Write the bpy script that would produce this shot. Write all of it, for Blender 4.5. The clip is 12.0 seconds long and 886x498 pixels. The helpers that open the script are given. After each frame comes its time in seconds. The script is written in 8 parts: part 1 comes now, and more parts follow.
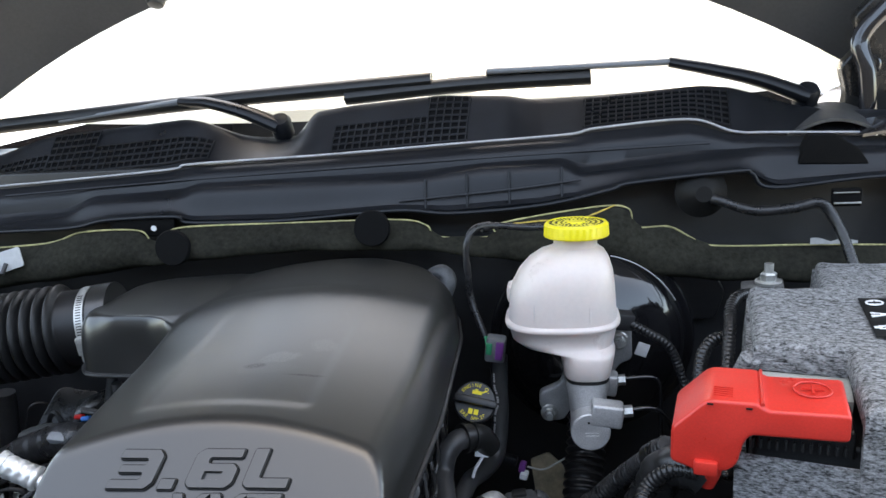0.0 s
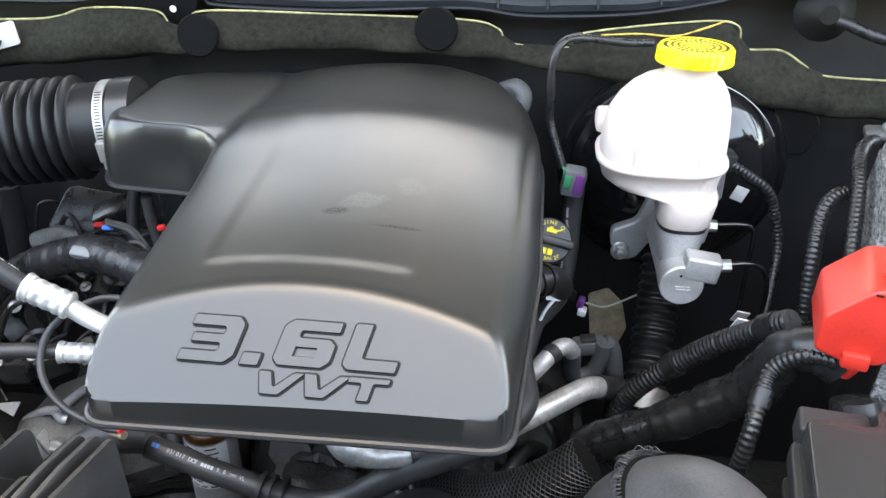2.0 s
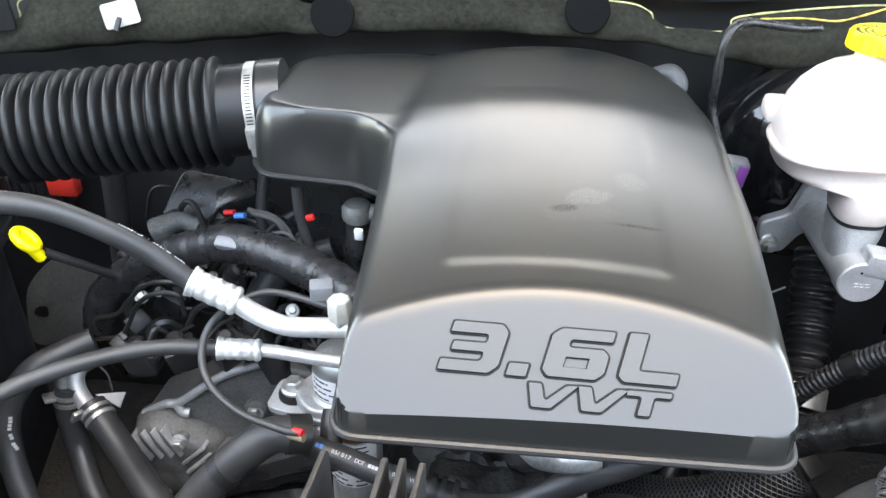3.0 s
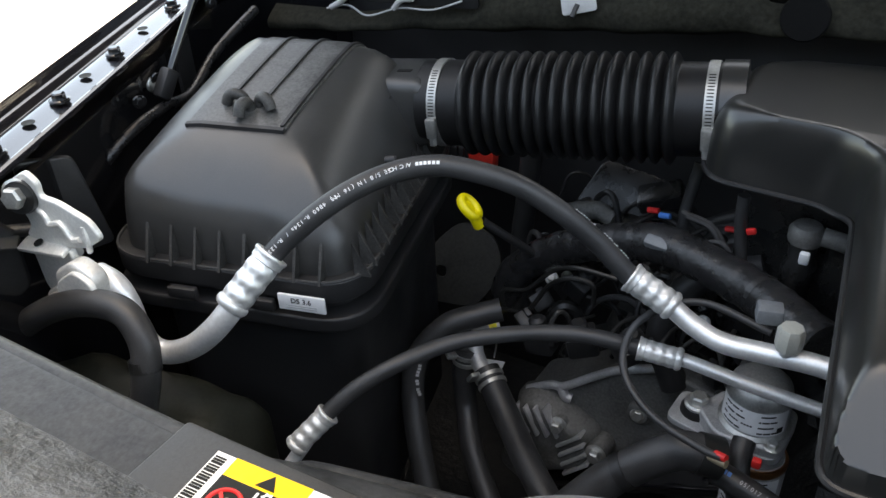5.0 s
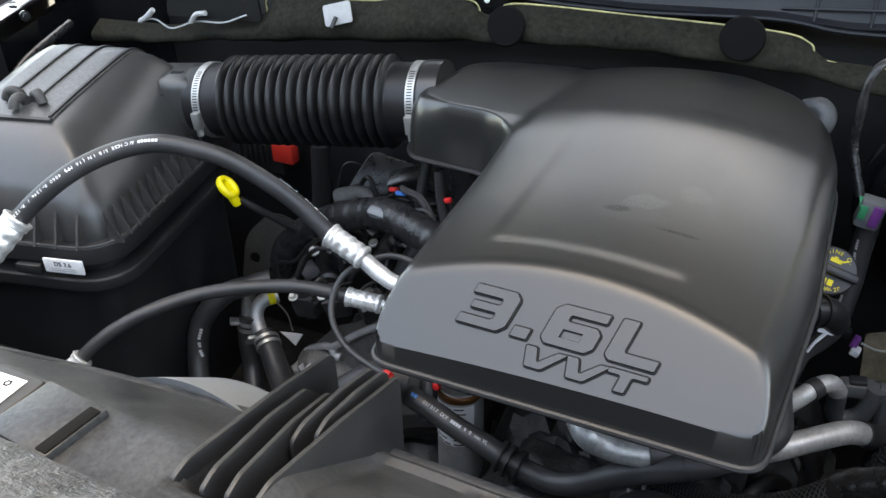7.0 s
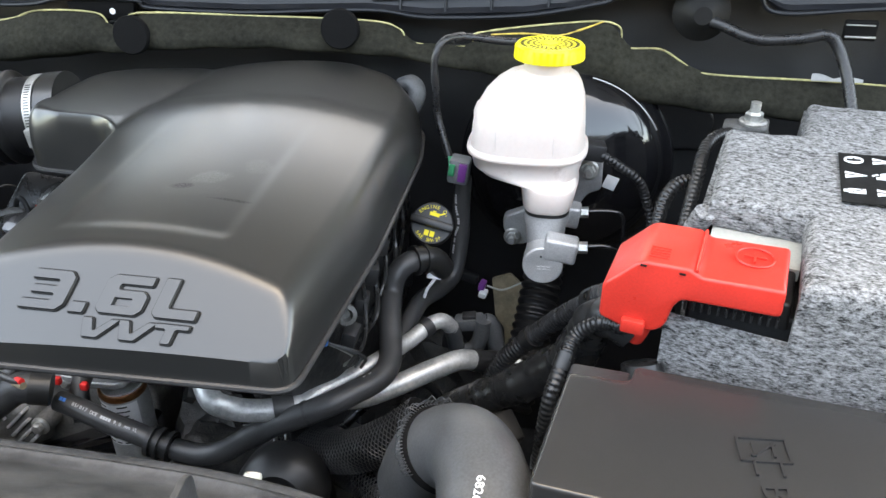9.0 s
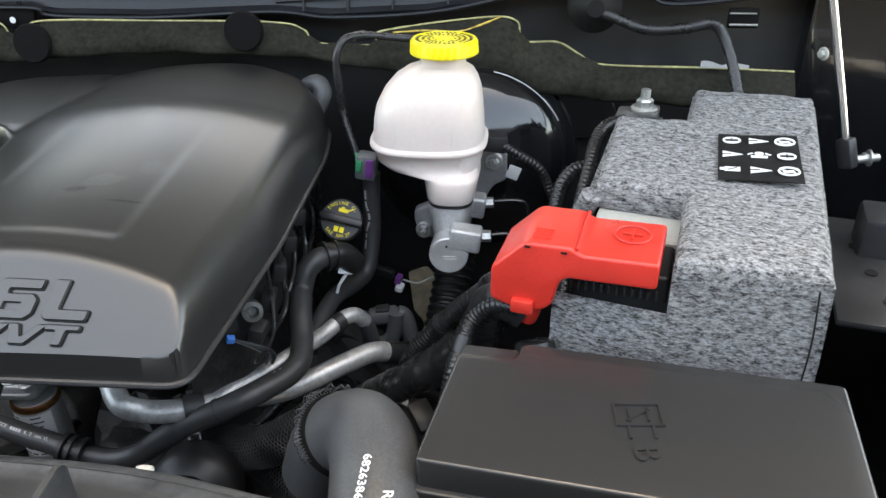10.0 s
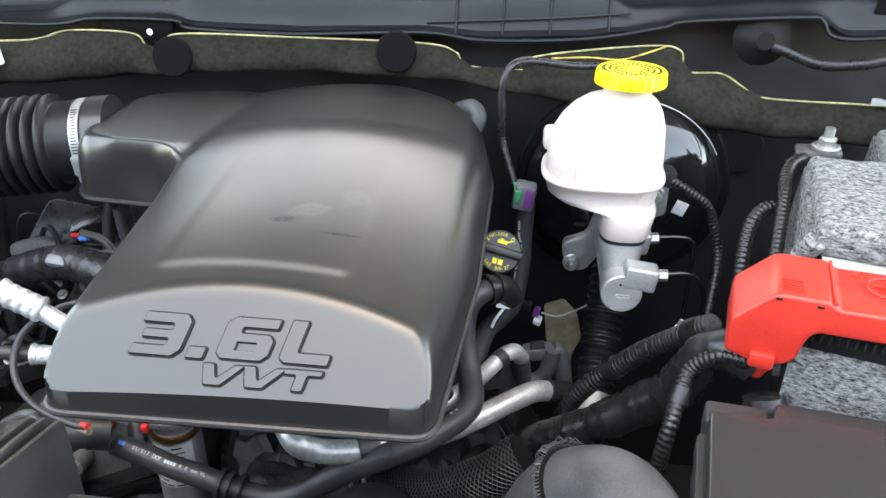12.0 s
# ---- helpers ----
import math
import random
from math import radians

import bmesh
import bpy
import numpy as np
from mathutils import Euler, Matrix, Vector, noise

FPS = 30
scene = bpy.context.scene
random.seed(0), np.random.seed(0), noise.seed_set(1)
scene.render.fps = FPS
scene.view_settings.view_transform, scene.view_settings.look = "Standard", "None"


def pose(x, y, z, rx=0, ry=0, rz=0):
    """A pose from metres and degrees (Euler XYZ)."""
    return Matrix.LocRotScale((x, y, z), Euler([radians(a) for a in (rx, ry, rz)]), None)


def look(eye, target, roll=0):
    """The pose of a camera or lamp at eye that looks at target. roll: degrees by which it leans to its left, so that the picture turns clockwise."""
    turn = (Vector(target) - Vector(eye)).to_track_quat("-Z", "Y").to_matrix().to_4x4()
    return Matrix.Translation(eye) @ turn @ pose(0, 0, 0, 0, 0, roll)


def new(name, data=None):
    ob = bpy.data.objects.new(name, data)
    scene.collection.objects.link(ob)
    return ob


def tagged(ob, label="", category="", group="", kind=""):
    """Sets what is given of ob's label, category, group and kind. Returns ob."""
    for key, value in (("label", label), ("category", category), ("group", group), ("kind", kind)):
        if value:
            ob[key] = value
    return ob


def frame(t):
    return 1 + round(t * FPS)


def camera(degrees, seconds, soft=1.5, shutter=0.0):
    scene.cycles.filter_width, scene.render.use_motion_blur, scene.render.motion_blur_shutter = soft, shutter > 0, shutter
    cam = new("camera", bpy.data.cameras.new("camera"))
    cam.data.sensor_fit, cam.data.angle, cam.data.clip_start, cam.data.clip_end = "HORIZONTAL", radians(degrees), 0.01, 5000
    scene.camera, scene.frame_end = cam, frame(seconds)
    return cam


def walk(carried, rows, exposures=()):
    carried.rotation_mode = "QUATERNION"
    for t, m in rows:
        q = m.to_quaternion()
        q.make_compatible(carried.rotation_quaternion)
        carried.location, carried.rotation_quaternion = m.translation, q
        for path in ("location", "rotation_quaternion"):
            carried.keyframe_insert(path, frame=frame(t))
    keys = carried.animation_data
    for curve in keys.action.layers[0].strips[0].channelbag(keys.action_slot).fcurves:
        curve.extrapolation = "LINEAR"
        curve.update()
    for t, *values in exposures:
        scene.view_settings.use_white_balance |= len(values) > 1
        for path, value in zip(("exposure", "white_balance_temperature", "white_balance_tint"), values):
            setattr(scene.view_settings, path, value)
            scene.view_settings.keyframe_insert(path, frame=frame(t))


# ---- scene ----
cam = camera(56.8, 12.0)
# seconds, eye, (yaw to the left, pitch up, lean)
PATH = [
    (0, (0.0000, 0.0000, 1.4000), (8.006, -15.968, -3.640)),
    (0.5, (0.0195, 0.0662, 1.3912), (8.960, -18.966, -1.944)),
    (1, (0.0326, 0.0924, 1.3797), (9.911, -23.778, -0.569)),
    (1.5, (-0.0197, 0.1047, 1.3892), (9.123, -29.058, 0.526)),
    (2, (-0.1191, 0.1151, 1.4086), (6.529, -31.749, 0.513)),
    (2.5, (-0.2129, 0.1218, 1.4092), (4.845, -32.534, 0.816)),
    (3, (-0.2866, 0.1317, 1.4025), (5.830, -33.380, 1.300)),
    (3.5, (-0.3574, 0.1332, 1.4008), (14.754, -34.132, -0.199)),
    (3.7, (-0.3761, 0.1331, 1.3968), (18.755, -34.193, -0.766)),
    (4.5, (-0.4120, 0.1270, 1.3995), (29.800, -33.950, -2.500)),
    (5.3, (-0.3735, 0.1063, 1.4044), (31.996, -33.625, -2.710)),
    (5.5, (-0.3538, 0.0981, 1.4092), (31.796, -33.177, -2.390)),
    (6, (-0.2866, 0.0880, 1.4201), (30.010, -32.588, -1.340)),
    (6.5, (-0.2050, 0.0938, 1.4241), (28.937, -32.324, -1.283)),
    (7, (-0.1287, 0.0842, 1.4236), (27.073, -32.140, -1.288)),
    (7.2, (-0.1028, 0.0787, 1.4232), (25.780, -31.981, -1.086)),
    (8.8, (0.0457, 0.0673, 1.4239), (13.017, -31.352, -1.051)),
    (9, (0.0640, 0.0662, 1.4237), (10.566, -31.335, -0.675)),
    (9.5, (0.0959, 0.0629, 1.4247), (7.129, -31.252, -0.724)),
    (10, (0.1119, 0.0519, 1.4217), (6.498, -31.111, -1.090)),
    (10.5, (0.1070, 0.0425, 1.4122), (7.390, -30.777, -2.236)),
    (11, (0.0653, 0.0387, 1.4235), (6.435, -30.471, -1.763)),
    (11.5, (0.0068, 0.0563, 1.4301), (6.202, -30.285, -1.332)),
    (12, (-0.0685, 0.0750, 1.4245), (6.426, -30.325, 0.810)),
]
EXPOSURES = [(0.0, 3.45, 9050, 5.0), (0.5, 2.86, 9200, 6.0), (1.0, 3.40, 9800, 4.8), (1.5, 4.28, 10100, 4.5), (2.5, 4.63, 10200, 4.5), (3.5, 5.03, 10300, 4.2), (5.5, 2.32, 10000, 4.5), (6.0, 2.17, 10100, 4.5), (6.5, 2.80, 10200, 4.5), (7.2, 3.93, 10000, 4.8), (9.0, 4.32, 10500, 4.4), (9.5, 4.17, 10500, 4.2), (10.5, 3.68, 10650, 4.4), (11.0, 3.92, 10650, 4.2), (12.0, 4.52, 10600, 3.6)]


def carried_pose(eye, yaw, pitch, lean):
    ahead = Vector((-math.sin(radians(yaw)) * math.cos(radians(pitch)), math.cos(radians(yaw)) * math.cos(radians(pitch)), math.sin(radians(pitch))))
    return look(eye, Vector(eye) + 2 * ahead, lean)


walk(cam, [(t, carried_pose(eye, *turned)) for t, eye, turned in PATH], EXPOSURES)

# ---- world and light ----
SUN_UP, SUN_TURN = 74.0, 4.0
world = bpy.data.worlds.new("sky")
scene.world = world
world.use_nodes = True
wn = world.node_tree.nodes
sky = wn.new("ShaderNodeTexSky")
sky.sky_type = "NISHITA"
sky.sun_disc = False
sky.sun_elevation, sky.sun_rotation = radians(SUN_UP), radians(SUN_TURN)
sky.air_density, sky.dust_density, sky.ozone_density = 0.7, 2.0, 1.0
world.node_tree.links.new(sky.outputs["Color"], wn["Background"].inputs["Color"])
wn["Background"].inputs["Strength"].default_value = 0.15
sun = new("sun", bpy.data.lights.new("sun", "SUN"))
sun.data.energy, sun.data.angle, sun.data.color = 0.65, radians(26), (1.0, 0.995, 0.985)
sun.matrix_world = look((5 * math.sin(radians(SUN_TURN)) * math.cos(radians(SUN_UP)), 5 * math.cos(radians(SUN_TURN)) * math.cos(radians(SUN_UP)), 5 * math.sin(radians(SUN_UP))), (0, 0, 0))

# ---- materials ----


def material(name, color, rough=0.5, metal=0.0, var=0.25, grain=400.0, bump=0.15, stain=9.0, second=None, rough_var=0.12, coat=0.0, trans=0.0, sss=0.0, depth=0.0006, aniso=None, spec=0.5, ends=(0.36, 0.64)):
    """A surface with fine grain, larger stains, uneven gloss and relief."""
    m = bpy.data.materials.new(name)
    m.use_nodes = True
    nt = m.node_tree
    n, l = nt.nodes, nt.links
    b = n["Principled BSDF"]
    tc = n.new("ShaderNodeTexCoord")
    src = tc.outputs["Object"]
    if aniso:
        mp = n.new("ShaderNodeMapping")
        mp.inputs["Scale"].default_value = aniso
        l.new(src, mp.inputs["Vector"])
        src = mp.outputs["Vector"]
    fine, big = n.new("ShaderNodeTexNoise"), n.new("ShaderNodeTexNoise")
    for t, s, d in ((fine, grain, 6.0), (big, stain, 8.0)):
        t.inputs["Scale"].default_value, t.inputs["Detail"].default_value, t.inputs["Roughness"].default_value = s, d, 0.62
        l.new(src, t.inputs["Vector"])
    mixed = n.new("ShaderNodeMath")
    mixed.operation = "MULTIPLY_ADD"
    mixed.inputs[1].default_value = 0.5
    l.new(fine.outputs["Fac"], mixed.inputs[0])
    half = n.new("ShaderNodeMath")
    half.operation = "MULTIPLY"
    half.inputs[1].default_value = 0.5
    l.new(big.outputs["Fac"], half.inputs[0])
    l.new(half.outputs[0], mixed.inputs[2])
    ramp = n.new("ShaderNodeValToRGB")
    ramp.color_ramp.elements[0].position, ramp.color_ramp.elements[1].position = ends
    lo = tuple(c * (1 - var) for c in color)
    hi = second or tuple(min(1.0, c * (1 + var)) for c in color)
    ramp.color_ramp.elements[0].color, ramp.color_ramp.elements[1].color = (*lo, 1), (*hi, 1)
    l.new(mixed.outputs[0], ramp.inputs["Fac"])
    l.new(ramp.outputs["Color"], b.inputs["Base Color"])
    rr = n.new("ShaderNodeMapRange")
    rr.inputs["From Min"].default_value, rr.inputs["From Max"].default_value = 0.3, 0.7
    rr.inputs["To Min"].default_value, rr.inputs["To Max"].default_value = max(0.02, rough - rough_var), min(1.0, rough + rough_var)
    l.new(big.outputs["Fac"], rr.inputs["Value"])
    l.new(rr.outputs[0], b.inputs["Roughness"])
    if bump:
        bp = n.new("ShaderNodeBump")
        bp.inputs["Strength"].default_value, bp.inputs["Distance"].default_value = bump, depth
        l.new(fine.outputs["Fac"], bp.inputs["Height"])
        l.new(bp.outputs["Normal"], b.inputs["Normal"])
    b.inputs["Metallic"].default_value = metal
    b.inputs["Specular IOR Level"].default_value = spec
    b.inputs["Coat Weight"].default_value = coat
    b.inputs["Transmission Weight"].default_value = trans
    if sss:
        b.inputs["Subsurface Weight"].default_value = sss
        b.inputs["Subsurface Radius"].default_value = (0.02, 0.014, 0.012)
        b.inputs["Subsurface Scale"].default_value = 0.6
    return m


COVER = material("moulded_black_plastic", (0.0170, 0.0172, 0.0168), 0.295, var=0.10, grain=1500, bump=0.0, stain=5, rough_var=0.025, spec=0.76)
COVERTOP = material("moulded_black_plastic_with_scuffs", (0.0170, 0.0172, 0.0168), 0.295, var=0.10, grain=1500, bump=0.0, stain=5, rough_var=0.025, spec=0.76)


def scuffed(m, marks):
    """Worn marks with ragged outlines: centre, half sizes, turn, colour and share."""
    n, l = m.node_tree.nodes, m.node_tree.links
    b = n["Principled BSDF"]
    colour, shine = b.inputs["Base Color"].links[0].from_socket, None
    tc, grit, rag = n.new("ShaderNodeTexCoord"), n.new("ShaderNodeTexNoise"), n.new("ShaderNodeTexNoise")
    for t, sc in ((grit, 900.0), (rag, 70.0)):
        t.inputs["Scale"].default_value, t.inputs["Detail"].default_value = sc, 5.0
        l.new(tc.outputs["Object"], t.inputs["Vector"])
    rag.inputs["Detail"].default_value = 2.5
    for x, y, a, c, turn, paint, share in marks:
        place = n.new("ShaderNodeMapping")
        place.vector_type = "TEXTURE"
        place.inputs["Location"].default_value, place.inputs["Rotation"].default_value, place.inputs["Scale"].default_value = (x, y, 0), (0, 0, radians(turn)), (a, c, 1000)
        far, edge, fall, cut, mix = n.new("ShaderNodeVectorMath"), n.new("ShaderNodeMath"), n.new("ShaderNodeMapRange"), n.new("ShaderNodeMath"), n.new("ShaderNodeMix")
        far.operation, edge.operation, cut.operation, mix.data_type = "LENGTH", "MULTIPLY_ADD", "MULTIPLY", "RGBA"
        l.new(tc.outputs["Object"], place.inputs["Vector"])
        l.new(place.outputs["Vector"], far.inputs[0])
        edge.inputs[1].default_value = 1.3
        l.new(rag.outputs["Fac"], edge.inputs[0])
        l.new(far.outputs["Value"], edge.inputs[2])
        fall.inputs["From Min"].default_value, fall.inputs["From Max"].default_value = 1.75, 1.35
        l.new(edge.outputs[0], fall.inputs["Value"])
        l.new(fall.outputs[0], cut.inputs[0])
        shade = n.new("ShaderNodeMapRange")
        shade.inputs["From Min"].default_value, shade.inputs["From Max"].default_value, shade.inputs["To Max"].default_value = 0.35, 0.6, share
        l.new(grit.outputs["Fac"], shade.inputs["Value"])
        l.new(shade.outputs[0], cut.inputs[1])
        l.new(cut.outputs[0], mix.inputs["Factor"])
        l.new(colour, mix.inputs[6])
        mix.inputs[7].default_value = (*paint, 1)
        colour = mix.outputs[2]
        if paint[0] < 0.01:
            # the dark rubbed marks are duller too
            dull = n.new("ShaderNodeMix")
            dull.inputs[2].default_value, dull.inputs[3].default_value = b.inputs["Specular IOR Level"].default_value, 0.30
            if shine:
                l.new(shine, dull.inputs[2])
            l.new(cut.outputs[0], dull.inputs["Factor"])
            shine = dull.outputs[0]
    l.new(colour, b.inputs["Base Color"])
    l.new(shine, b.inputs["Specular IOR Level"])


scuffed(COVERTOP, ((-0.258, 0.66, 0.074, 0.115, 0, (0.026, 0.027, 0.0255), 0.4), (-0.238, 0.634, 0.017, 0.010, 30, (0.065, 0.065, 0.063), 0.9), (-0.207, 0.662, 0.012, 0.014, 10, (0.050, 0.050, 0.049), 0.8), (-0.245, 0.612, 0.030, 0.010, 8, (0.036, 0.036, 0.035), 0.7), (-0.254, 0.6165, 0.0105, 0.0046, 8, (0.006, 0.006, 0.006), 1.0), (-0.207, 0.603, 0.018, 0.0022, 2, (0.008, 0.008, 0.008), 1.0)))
PLASTIC = material("black_plastic", (0.018, 0.018, 0.019), 0.45, var=0.4, grain=700, bump=0.25, stain=14)
LIDPLASTIC = material("satin_black_plastic", (0.023, 0.023, 0.023), 0.25, var=0.06, grain=1100, bump=0.0, stain=12, rough_var=0.01)
DUSTY = material("dusty_black_plastic", (0.026, 0.026, 0.026), 0.55, var=0.45, grain=500, bump=0.3, stain=22, second=(0.075, 0.073, 0.07))
AIRPLASTIC = material("satin_box_plastic", (0.036, 0.036, 0.0355), 0.37, var=0.25, grain=900, bump=0.0, stain=22, spec=0.8, rough_var=0.06)
# pale base colour paints the sky's sheen on the cowl seal
SEALLINE = material("rubber_painted_sheen", (0.42, 0.42, 0.43), 0.35, var=0.3, grain=300, bump=0.2, stain=30)
CLUTTER = material("oily_black_plastic", (0.0135, 0.0135, 0.0138), 0.28, var=0.4, grain=500, bump=0.3, stain=30)
COWLPLASTIC = material("cowl_plastic", (0.008, 0.0090, 0.0115), 0.38, var=0.3, grain=1200, bump=0.25, stain=12, spec=0.35)
RUBBER = material("black_rubber", (0.014, 0.014, 0.014), 0.4, var=0.3, grain=600, bump=0.2, stain=25)
HOSE = material("hose_rubber", (0.034, 0.034, 0.035), 0.42, var=0.3, grain=900, bump=0.3, stain=30)
RADHOSE = material("radiator_hose_rubber", (0.058, 0.061, 0.064), 0.46, var=0.35, grain=500, bump=0.3, stain=18)
TAPE = material("wrapped_tape", (0.016, 0.016, 0.017), 0.3, var=0.4, grain=120, bump=0.6, stain=40, depth=0.002)
ALU = material("drawn_aluminium", (0.80, 0.80, 0.79), 0.42, 0.62, var=0.12, grain=300, bump=0.2, stain=30, rough_var=0.1)
PIPEALU = material("weathered_aluminium", (0.46, 0.46, 0.45), 0.45, 0.6, var=0.3, grain=260, bump=0.2, stain=45)
CRIMP = material("pressed_aluminium", (0.82, 0.82, 0.80), 0.40, 0.6, var=0.15, grain=250, bump=0.3, stain=50)
CAST = material("cast_aluminium", (0.48, 0.48, 0.48), 0.5, 0.55, var=0.25, grain=700, bump=0.6, stain=35)
DIRTYCAST = material("grimy_cast_aluminium", (0.115, 0.113, 0.108), 0.6, 0.25, var=0.45, grain=300, bump=0.6, stain=30)
PALEALU = material("pale_cast_aluminium", (0.78, 0.77, 0.73), 0.48, 0.5, var=0.15, grain=400, bump=0.4, stain=40)
STEEL = material("zinc_steel", (0.50, 0.50, 0.48), 0.45, 0.85, var=0.2, grain=400, bump=0.2, stain=60)
GLOSSBLACK = material("gloss_black_paint", (0.008, 0.008, 0.009), 0.12, 0.0, var=0.3, grain=300, bump=0.04, stain=15, coat=0.6, rough_var=0.05)
BODYPAINT = material("dark_body_paint", (0.010, 0.009, 0.011), 0.16, 0.0, var=0.3, grain=200, bump=0.03, stain=10, coat=1.0, rough_var=0.05)
GRIME = material("engine_grime", (0.019, 0.019, 0.0188), 0.5, 0.0, var=0.6, grain=90, bump=0.8, stain=25, depth=0.003)
INSUL = material("firewall_insulation", (0.014, 0.0137, 0.0108), 0.85, var=0.4, grain=160, bump=0.5, stain=11, second=(0.032, 0.031, 0.0235), spec=0.10, depth=0.001)
PAPER = material("insulation_edge", (0.42, 0.38, 0.18), 0.8, var=0.5, grain=200, stain=30)
FELT = material("grey_battery_felt", (0.06, 0.06, 0.06), 0.95, var=0.5, grain=620, bump=0.8, stain=240, second=(0.36, 0.36, 0.36), rough_var=0.03, depth=0.0016, aniso=(0.58, 1.15, 1), spec=0.15, ends=(0.40, 0.60))
FELTSIDE = material("grey_battery_felt_side", (0.045, 0.045, 0.045), 0.95, var=0.5, grain=620, bump=0.9, stain=240, second=(0.34, 0.34, 0.34), rough_var=0.03, depth=0.0018, aniso=(0.5, 0.5, 1.3), spec=0.15, ends=(0.40, 0.60))
RED = material("red_plastic", (0.62, 0.035, 0.025), 0.36, var=0.12, grain=500, bump=0.12, stain=18)
YELLOW = material("yellow_plastic", (0.80, 0.66, 0.02), 0.4, var=0.08, grain=400, bump=0.1, stain=20)
MILK = material("translucent_white_plastic", (0.66, 0.57, 0.525), 0.35, var=0.04, grain=200, bump=0.05, stain=12, sss=0.35)
WHITE = material("white_print", (0.8, 0.8, 0.8), 0.5, var=0.06, grain=200, stain=40)
GREYPRINT = material("grey_print", (0.45, 0.45, 0.45), 0.5, var=0.1, grain=200, stain=40)
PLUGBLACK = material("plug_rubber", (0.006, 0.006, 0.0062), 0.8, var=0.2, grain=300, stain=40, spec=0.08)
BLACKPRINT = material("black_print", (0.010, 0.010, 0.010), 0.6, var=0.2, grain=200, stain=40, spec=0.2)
YELLOWPRINT = material("yellow_print", (0.85, 0.66, 0.01), 0.5, var=0.06, grain=200, stain=40)
AMBERPRINT = material("amber_print", (0.85, 0.50, 0.01), 0.5, var=0.06, grain=200, stain=40)
REDPRINT = material("red_print", (0.65, 0.02, 0.02), 0.5, var=0.06, grain=200, stain=40)
BLUEPRINT = material("blue_print", (0.03, 0.2, 0.6), 0.5, var=0.06, grain=200, stain=40)
GREENPLASTIC = material("green_plastic", (0.02, 0.30, 0.14), 0.45, var=0.1)
PURPLE = material("purple_plastic", (0.20, 0.05, 0.26), 0.45, var=0.1)
GREYPLASTIC = material("grey_plastic", (0.16, 0.17, 0.18), 0.5, var=0.15)
PALEPLASTIC = material("pale_grey_plastic", (0.40, 0.40, 0.36), 0.5, var=0.12)
STRAW = material("straw_yellow_fibre", (0.62, 0.42, 0.08), 0.7, var=0.4, grain=300, stain=60)
MOSSY = material("grimy_green_black_plastic", (0.013, 0.0145, 0.0105), 0.55, var=0.5, grain=260, bump=0.3, stain=40, spec=0.3)
LEAFSTEEL = material("weathered_dark_steel", (0.045, 0.044, 0.040), 0.6, 0.2, var=0.4, grain=300, bump=0.3, stain=40)
COPPER = material("copper_wire", (0.55, 0.25, 0.12), 0.4, 1.0, var=0.2)
CHROME = material("chrome_rod", (0.85, 0.85, 0.86), 0.08, 1.0, var=0.05, bump=0.0)
CARDBOARD = material("tan_speckled_sheet", (0.22, 0.18, 0.12), 0.7, var=0.3, grain=80, bump=0.5, stain=40)
SEALSTRIP = material("speckled_bumper_foam", (0.020, 0.023, 0.028), 0.36, var=0.6, grain=190, bump=1.0, stain=60, second=(0.095, 0.105, 0.122), depth=0.0030, ends=(0.38, 0.64))
SHROUD = material("scuffed_shroud_plastic", (0.019, 0.0212, 0.0245), 0.44, var=0.45, grain=300, bump=0.4, stain=26, second=(0.044, 0.047, 0.052), rough_var=0.12, spec=0.3)
TOPDUST = material("dust_on_box_top", (0.040, 0.040, 0.039), 0.42, var=0.4, grain=340, bump=0.2, stain=60, second=(0.115, 0.114, 0.110))
BELLOWS = material("duct_rubber", (0.008, 0.008, 0.0085), 0.42, var=0.3, grain=700, bump=0.15, stain=30, spec=0.4)
HOODINNER = material("bonnet_underside_paint", (0.05, 0.05, 0.05), 0.5, var=0.15, grain=200, bump=0.1, stain=4)
CONCRETE = material("grey_concrete", (0.42, 0.415, 0.40), 0.9, var=0.12, grain=60, bump=0.4, stain=1.5)

glass = bpy.data.materials.new("windscreen_glass")
glass.use_nodes = True
gb = glass.node_tree.nodes["Principled BSDF"]
gb.inputs["Base Color"].default_value = (0.75, 0.8, 0.8, 1)
gb.inputs["Roughness"].default_value, gb.inputs["Transmission Weight"].default_value, gb.inputs["IOR"].default_value = 0.02, 0.80, 1.52
# white diffuse share paints bright sky haze into the glass
gd, gm = glass.node_tree.nodes.new("ShaderNodeBsdfDiffuse"), glass.node_tree.nodes.new("ShaderNodeMixShader")
gd.inputs["Color"].default_value, gm.inputs["Fac"].default_value = (0.75, 0.75, 0.74, 1), 0.14
glass.node_tree.links.new(gb.outputs[0], gm.inputs[1])
glass.node_tree.links.new(gd.outputs[0], gm.inputs[2])
glass.node_tree.links.new(gm.outputs[0], glass.node_tree.nodes["Material Output"].inputs["Surface"])

# ---- shape helpers ----


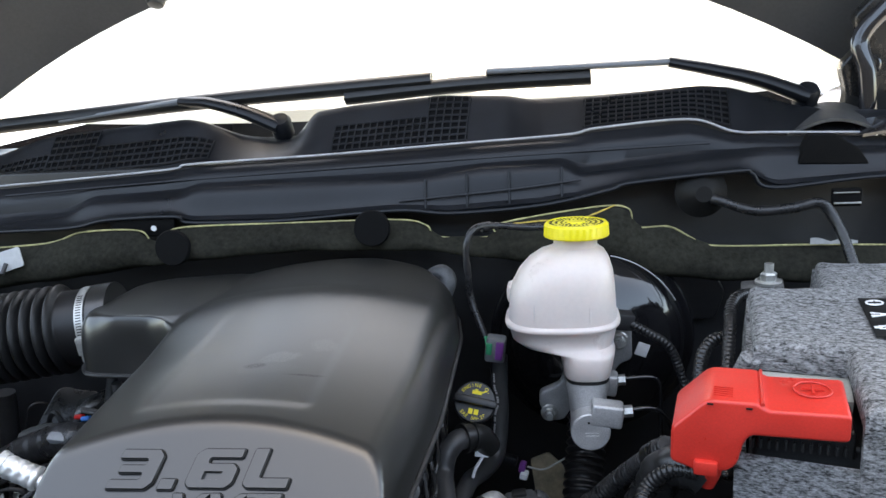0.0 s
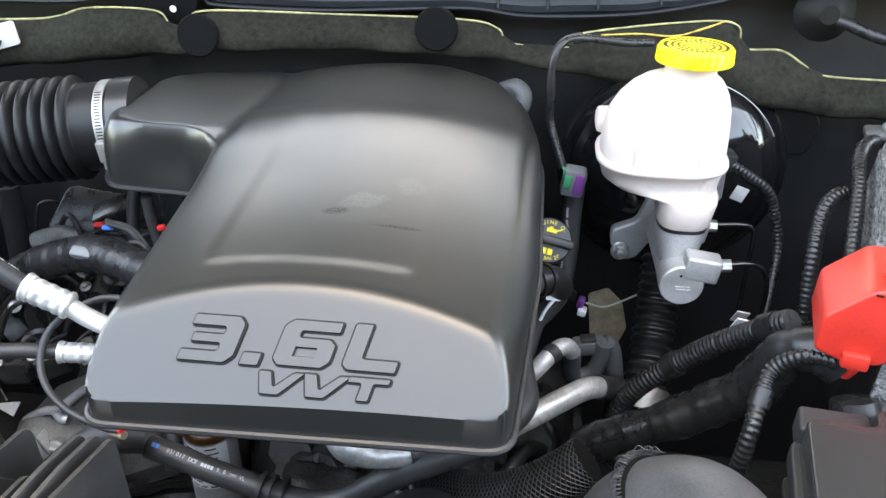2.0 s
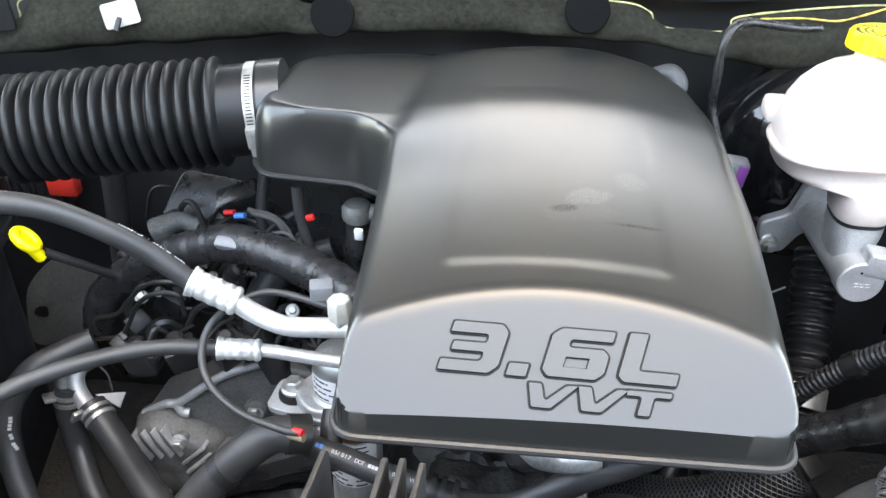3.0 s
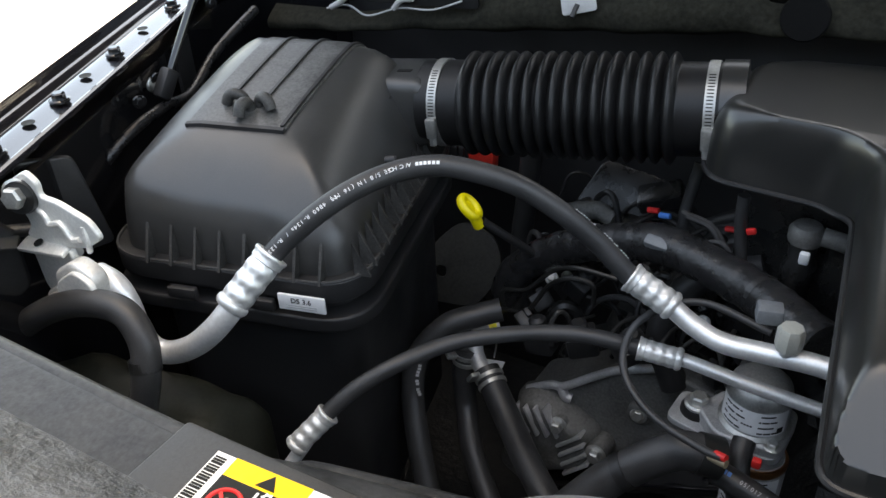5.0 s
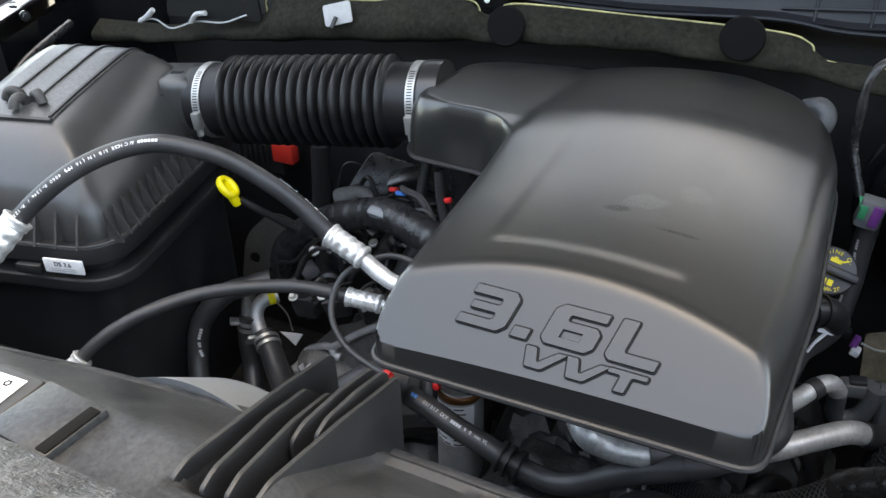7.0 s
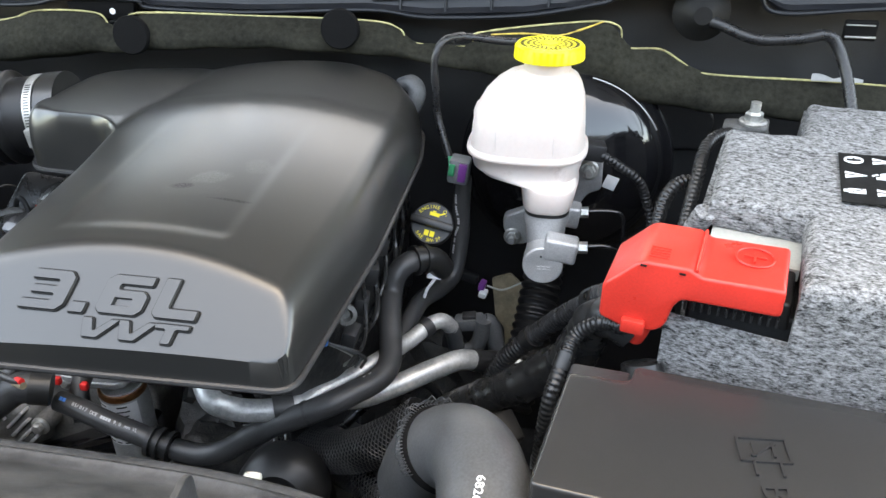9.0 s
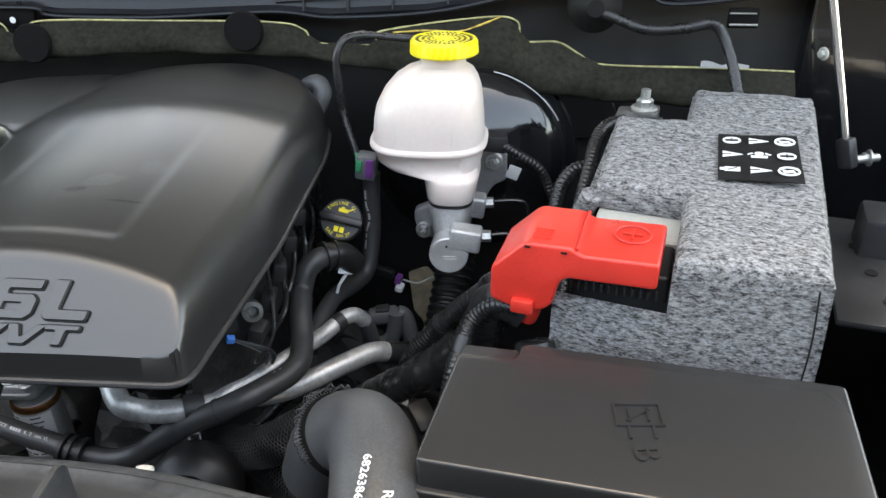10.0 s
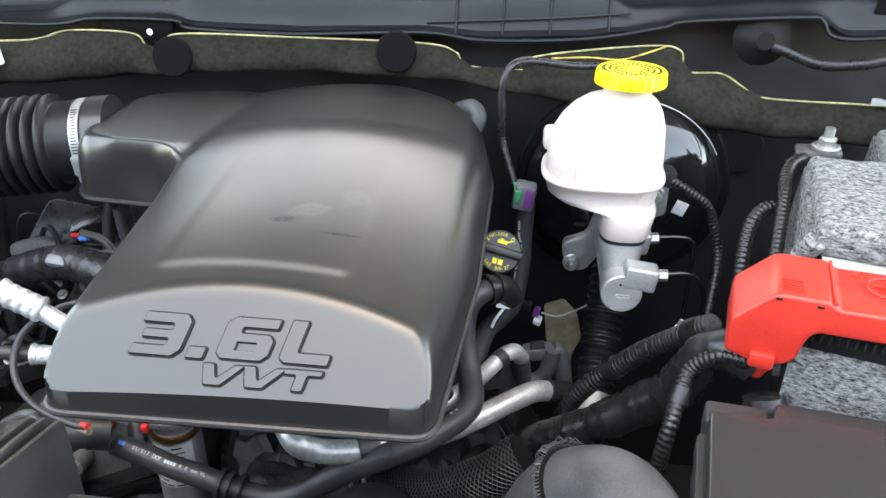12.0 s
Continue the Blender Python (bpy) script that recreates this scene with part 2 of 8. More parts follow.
def part(name, geo, mat, parent=None, label="", category="", group="", kind="", m=None, sharp=38):
    """One mesh object from (points, faces), under a thing or at the top."""
    me = bpy.data.meshes.new(name)
    if isinstance(geo, bmesh.types.BMesh):
        geo.to_mesh(me)
        geo.free()
    else:
        me.from_pydata([tuple(v) for v in geo[0]], [], geo[1])
    bm = bmesh.new()
    bm.from_mesh(me)
    bmesh.ops.remove_doubles(bm, verts=bm.verts, dist=1e-6)
    bmesh.ops.recalc_face_normals(bm, faces=bm.faces)
    bm.to_mesh(me)
    bm.free()
    for p in me.polygons:
        p.use_smooth = True
    me.set_sharp_from_angle(angle=radians(sharp))
    me.materials.append(mat)
    ob = new(name, me)
    if m is not None:
        ob.matrix_basis = m
    if parent is not None:
        ob.parent = parent
    return tagged(ob, label, category, group, kind)


def thing(name, label, category, group="", m=None, kind=""):
    ob = new(name)
    ob.empty_display_size = 0.02
    if m is not None:
        ob.matrix_basis = m
    return tagged(ob, label, category, group, kind)


def join(*geos):
    v, f = [], []
    for a, b in geos:
        k = len(v)
        v += [tuple(p) for p in a]
        f += [tuple(i + k for i in q) for q in b]
    return v, f


def moved(geo, m):
    return [m @ Vector(p) for p in geo[0]], geo[1]


def box(x0, x1, y0, y1, z0, z1, bevel=0.0, steps=2):
    bm = bmesh.new()
    bmesh.ops.create_cube(bm, size=1)
    for v in bm.verts:
        v.co = (x0 + (v.co.x + 0.5) * (x1 - x0), y0 + (v.co.y + 0.5) * (y1 - y0), z0 + (v.co.z + 0.5) * (z1 - z0))
    if bevel:
        bmesh.ops.bevel(bm, geom=bm.edges[:], offset=bevel, segments=steps, profile=0.5, affect="EDGES")
    out = [v.co.copy() for v in bm.verts], [tuple(v.index for v in f.verts) for f in bm.faces]
    bm.free()
    return out


def cbox(c, s, bevel=0.0, steps=2):
    return box(c[0] - s[0] / 2, c[0] + s[0] / 2, c[1] - s[1] / 2, c[1] + s[1] / 2, c[2] - s[2] / 2, c[2] + s[2] / 2, bevel, steps)


def spline(points, per=8, closed=False):
    """Catmull-Rom points."""
    p = [Vector(q) for q in points]
    n = len(p)
    out = []
    for i in range(n if closed else n - 1):
        a = p[(i - 1) % n] if closed or i else p[0] * 2 - p[1]
        b, c = p[i], p[(i + 1) % n]
        d = p[(i + 2) % n] if closed or i + 2 < n else p[-1] * 2 - p[-2]
        for k in range(per):
            t = k / per
            out.append(0.5 * (2 * b + (c - a) * t + (2 * a - 5 * b + 4 * c - d) * t * t + (3 * b - a - 3 * c + d) * t ** 3))
    if not closed:
        out.append(p[-1])
    return out


def tube(points, r, sides=14, per=8, radius=None, smooth=True, caps=True, flat=1.0):
    """A pipe along a path. radius: a function of the length gone (m) and the share of the whole that gives a factor."""
    path = spline(points, per) if smooth else [Vector(q) for q in points]
    lens = [0.0]
    for a, b in zip(path, path[1:]):
        lens.append(lens[-1] + (b - a).length)
    v, f = [], []
    t0 = (path[1] - path[0]).normalized()
    up = Vector((0, 0, 1)) if abs(t0.z) < 0.9 else Vector((0, 1, 0))
    side = t0.cross(up).normalized()
    for i, p in enumerate(path):
        t = (path[min(i + 1, len(path) - 1)] - path[max(i - 1, 0)]).normalized()
        side = (side - t * side.dot(t)).normalized()
        other = side.cross(t)
        k = r * (radius(lens[i], lens[i] / lens[-1]) if radius else 1.0)
        for j in range(sides):
            a = 2 * math.pi * j / sides
            v.append(p + side * (math.cos(a) * k) + other * (math.sin(a) * k * flat))
    for i in range(len(path) - 1):
        for j in range(sides):
            f.append((i * sides + j, i * sides + (j + 1) % sides, (i + 1) * sides + (j + 1) % sides, (i + 1) * sides + j))
    if caps:
        f.append(tuple(range(sides)))
        f.append(tuple(range((len(path) - 1) * sides, len(path) * sides)))
    return v, f


def lathe(profile, sides=32):
    """(radius, height) pairs turned about z."""
    v, f = [], []
    for r, z in profile:
        for j in range(sides):
            a = 2 * math.pi * j / sides
            v.append((r * math.cos(a), r * math.sin(a), z))
    for i in range(len(profile) - 1):
        for j in range(sides):
            f.append((i * sides + j, i * sides + (j + 1) % sides, (i + 1) * sides + (j + 1) % sides, (i + 1) * sides + j))
    f.append(tuple(range(sides)))
    f.append(tuple(range((len(profile) - 1) * sides, len(profile) * sides)))
    return v, f


def aim(a, b):
    """The pose at a whose z axis points to b."""
    return Matrix.Translation(a) @ (Vector(b) - Vector(a)).to_track_quat("Z", "Y").to_matrix().to_4x4()


def inset(ring, d):
    """A flat outline moved inward by d (outline anticlockwise)."""
    out = []
    n = len(ring)
    for i in range(n):
        a, b, c = Vector(ring[i - 1]).to_2d(), Vector(ring[i]).to_2d(), Vector(ring[(i + 1) % n]).to_2d()
        e, g = (b - a).normalized(), (c - b).normalized()
        na, nb = Vector((-e.y, e.x)), Vector((-g.y, g.x))
        w = na + nb
        w = w / max(0.35, w.length_squared / 2) if w.length > 1e-6 else na
        out.append(b + w * d)
    return out


def area(ring):
    return sum(a[0] * b[1] - b[0] * a[1] for a, b in zip(ring, ring[1:] + ring[:1])) / 2


def prism(outline, z0, z1, round_top=0.0, round_bottom=0.0, steps=4, taper=0.0):
    """A flat outline raised from z0 to z1 with rounded rims."""
    ring = [tuple(p[:2]) for p in outline]
    if area(ring) < 0:
        ring.reverse()
    levels = []
    for k in range(steps + 1 if round_bottom else 1):
        a = math.pi / 2 * k / steps if round_bottom else math.pi / 2
        levels.append((round_bottom * (1 - math.sin(a)), z0 + round_bottom * (1 - math.cos(a))))
    for k in range(steps + 1 if round_top else 1):
        a = math.pi / 2 * k / steps if round_top else 0.0
        levels.append((taper + round_top * (1 - math.cos(a)), z1 - round_top * (1 - math.sin(a))))
    n = len(ring)
    v, f = [], []
    for d, z in levels:
        for p in (inset(ring, d) if d else ring):
            v.append((p[0], p[1], z))
    for i in range(len(levels) - 1):
        for j in range(n):
            f.append((i * n + j, i * n + (j + 1) % n, (i + 1) * n + (j + 1) % n, (i + 1) * n + j))
    f.append(tuple(reversed(range(n))))
    f.append(tuple(range((len(levels) - 1) * n, len(levels) * n)))
    return v, f


def rounded(points, r, steps=5):
    """An outline with its corners rounded."""
    out = []
    n = len(points)
    for i in range(n):
        a, b, c = (Vector(points[j % n][:2]) for j in (i - 1, i, i + 1))
        k = min(r, (a - b).length * 0.45, (c - b).length * 0.45)
        p, q = b + (a - b).normalized() * k, b + (c - b).normalized() * k
        for s in range(steps + 1):
            t = s / steps
            out.append(p * (1 - t) ** 2 + b * 2 * t * (1 - t) + q * t * t)
    return out


def lettering(text, size, depth=0.0004, align="LEFT"):
    """Built-in font as a mesh in the xy plane."""
    cu = bpy.data.curves.new("writing", "FONT")
    cu.body, cu.size, cu.extrude, cu.align_x, cu.resolution_u = text, size, depth, align, 3
    ob = bpy.data.objects.new("writing", cu)
    me = ob.to_mesh()
    out = [v.co.copy() for v in me.vertices], [tuple(p.vertices) for p in me.polygons]
    ob.to_mesh_clear()
    bpy.data.objects.remove(ob)
    bpy.data.curves.remove(cu)
    return out


def bolt(name, at, to, r, parent=None, label="zinc hex bolt", mat=None, washer=True):
    """A hex flange bolt at a place, its head pointing to another."""
    g = lathe([(r * 1.0, 0), (r * 1.0, r * 0.9), (r * 0.8, r * 1.1)], 6)
    if washer:
        g = join(g, lathe([(r * 1.55, -r * 0.3), (r * 1.55, 0), (r * 1.3, r * 0.18)], 20))
    if parent is None:
        return part(name, g, mat or STEEL, None, label, "bolt", m=aim(at, to), sharp=30)
    return part(name, g, mat or STEEL, parent, label, m=aim(at, to), sharp=30)


def grid_panel(fn, nu, nv, thick=0.0):
    """A sheet from a function of u, v in 0..1, with thickness downward along -z if given."""
    v, f = [], []
    for i in range(nu + 1):
        for j in range(nv + 1):
            v.append(Vector(fn(i / nu, j / nv)))
    w = nv + 1
    for i in range(nu):
        for j in range(nv):
            f.append((i * w + j, (i + 1) * w + j, (i + 1) * w + j + 1, i * w + j + 1))
    if thick:
        k = len(v)
        v += [p - Vector((0, 0, thick)) for p in v[:k]]
        f += [tuple(reversed([q + k for q in face])) for face in f[:nu * nv]]
        rim = [j for j in range(w)] + [i * w + nv for i in range(1, nu + 1)] + [nu * w + j for j in range(nv - 1, -1, -1)] + [i * w for i in range(nu - 1, 0, -1)]
        for a, b in zip(rim, rim[1:] + rim[:1]):
            f.append((a, b, b + k, a + k))
    return v, f


def smooth_step(a, b, x):
    t = min(1.0, max(0.0, (x - a) / (b - a)))
    return t * t * (3 - 2 * t)




def curve1d(knots, x):
    """A smooth curve through (x, value) knots."""
    if x <= knots[0][0]:
        return knots[0][1]
    for k in range(len(knots) - 1):
        (x0, v0), (x1, v1) = knots[k], knots[k + 1]
        if x <= x1:
            m0 = (v1 - knots[k - 1][1]) / (x1 - knots[k - 1][0]) if k else (v1 - v0) / (x1 - x0)
            m1 = (knots[k + 2][1] - v0) / (knots[k + 2][0] - x0) if k + 2 < len(knots) else (v1 - v0) / (x1 - x0)
            w, t = x1 - x0, (x - x0) / (x1 - x0)
            return v0 * (1 + 2 * t) * (1 - t) ** 2 + w * m0 * t * (1 - t) ** 2 + v1 * t * t * (3 - 2 * t) + w * m1 * t * t * (t - 1)
    return knots[-1][1]


def outline_distance(ring, x, y):
    best = 9.0
    for a, b in zip(ring, ring[1:] + ring[:1]):
        dx, dy = b[0] - a[0], b[1] - a[1]
        t = min(1.0, max(0.0, ((x - a[0]) * dx + (y - a[1]) * dy) / (dx * dx + dy * dy + 1e-12)))
        best = min(best, math.hypot(x - a[0] - t * dx, y - a[1] - t * dy))
    return best


def within(ring, x, y):
    odd = False
    for a, b in zip(ring, ring[1:] + ring[:1]):
        if (a[1] > y) != (b[1] > y) and x < (b[0] - a[0]) * (y - a[1]) / (b[1] - a[1]) + a[0]:
            odd = not odd
    return odd


def resampled(ring, step):
    out = []
    for a, b in zip(ring, ring[1:] + ring[:1]):
        a, b = Vector(a[:2]), Vector(b[:2])
        n = max(1, round((b - a).length / step))
        out += [a.lerp(b, k / n) for k in range(n)]
    return out


def dome(outline, height, cell=0.006, insets=(0.0012, 0.003, 0.006, 0.010, 0.015, 0.021), rim=None):
    """A moulded shell over a flat outline: height(x, y, distance to the rim) gives z. rim: the lower edge's height function."""
    ring = [Vector(p[:2]) for p in outline]
    if area([tuple(p) for p in ring]) < 0:
        ring.reverse()
    fine = resampled(ring, cell)
    pts = list(fine)
    for d in insets:
        pts += [p for p in resampled(inset(ring, d), cell) if within(ring, p.x, p.y) and outline_distance(ring, p.x, p.y) > d * 0.7]
    lo = Vector((min(p.x for p in ring), min(p.y for p in ring)))
    hi = Vector((max(p.x for p in ring), max(p.y for p in ring)))
    last = insets[-1] + cell * 0.6
    y = lo.y
    while y < hi.y:
        x = lo.x
        while x < hi.x:
            if within(ring, x, y) and outline_distance(ring, x, y) > last:
                pts.append(Vector((x, y)))
            x += cell
        y += cell
    n = len(fine)
    from mathutils import geometry
    v2, _, tris, _, _, _ = geometry.delaunay_2d_cdt(pts, [(i, (i + 1) % n) for i in range(n)], [], 1, 1e-6)
    v = []
    for i, p in enumerate(v2):
        d = outline_distance(ring, p.x, p.y)
        v.append((p.x, p.y, height(p.x, p.y, 0.0 if d < 1e-5 else d)))
    f = [tuple(t) for t in tris]
    if rim is not None:
        k = len(v)
        v += [(p.x, p.y, rim(p.x, p.y)) for p in fine]
        v += [(p.x, p.y, height(p.x, p.y, 0.0)) for p in fine]
        f += [(k + i, k + (i + 1) % n, k + n + (i + 1) % n, k + n + i) for i in range(n)]
    return v, f


def glyph(outer, holes, depth, edge=0.0007):
    """A raised flat sign with sloping sides."""
    from mathutils import geometry
    loops = []
    for k, loop in enumerate([outer] + holes):
        loop = [tuple(p[:2]) for p in loop]
        if (area(loop) < 0) != (k > 0):
            loop.reverse()
        loops.append(loop)
    v, f, tops, edges = [], [], [], []
    for loop in loops:
        top = inset(loop, edge)
        k, n, t = len(v), len(loop), len(tops)
        v += [(p[0], p[1], 0.0) for p in loop] + [(p[0], p[1], depth) for p in top]
        f += [(k + i, k + (i + 1) % n, k + n + (i + 1) % n, k + n + i) for i in range(n)]
        edges += [(t + i, t + (i + 1) % n) for i in range(n)]
        tops += [Vector(p) for p in top]
    v2, _, tris, _, _, _ = geometry.delaunay_2d_cdt(tops, edges, [], 1, 1e-7)
    k = len(v)
    v += [(p.x, p.y, depth) for p in v2]
    for t in tris:
        c = (v2[t[0]] + v2[t[1]] + v2[t[2]]) / 3
        if not any(within(h, c.x, c.y) for h in loops[1:]):
            f.append(tuple(k + i for i in t))
    return v, f


def basis(at, u, w):
    """A pose at a place with its x along u and its y as near w as can be."""
    u = Vector(u).normalized()
    n = u.cross(Vector(w)).normalized()
    w = n.cross(u)
    return Matrix(((u.x, w.x, n.x, at[0]), (u.y, w.y, n.y, at[1]), (u.z, w.z, n.z, at[2]), (0, 0, 0, 1)))


def along(points, text, size, r, start, angle, depth=0.0002, per=10, flip=1):
    """Writing that follows a hose: each letter laid on its skin. angle: the place round the hose, from the top towards its side."""
    path = spline(points, per)
    geos, s = [], start
    lens = [0.0]
    for a, b in zip(path, path[1:]):
        lens.append(lens[-1] + (b - a).length)

    def at(q):
        for i in range(len(path) - 1):
            if lens[i + 1] >= q:
                return path[i].lerp(path[i + 1], (q - lens[i]) / max(1e-9, lens[i + 1] - lens[i])), (path[i + 1] - path[i]).normalized()
        return path[-1], (path[-1] - path[-2]).normalized()
    for ch in text:
        if ch != " ":
            p, t = at(s)
            side = t.cross(Vector((0, 0, 1))).normalized()
            up = side.cross(t)
            out = (up * math.cos(angle) + side * math.sin(angle)).normalized()
            m = basis(p + out * (r + 0.0002), t * flip, out.cross(t * flip))
            g = lettering(ch, size, depth) if ch != "#" else cbox((size * 0.3, size * 0.35, 0), (size * 0.5, size * 0.6, depth))
            geos.append(moved(g, m))
        s += size * 0.62 * 1.0
    return join(*geos)


def ferrule(name, path, r, mat, parent, label="crimped aluminium ferrule", rings=3):
    """A crimped sleeve over a hose end, with pressed rings."""
    def shape(s, k):
        if k < 0.16:
            return curve1d([(0, 1.10), (0.03, 1.13), (0.08, 1.05), (0.16, 1.03)], k)
        if k > 0.86:
            return curve1d([(0.86, 1.02), (0.90, 1.06), (0.95, 1.04), (1.0, 0.88)], k)
        return 1.0
    n, sides = 60, 32
    a, b = Vector(path[0]), Vector(path[-1])
    d = (b - a).normalized()
    e = d.cross(Vector((0, 0.3, 1))).normalized()
    f = d.cross(e)
    verts, faces = [], []
    for i in range(n + 1):
        k = i / n
        band = math.sin(math.pi * (k - 0.16) / 0.70 * rings) ** 2 if 0.16 <= k <= 0.86 else 1.0
        for j in range(sides):
            q = 2 * math.pi * j / sides
            press = (1 - band) * (0.10 + 0.05 * math.cos(8 * q)) + 0.015 * band * math.cos(8 * q + 1.5)
            p = a.lerp(b, k) + (e * math.cos(q) + f * math.sin(q)) * (r * (shape(0, k) - press))
            verts.append(tuple(p))
    for i in range(n):
        for j in range(sides):
            m = (j + 1) % sides
            faces.append((i * sides + j, i * sides + m, (i + 1) * sides + m, (i + 1) * sides + j))
    faces += [tuple(range(sides))[::-1], tuple(n * sides + j for j in range(sides))]
    return part(name, (verts, faces), mat, parent, label, sharp=50)


def loom(points, r, pitch=0.006, depth=0.12, per=None, sides=16):
    """A corrugated conduit."""
    total = sum((Vector(b) - Vector(a)).length for a, b in zip(points, points[1:]))
    n = per or max(6, int(total / pitch * 6 / (len(points) - 1)))
    return tube(points, r, sides, n, radius=lambda s, k: 1.0 - depth * (0.5 + 0.5 * math.cos(2 * math.pi * s / pitch)))


def wrapped(points, r, pitch=0.018, sides=16, wob=0.08):
    """A bundle wound with tape: overlapping turns and lumps."""
    total = sum((Vector(b) - Vector(a)).length for a, b in zip(points, points[1:]))
    n = max(6, int(total / 0.003 / (len(points) - 1)))
    return tube(points, r, sides, n, radius=lambda s, k: 1.0 + 0.07 * ((s / pitch) % 1.0) + wob * noise.noise((s * 40, r * 900, 0.5)))

# ---- the large structure ----
part("ground", grid_panel(lambda u, v: ((u - 0.5) * 600, (v - 0.5) * 600, 0.0), 6, 6), CONCRETE, label="grey sunlit concrete ground around the truck", category="ground", kind="structure")

# unseen wall added behind the camera to keep out low sky light
part("backdrop", box(-14, 14, -9.3, -9.0, 0.0, 5.5), GRIME, label="unseen dark wall added to block the low sky", category="backdrop", kind="structure")

bay = thing("bay_wall", "black painted engine bay walls", "wall", kind="structure")
part("firewall_panel", box(-1.30, 0.72, 1.09, 1.115, 0.45, 1.215, 0.004), PLASTIC, bay)
part("bay_bottom", box(-1.34, 0.72, 0.10, 1.12, 0.42, 0.45), GRIME, bay)
part("corner_panel", box(-1.36, -1.14, 1.05, 1.09, 0.45, 1.24, 0.004), GLOSSBLACK, bay)
part("corner_panel", box(0.44, 0.70, 1.06, 1.09, 0.45, 1.20, 0.004), GLOSSBLACK, bay)
part("radiator_support", box(-1.10, 0.55, 0.16, 0.19, 0.45, 1.00, 0.005), PLASTIC, bay)


def wall_along(a, b, z0, z1, thick):
    """An upright panel from a to b."""
    a, b = Vector(a), Vector(b)
    d = (b - a).normalized()
    n = Vector((-d.y, d.x)) * thick
    return prism([a, b, b + n, a + n], z0, z1)


FA, FB = Vector((-0.960, 0.29)), Vector((-1.300, 1.07))
part("inner_fender_panel", wall_along(FA, FB, 0.45, 1.070, 0.015), GLOSSBLACK, bay)
part("inner_fender_panel", wall_along((0.64, 1.07), (0.47, 0.29), 0.45, 1.070, 0.015), GLOSSBLACK, bay)

# ---- left fender with its bolted rail ----
fender = thing("front_fender", "glossy dark painted front fender with a bolted inner rail", "fender")
FD = (FB - FA).normalized()
FN = Vector((-FD.y, FD.x))


def fender_skin(u, v):
    """Along the fender and from its inner rail outward and down."""
    s = curve1d([(0, 0.0), (0.25, 0.036), (0.3, 0.042), (0.62, 0.054), (0.8, 0.064), (1, 0.085)], v)
    z = curve1d([(0, 1.088), (0.25, 1.090), (0.3, 1.084), (0.62, 1.091), (0.8, 1.076), (1, 0.80)], v)
    p = FA - FD * 0.35 + FD * (1.45 * u) + FN * s
    return (p.x, p.y, z + 0.012 * u)


part("skin", grid_panel(lambda u, v: fender_skin(u, 0.3 + 0.7 * v), 30, 20), BODYPAINT, fender, sharp=30)
part("rail", grid_panel(lambda u, v: fender_skin(u, 0.3 * v), 30, 8), BODYPAINT, fender, "glossy dark bolted rail", sharp=30)
for k, q in enumerate((0.19, 0.30, 0.42, 0.58, 0.74)):
    p = FA + FD * q + FN * 0.016
    bolt("bolt", (p.x, p.y, 1.0955 + 0.01 * q), (p.x, p.y, 2), 0.0065, fender, "dark flange bolt", GLOSSBLACK)
for q in (0.10, 0.25, 0.36, 0.50, 0.66):
    p = FA + FD * q + FN * 0.020
    part("rail_slot", moved(lathe([(0.0062, 0), (0.0062, 0.0006), (0.004, 0.0002)], 18), Matrix.Translation((p.x, p.y, 1.0945 + 0.01 * q))), BLACKPRINT, fender, "dark oval slot")
part("rail_lip", tube([(*(FA - FD * 0.3), 1.088), (*(FA + FD * 0.4), 1.092), (*FB, 1.102)], 0.004, 8), BODYPAINT, fender)
part("inner_bracket", moved(prism(rounded([(0, 0), (0.075, 0), (0.06, 0.10), (0.01, 0.11)], 0.008), 0, 0.006, 0.002), basis((-1.075, 0.470, 0.965), (0.40, 0.916, 0), (0, 0, 1))), PLASTIC, fender, "black inner bracket")
bolt("bolt", (-1.058, 0.520, 1.03), (-0.9, 0.46, 1.05), 0.006, fender, "dark flange bolt", GLOSSBLACK)
part("rib", wall_along((-1.12, 0.64), (-1.135, 0.675), 0.98, 1.07, 0.004), PLASTIC, fender)
part("rib", wall_along((-1.155, 0.76), (-1.172, 0.80), 0.98, 1.075, 0.004), PLASTIC, fender)
for x, y, z in ((-1.105, 0.655, 1.055), (-1.122, 0.70, 1.062), (-1.185, 0.86, 1.095)):
    bolt("stud", (x, y, z), (x + 0.3, y - 0.13, z + 0.02), 0.005, fender, "dark stud", GLOSSBLACK)
part("wire", tube([(-1.10, 0.56, 1.00), (-1.09, 0.62, 1.035), (-1.10, 0.68, 1.04), (-1.12, 0.74, 1.03), (-1.15, 0.82, 1.05), (-1.17, 0.92, 1.07)], 0.006), TAPE, fender, "taped wiring along the rail")

right_fender = thing("front_fender", "dark painted front fender inner side with bracket", "fender")
part("skin", grid_panel(lambda u, v: (0.47 + 0.18 * u + 0.005 + 0.16 * v, 0.2 + 0.95 * u, 1.09 - 0.28 * v * v), 12, 8), BODYPAINT, right_fender)
part("bracket", moved(cbox((0, 0, 0), (0.06, 0.05, 0.10), 0.006), pose(0.475, 0.80, 0.98, 0, 0, -12)), PLASTIC, right_fender, "black bracket")
part("ledge", moved(cbox((0, 0, 0), (0.09, 0.20, 0.008), 0.003), pose(0.455, 0.76, 0.985, 0, 0, -12)), PLASTIC, right_fender, "perforated black ledge")
for q in (0.70, 0.75, 0.80):
    part("ledge_hole", moved(lathe([(0.006, 0), (0.006, 0.0005)], 16), Matrix.Translation((0.445, q, 0.990))), BLACKPRINT, right_fender, "dark hole")
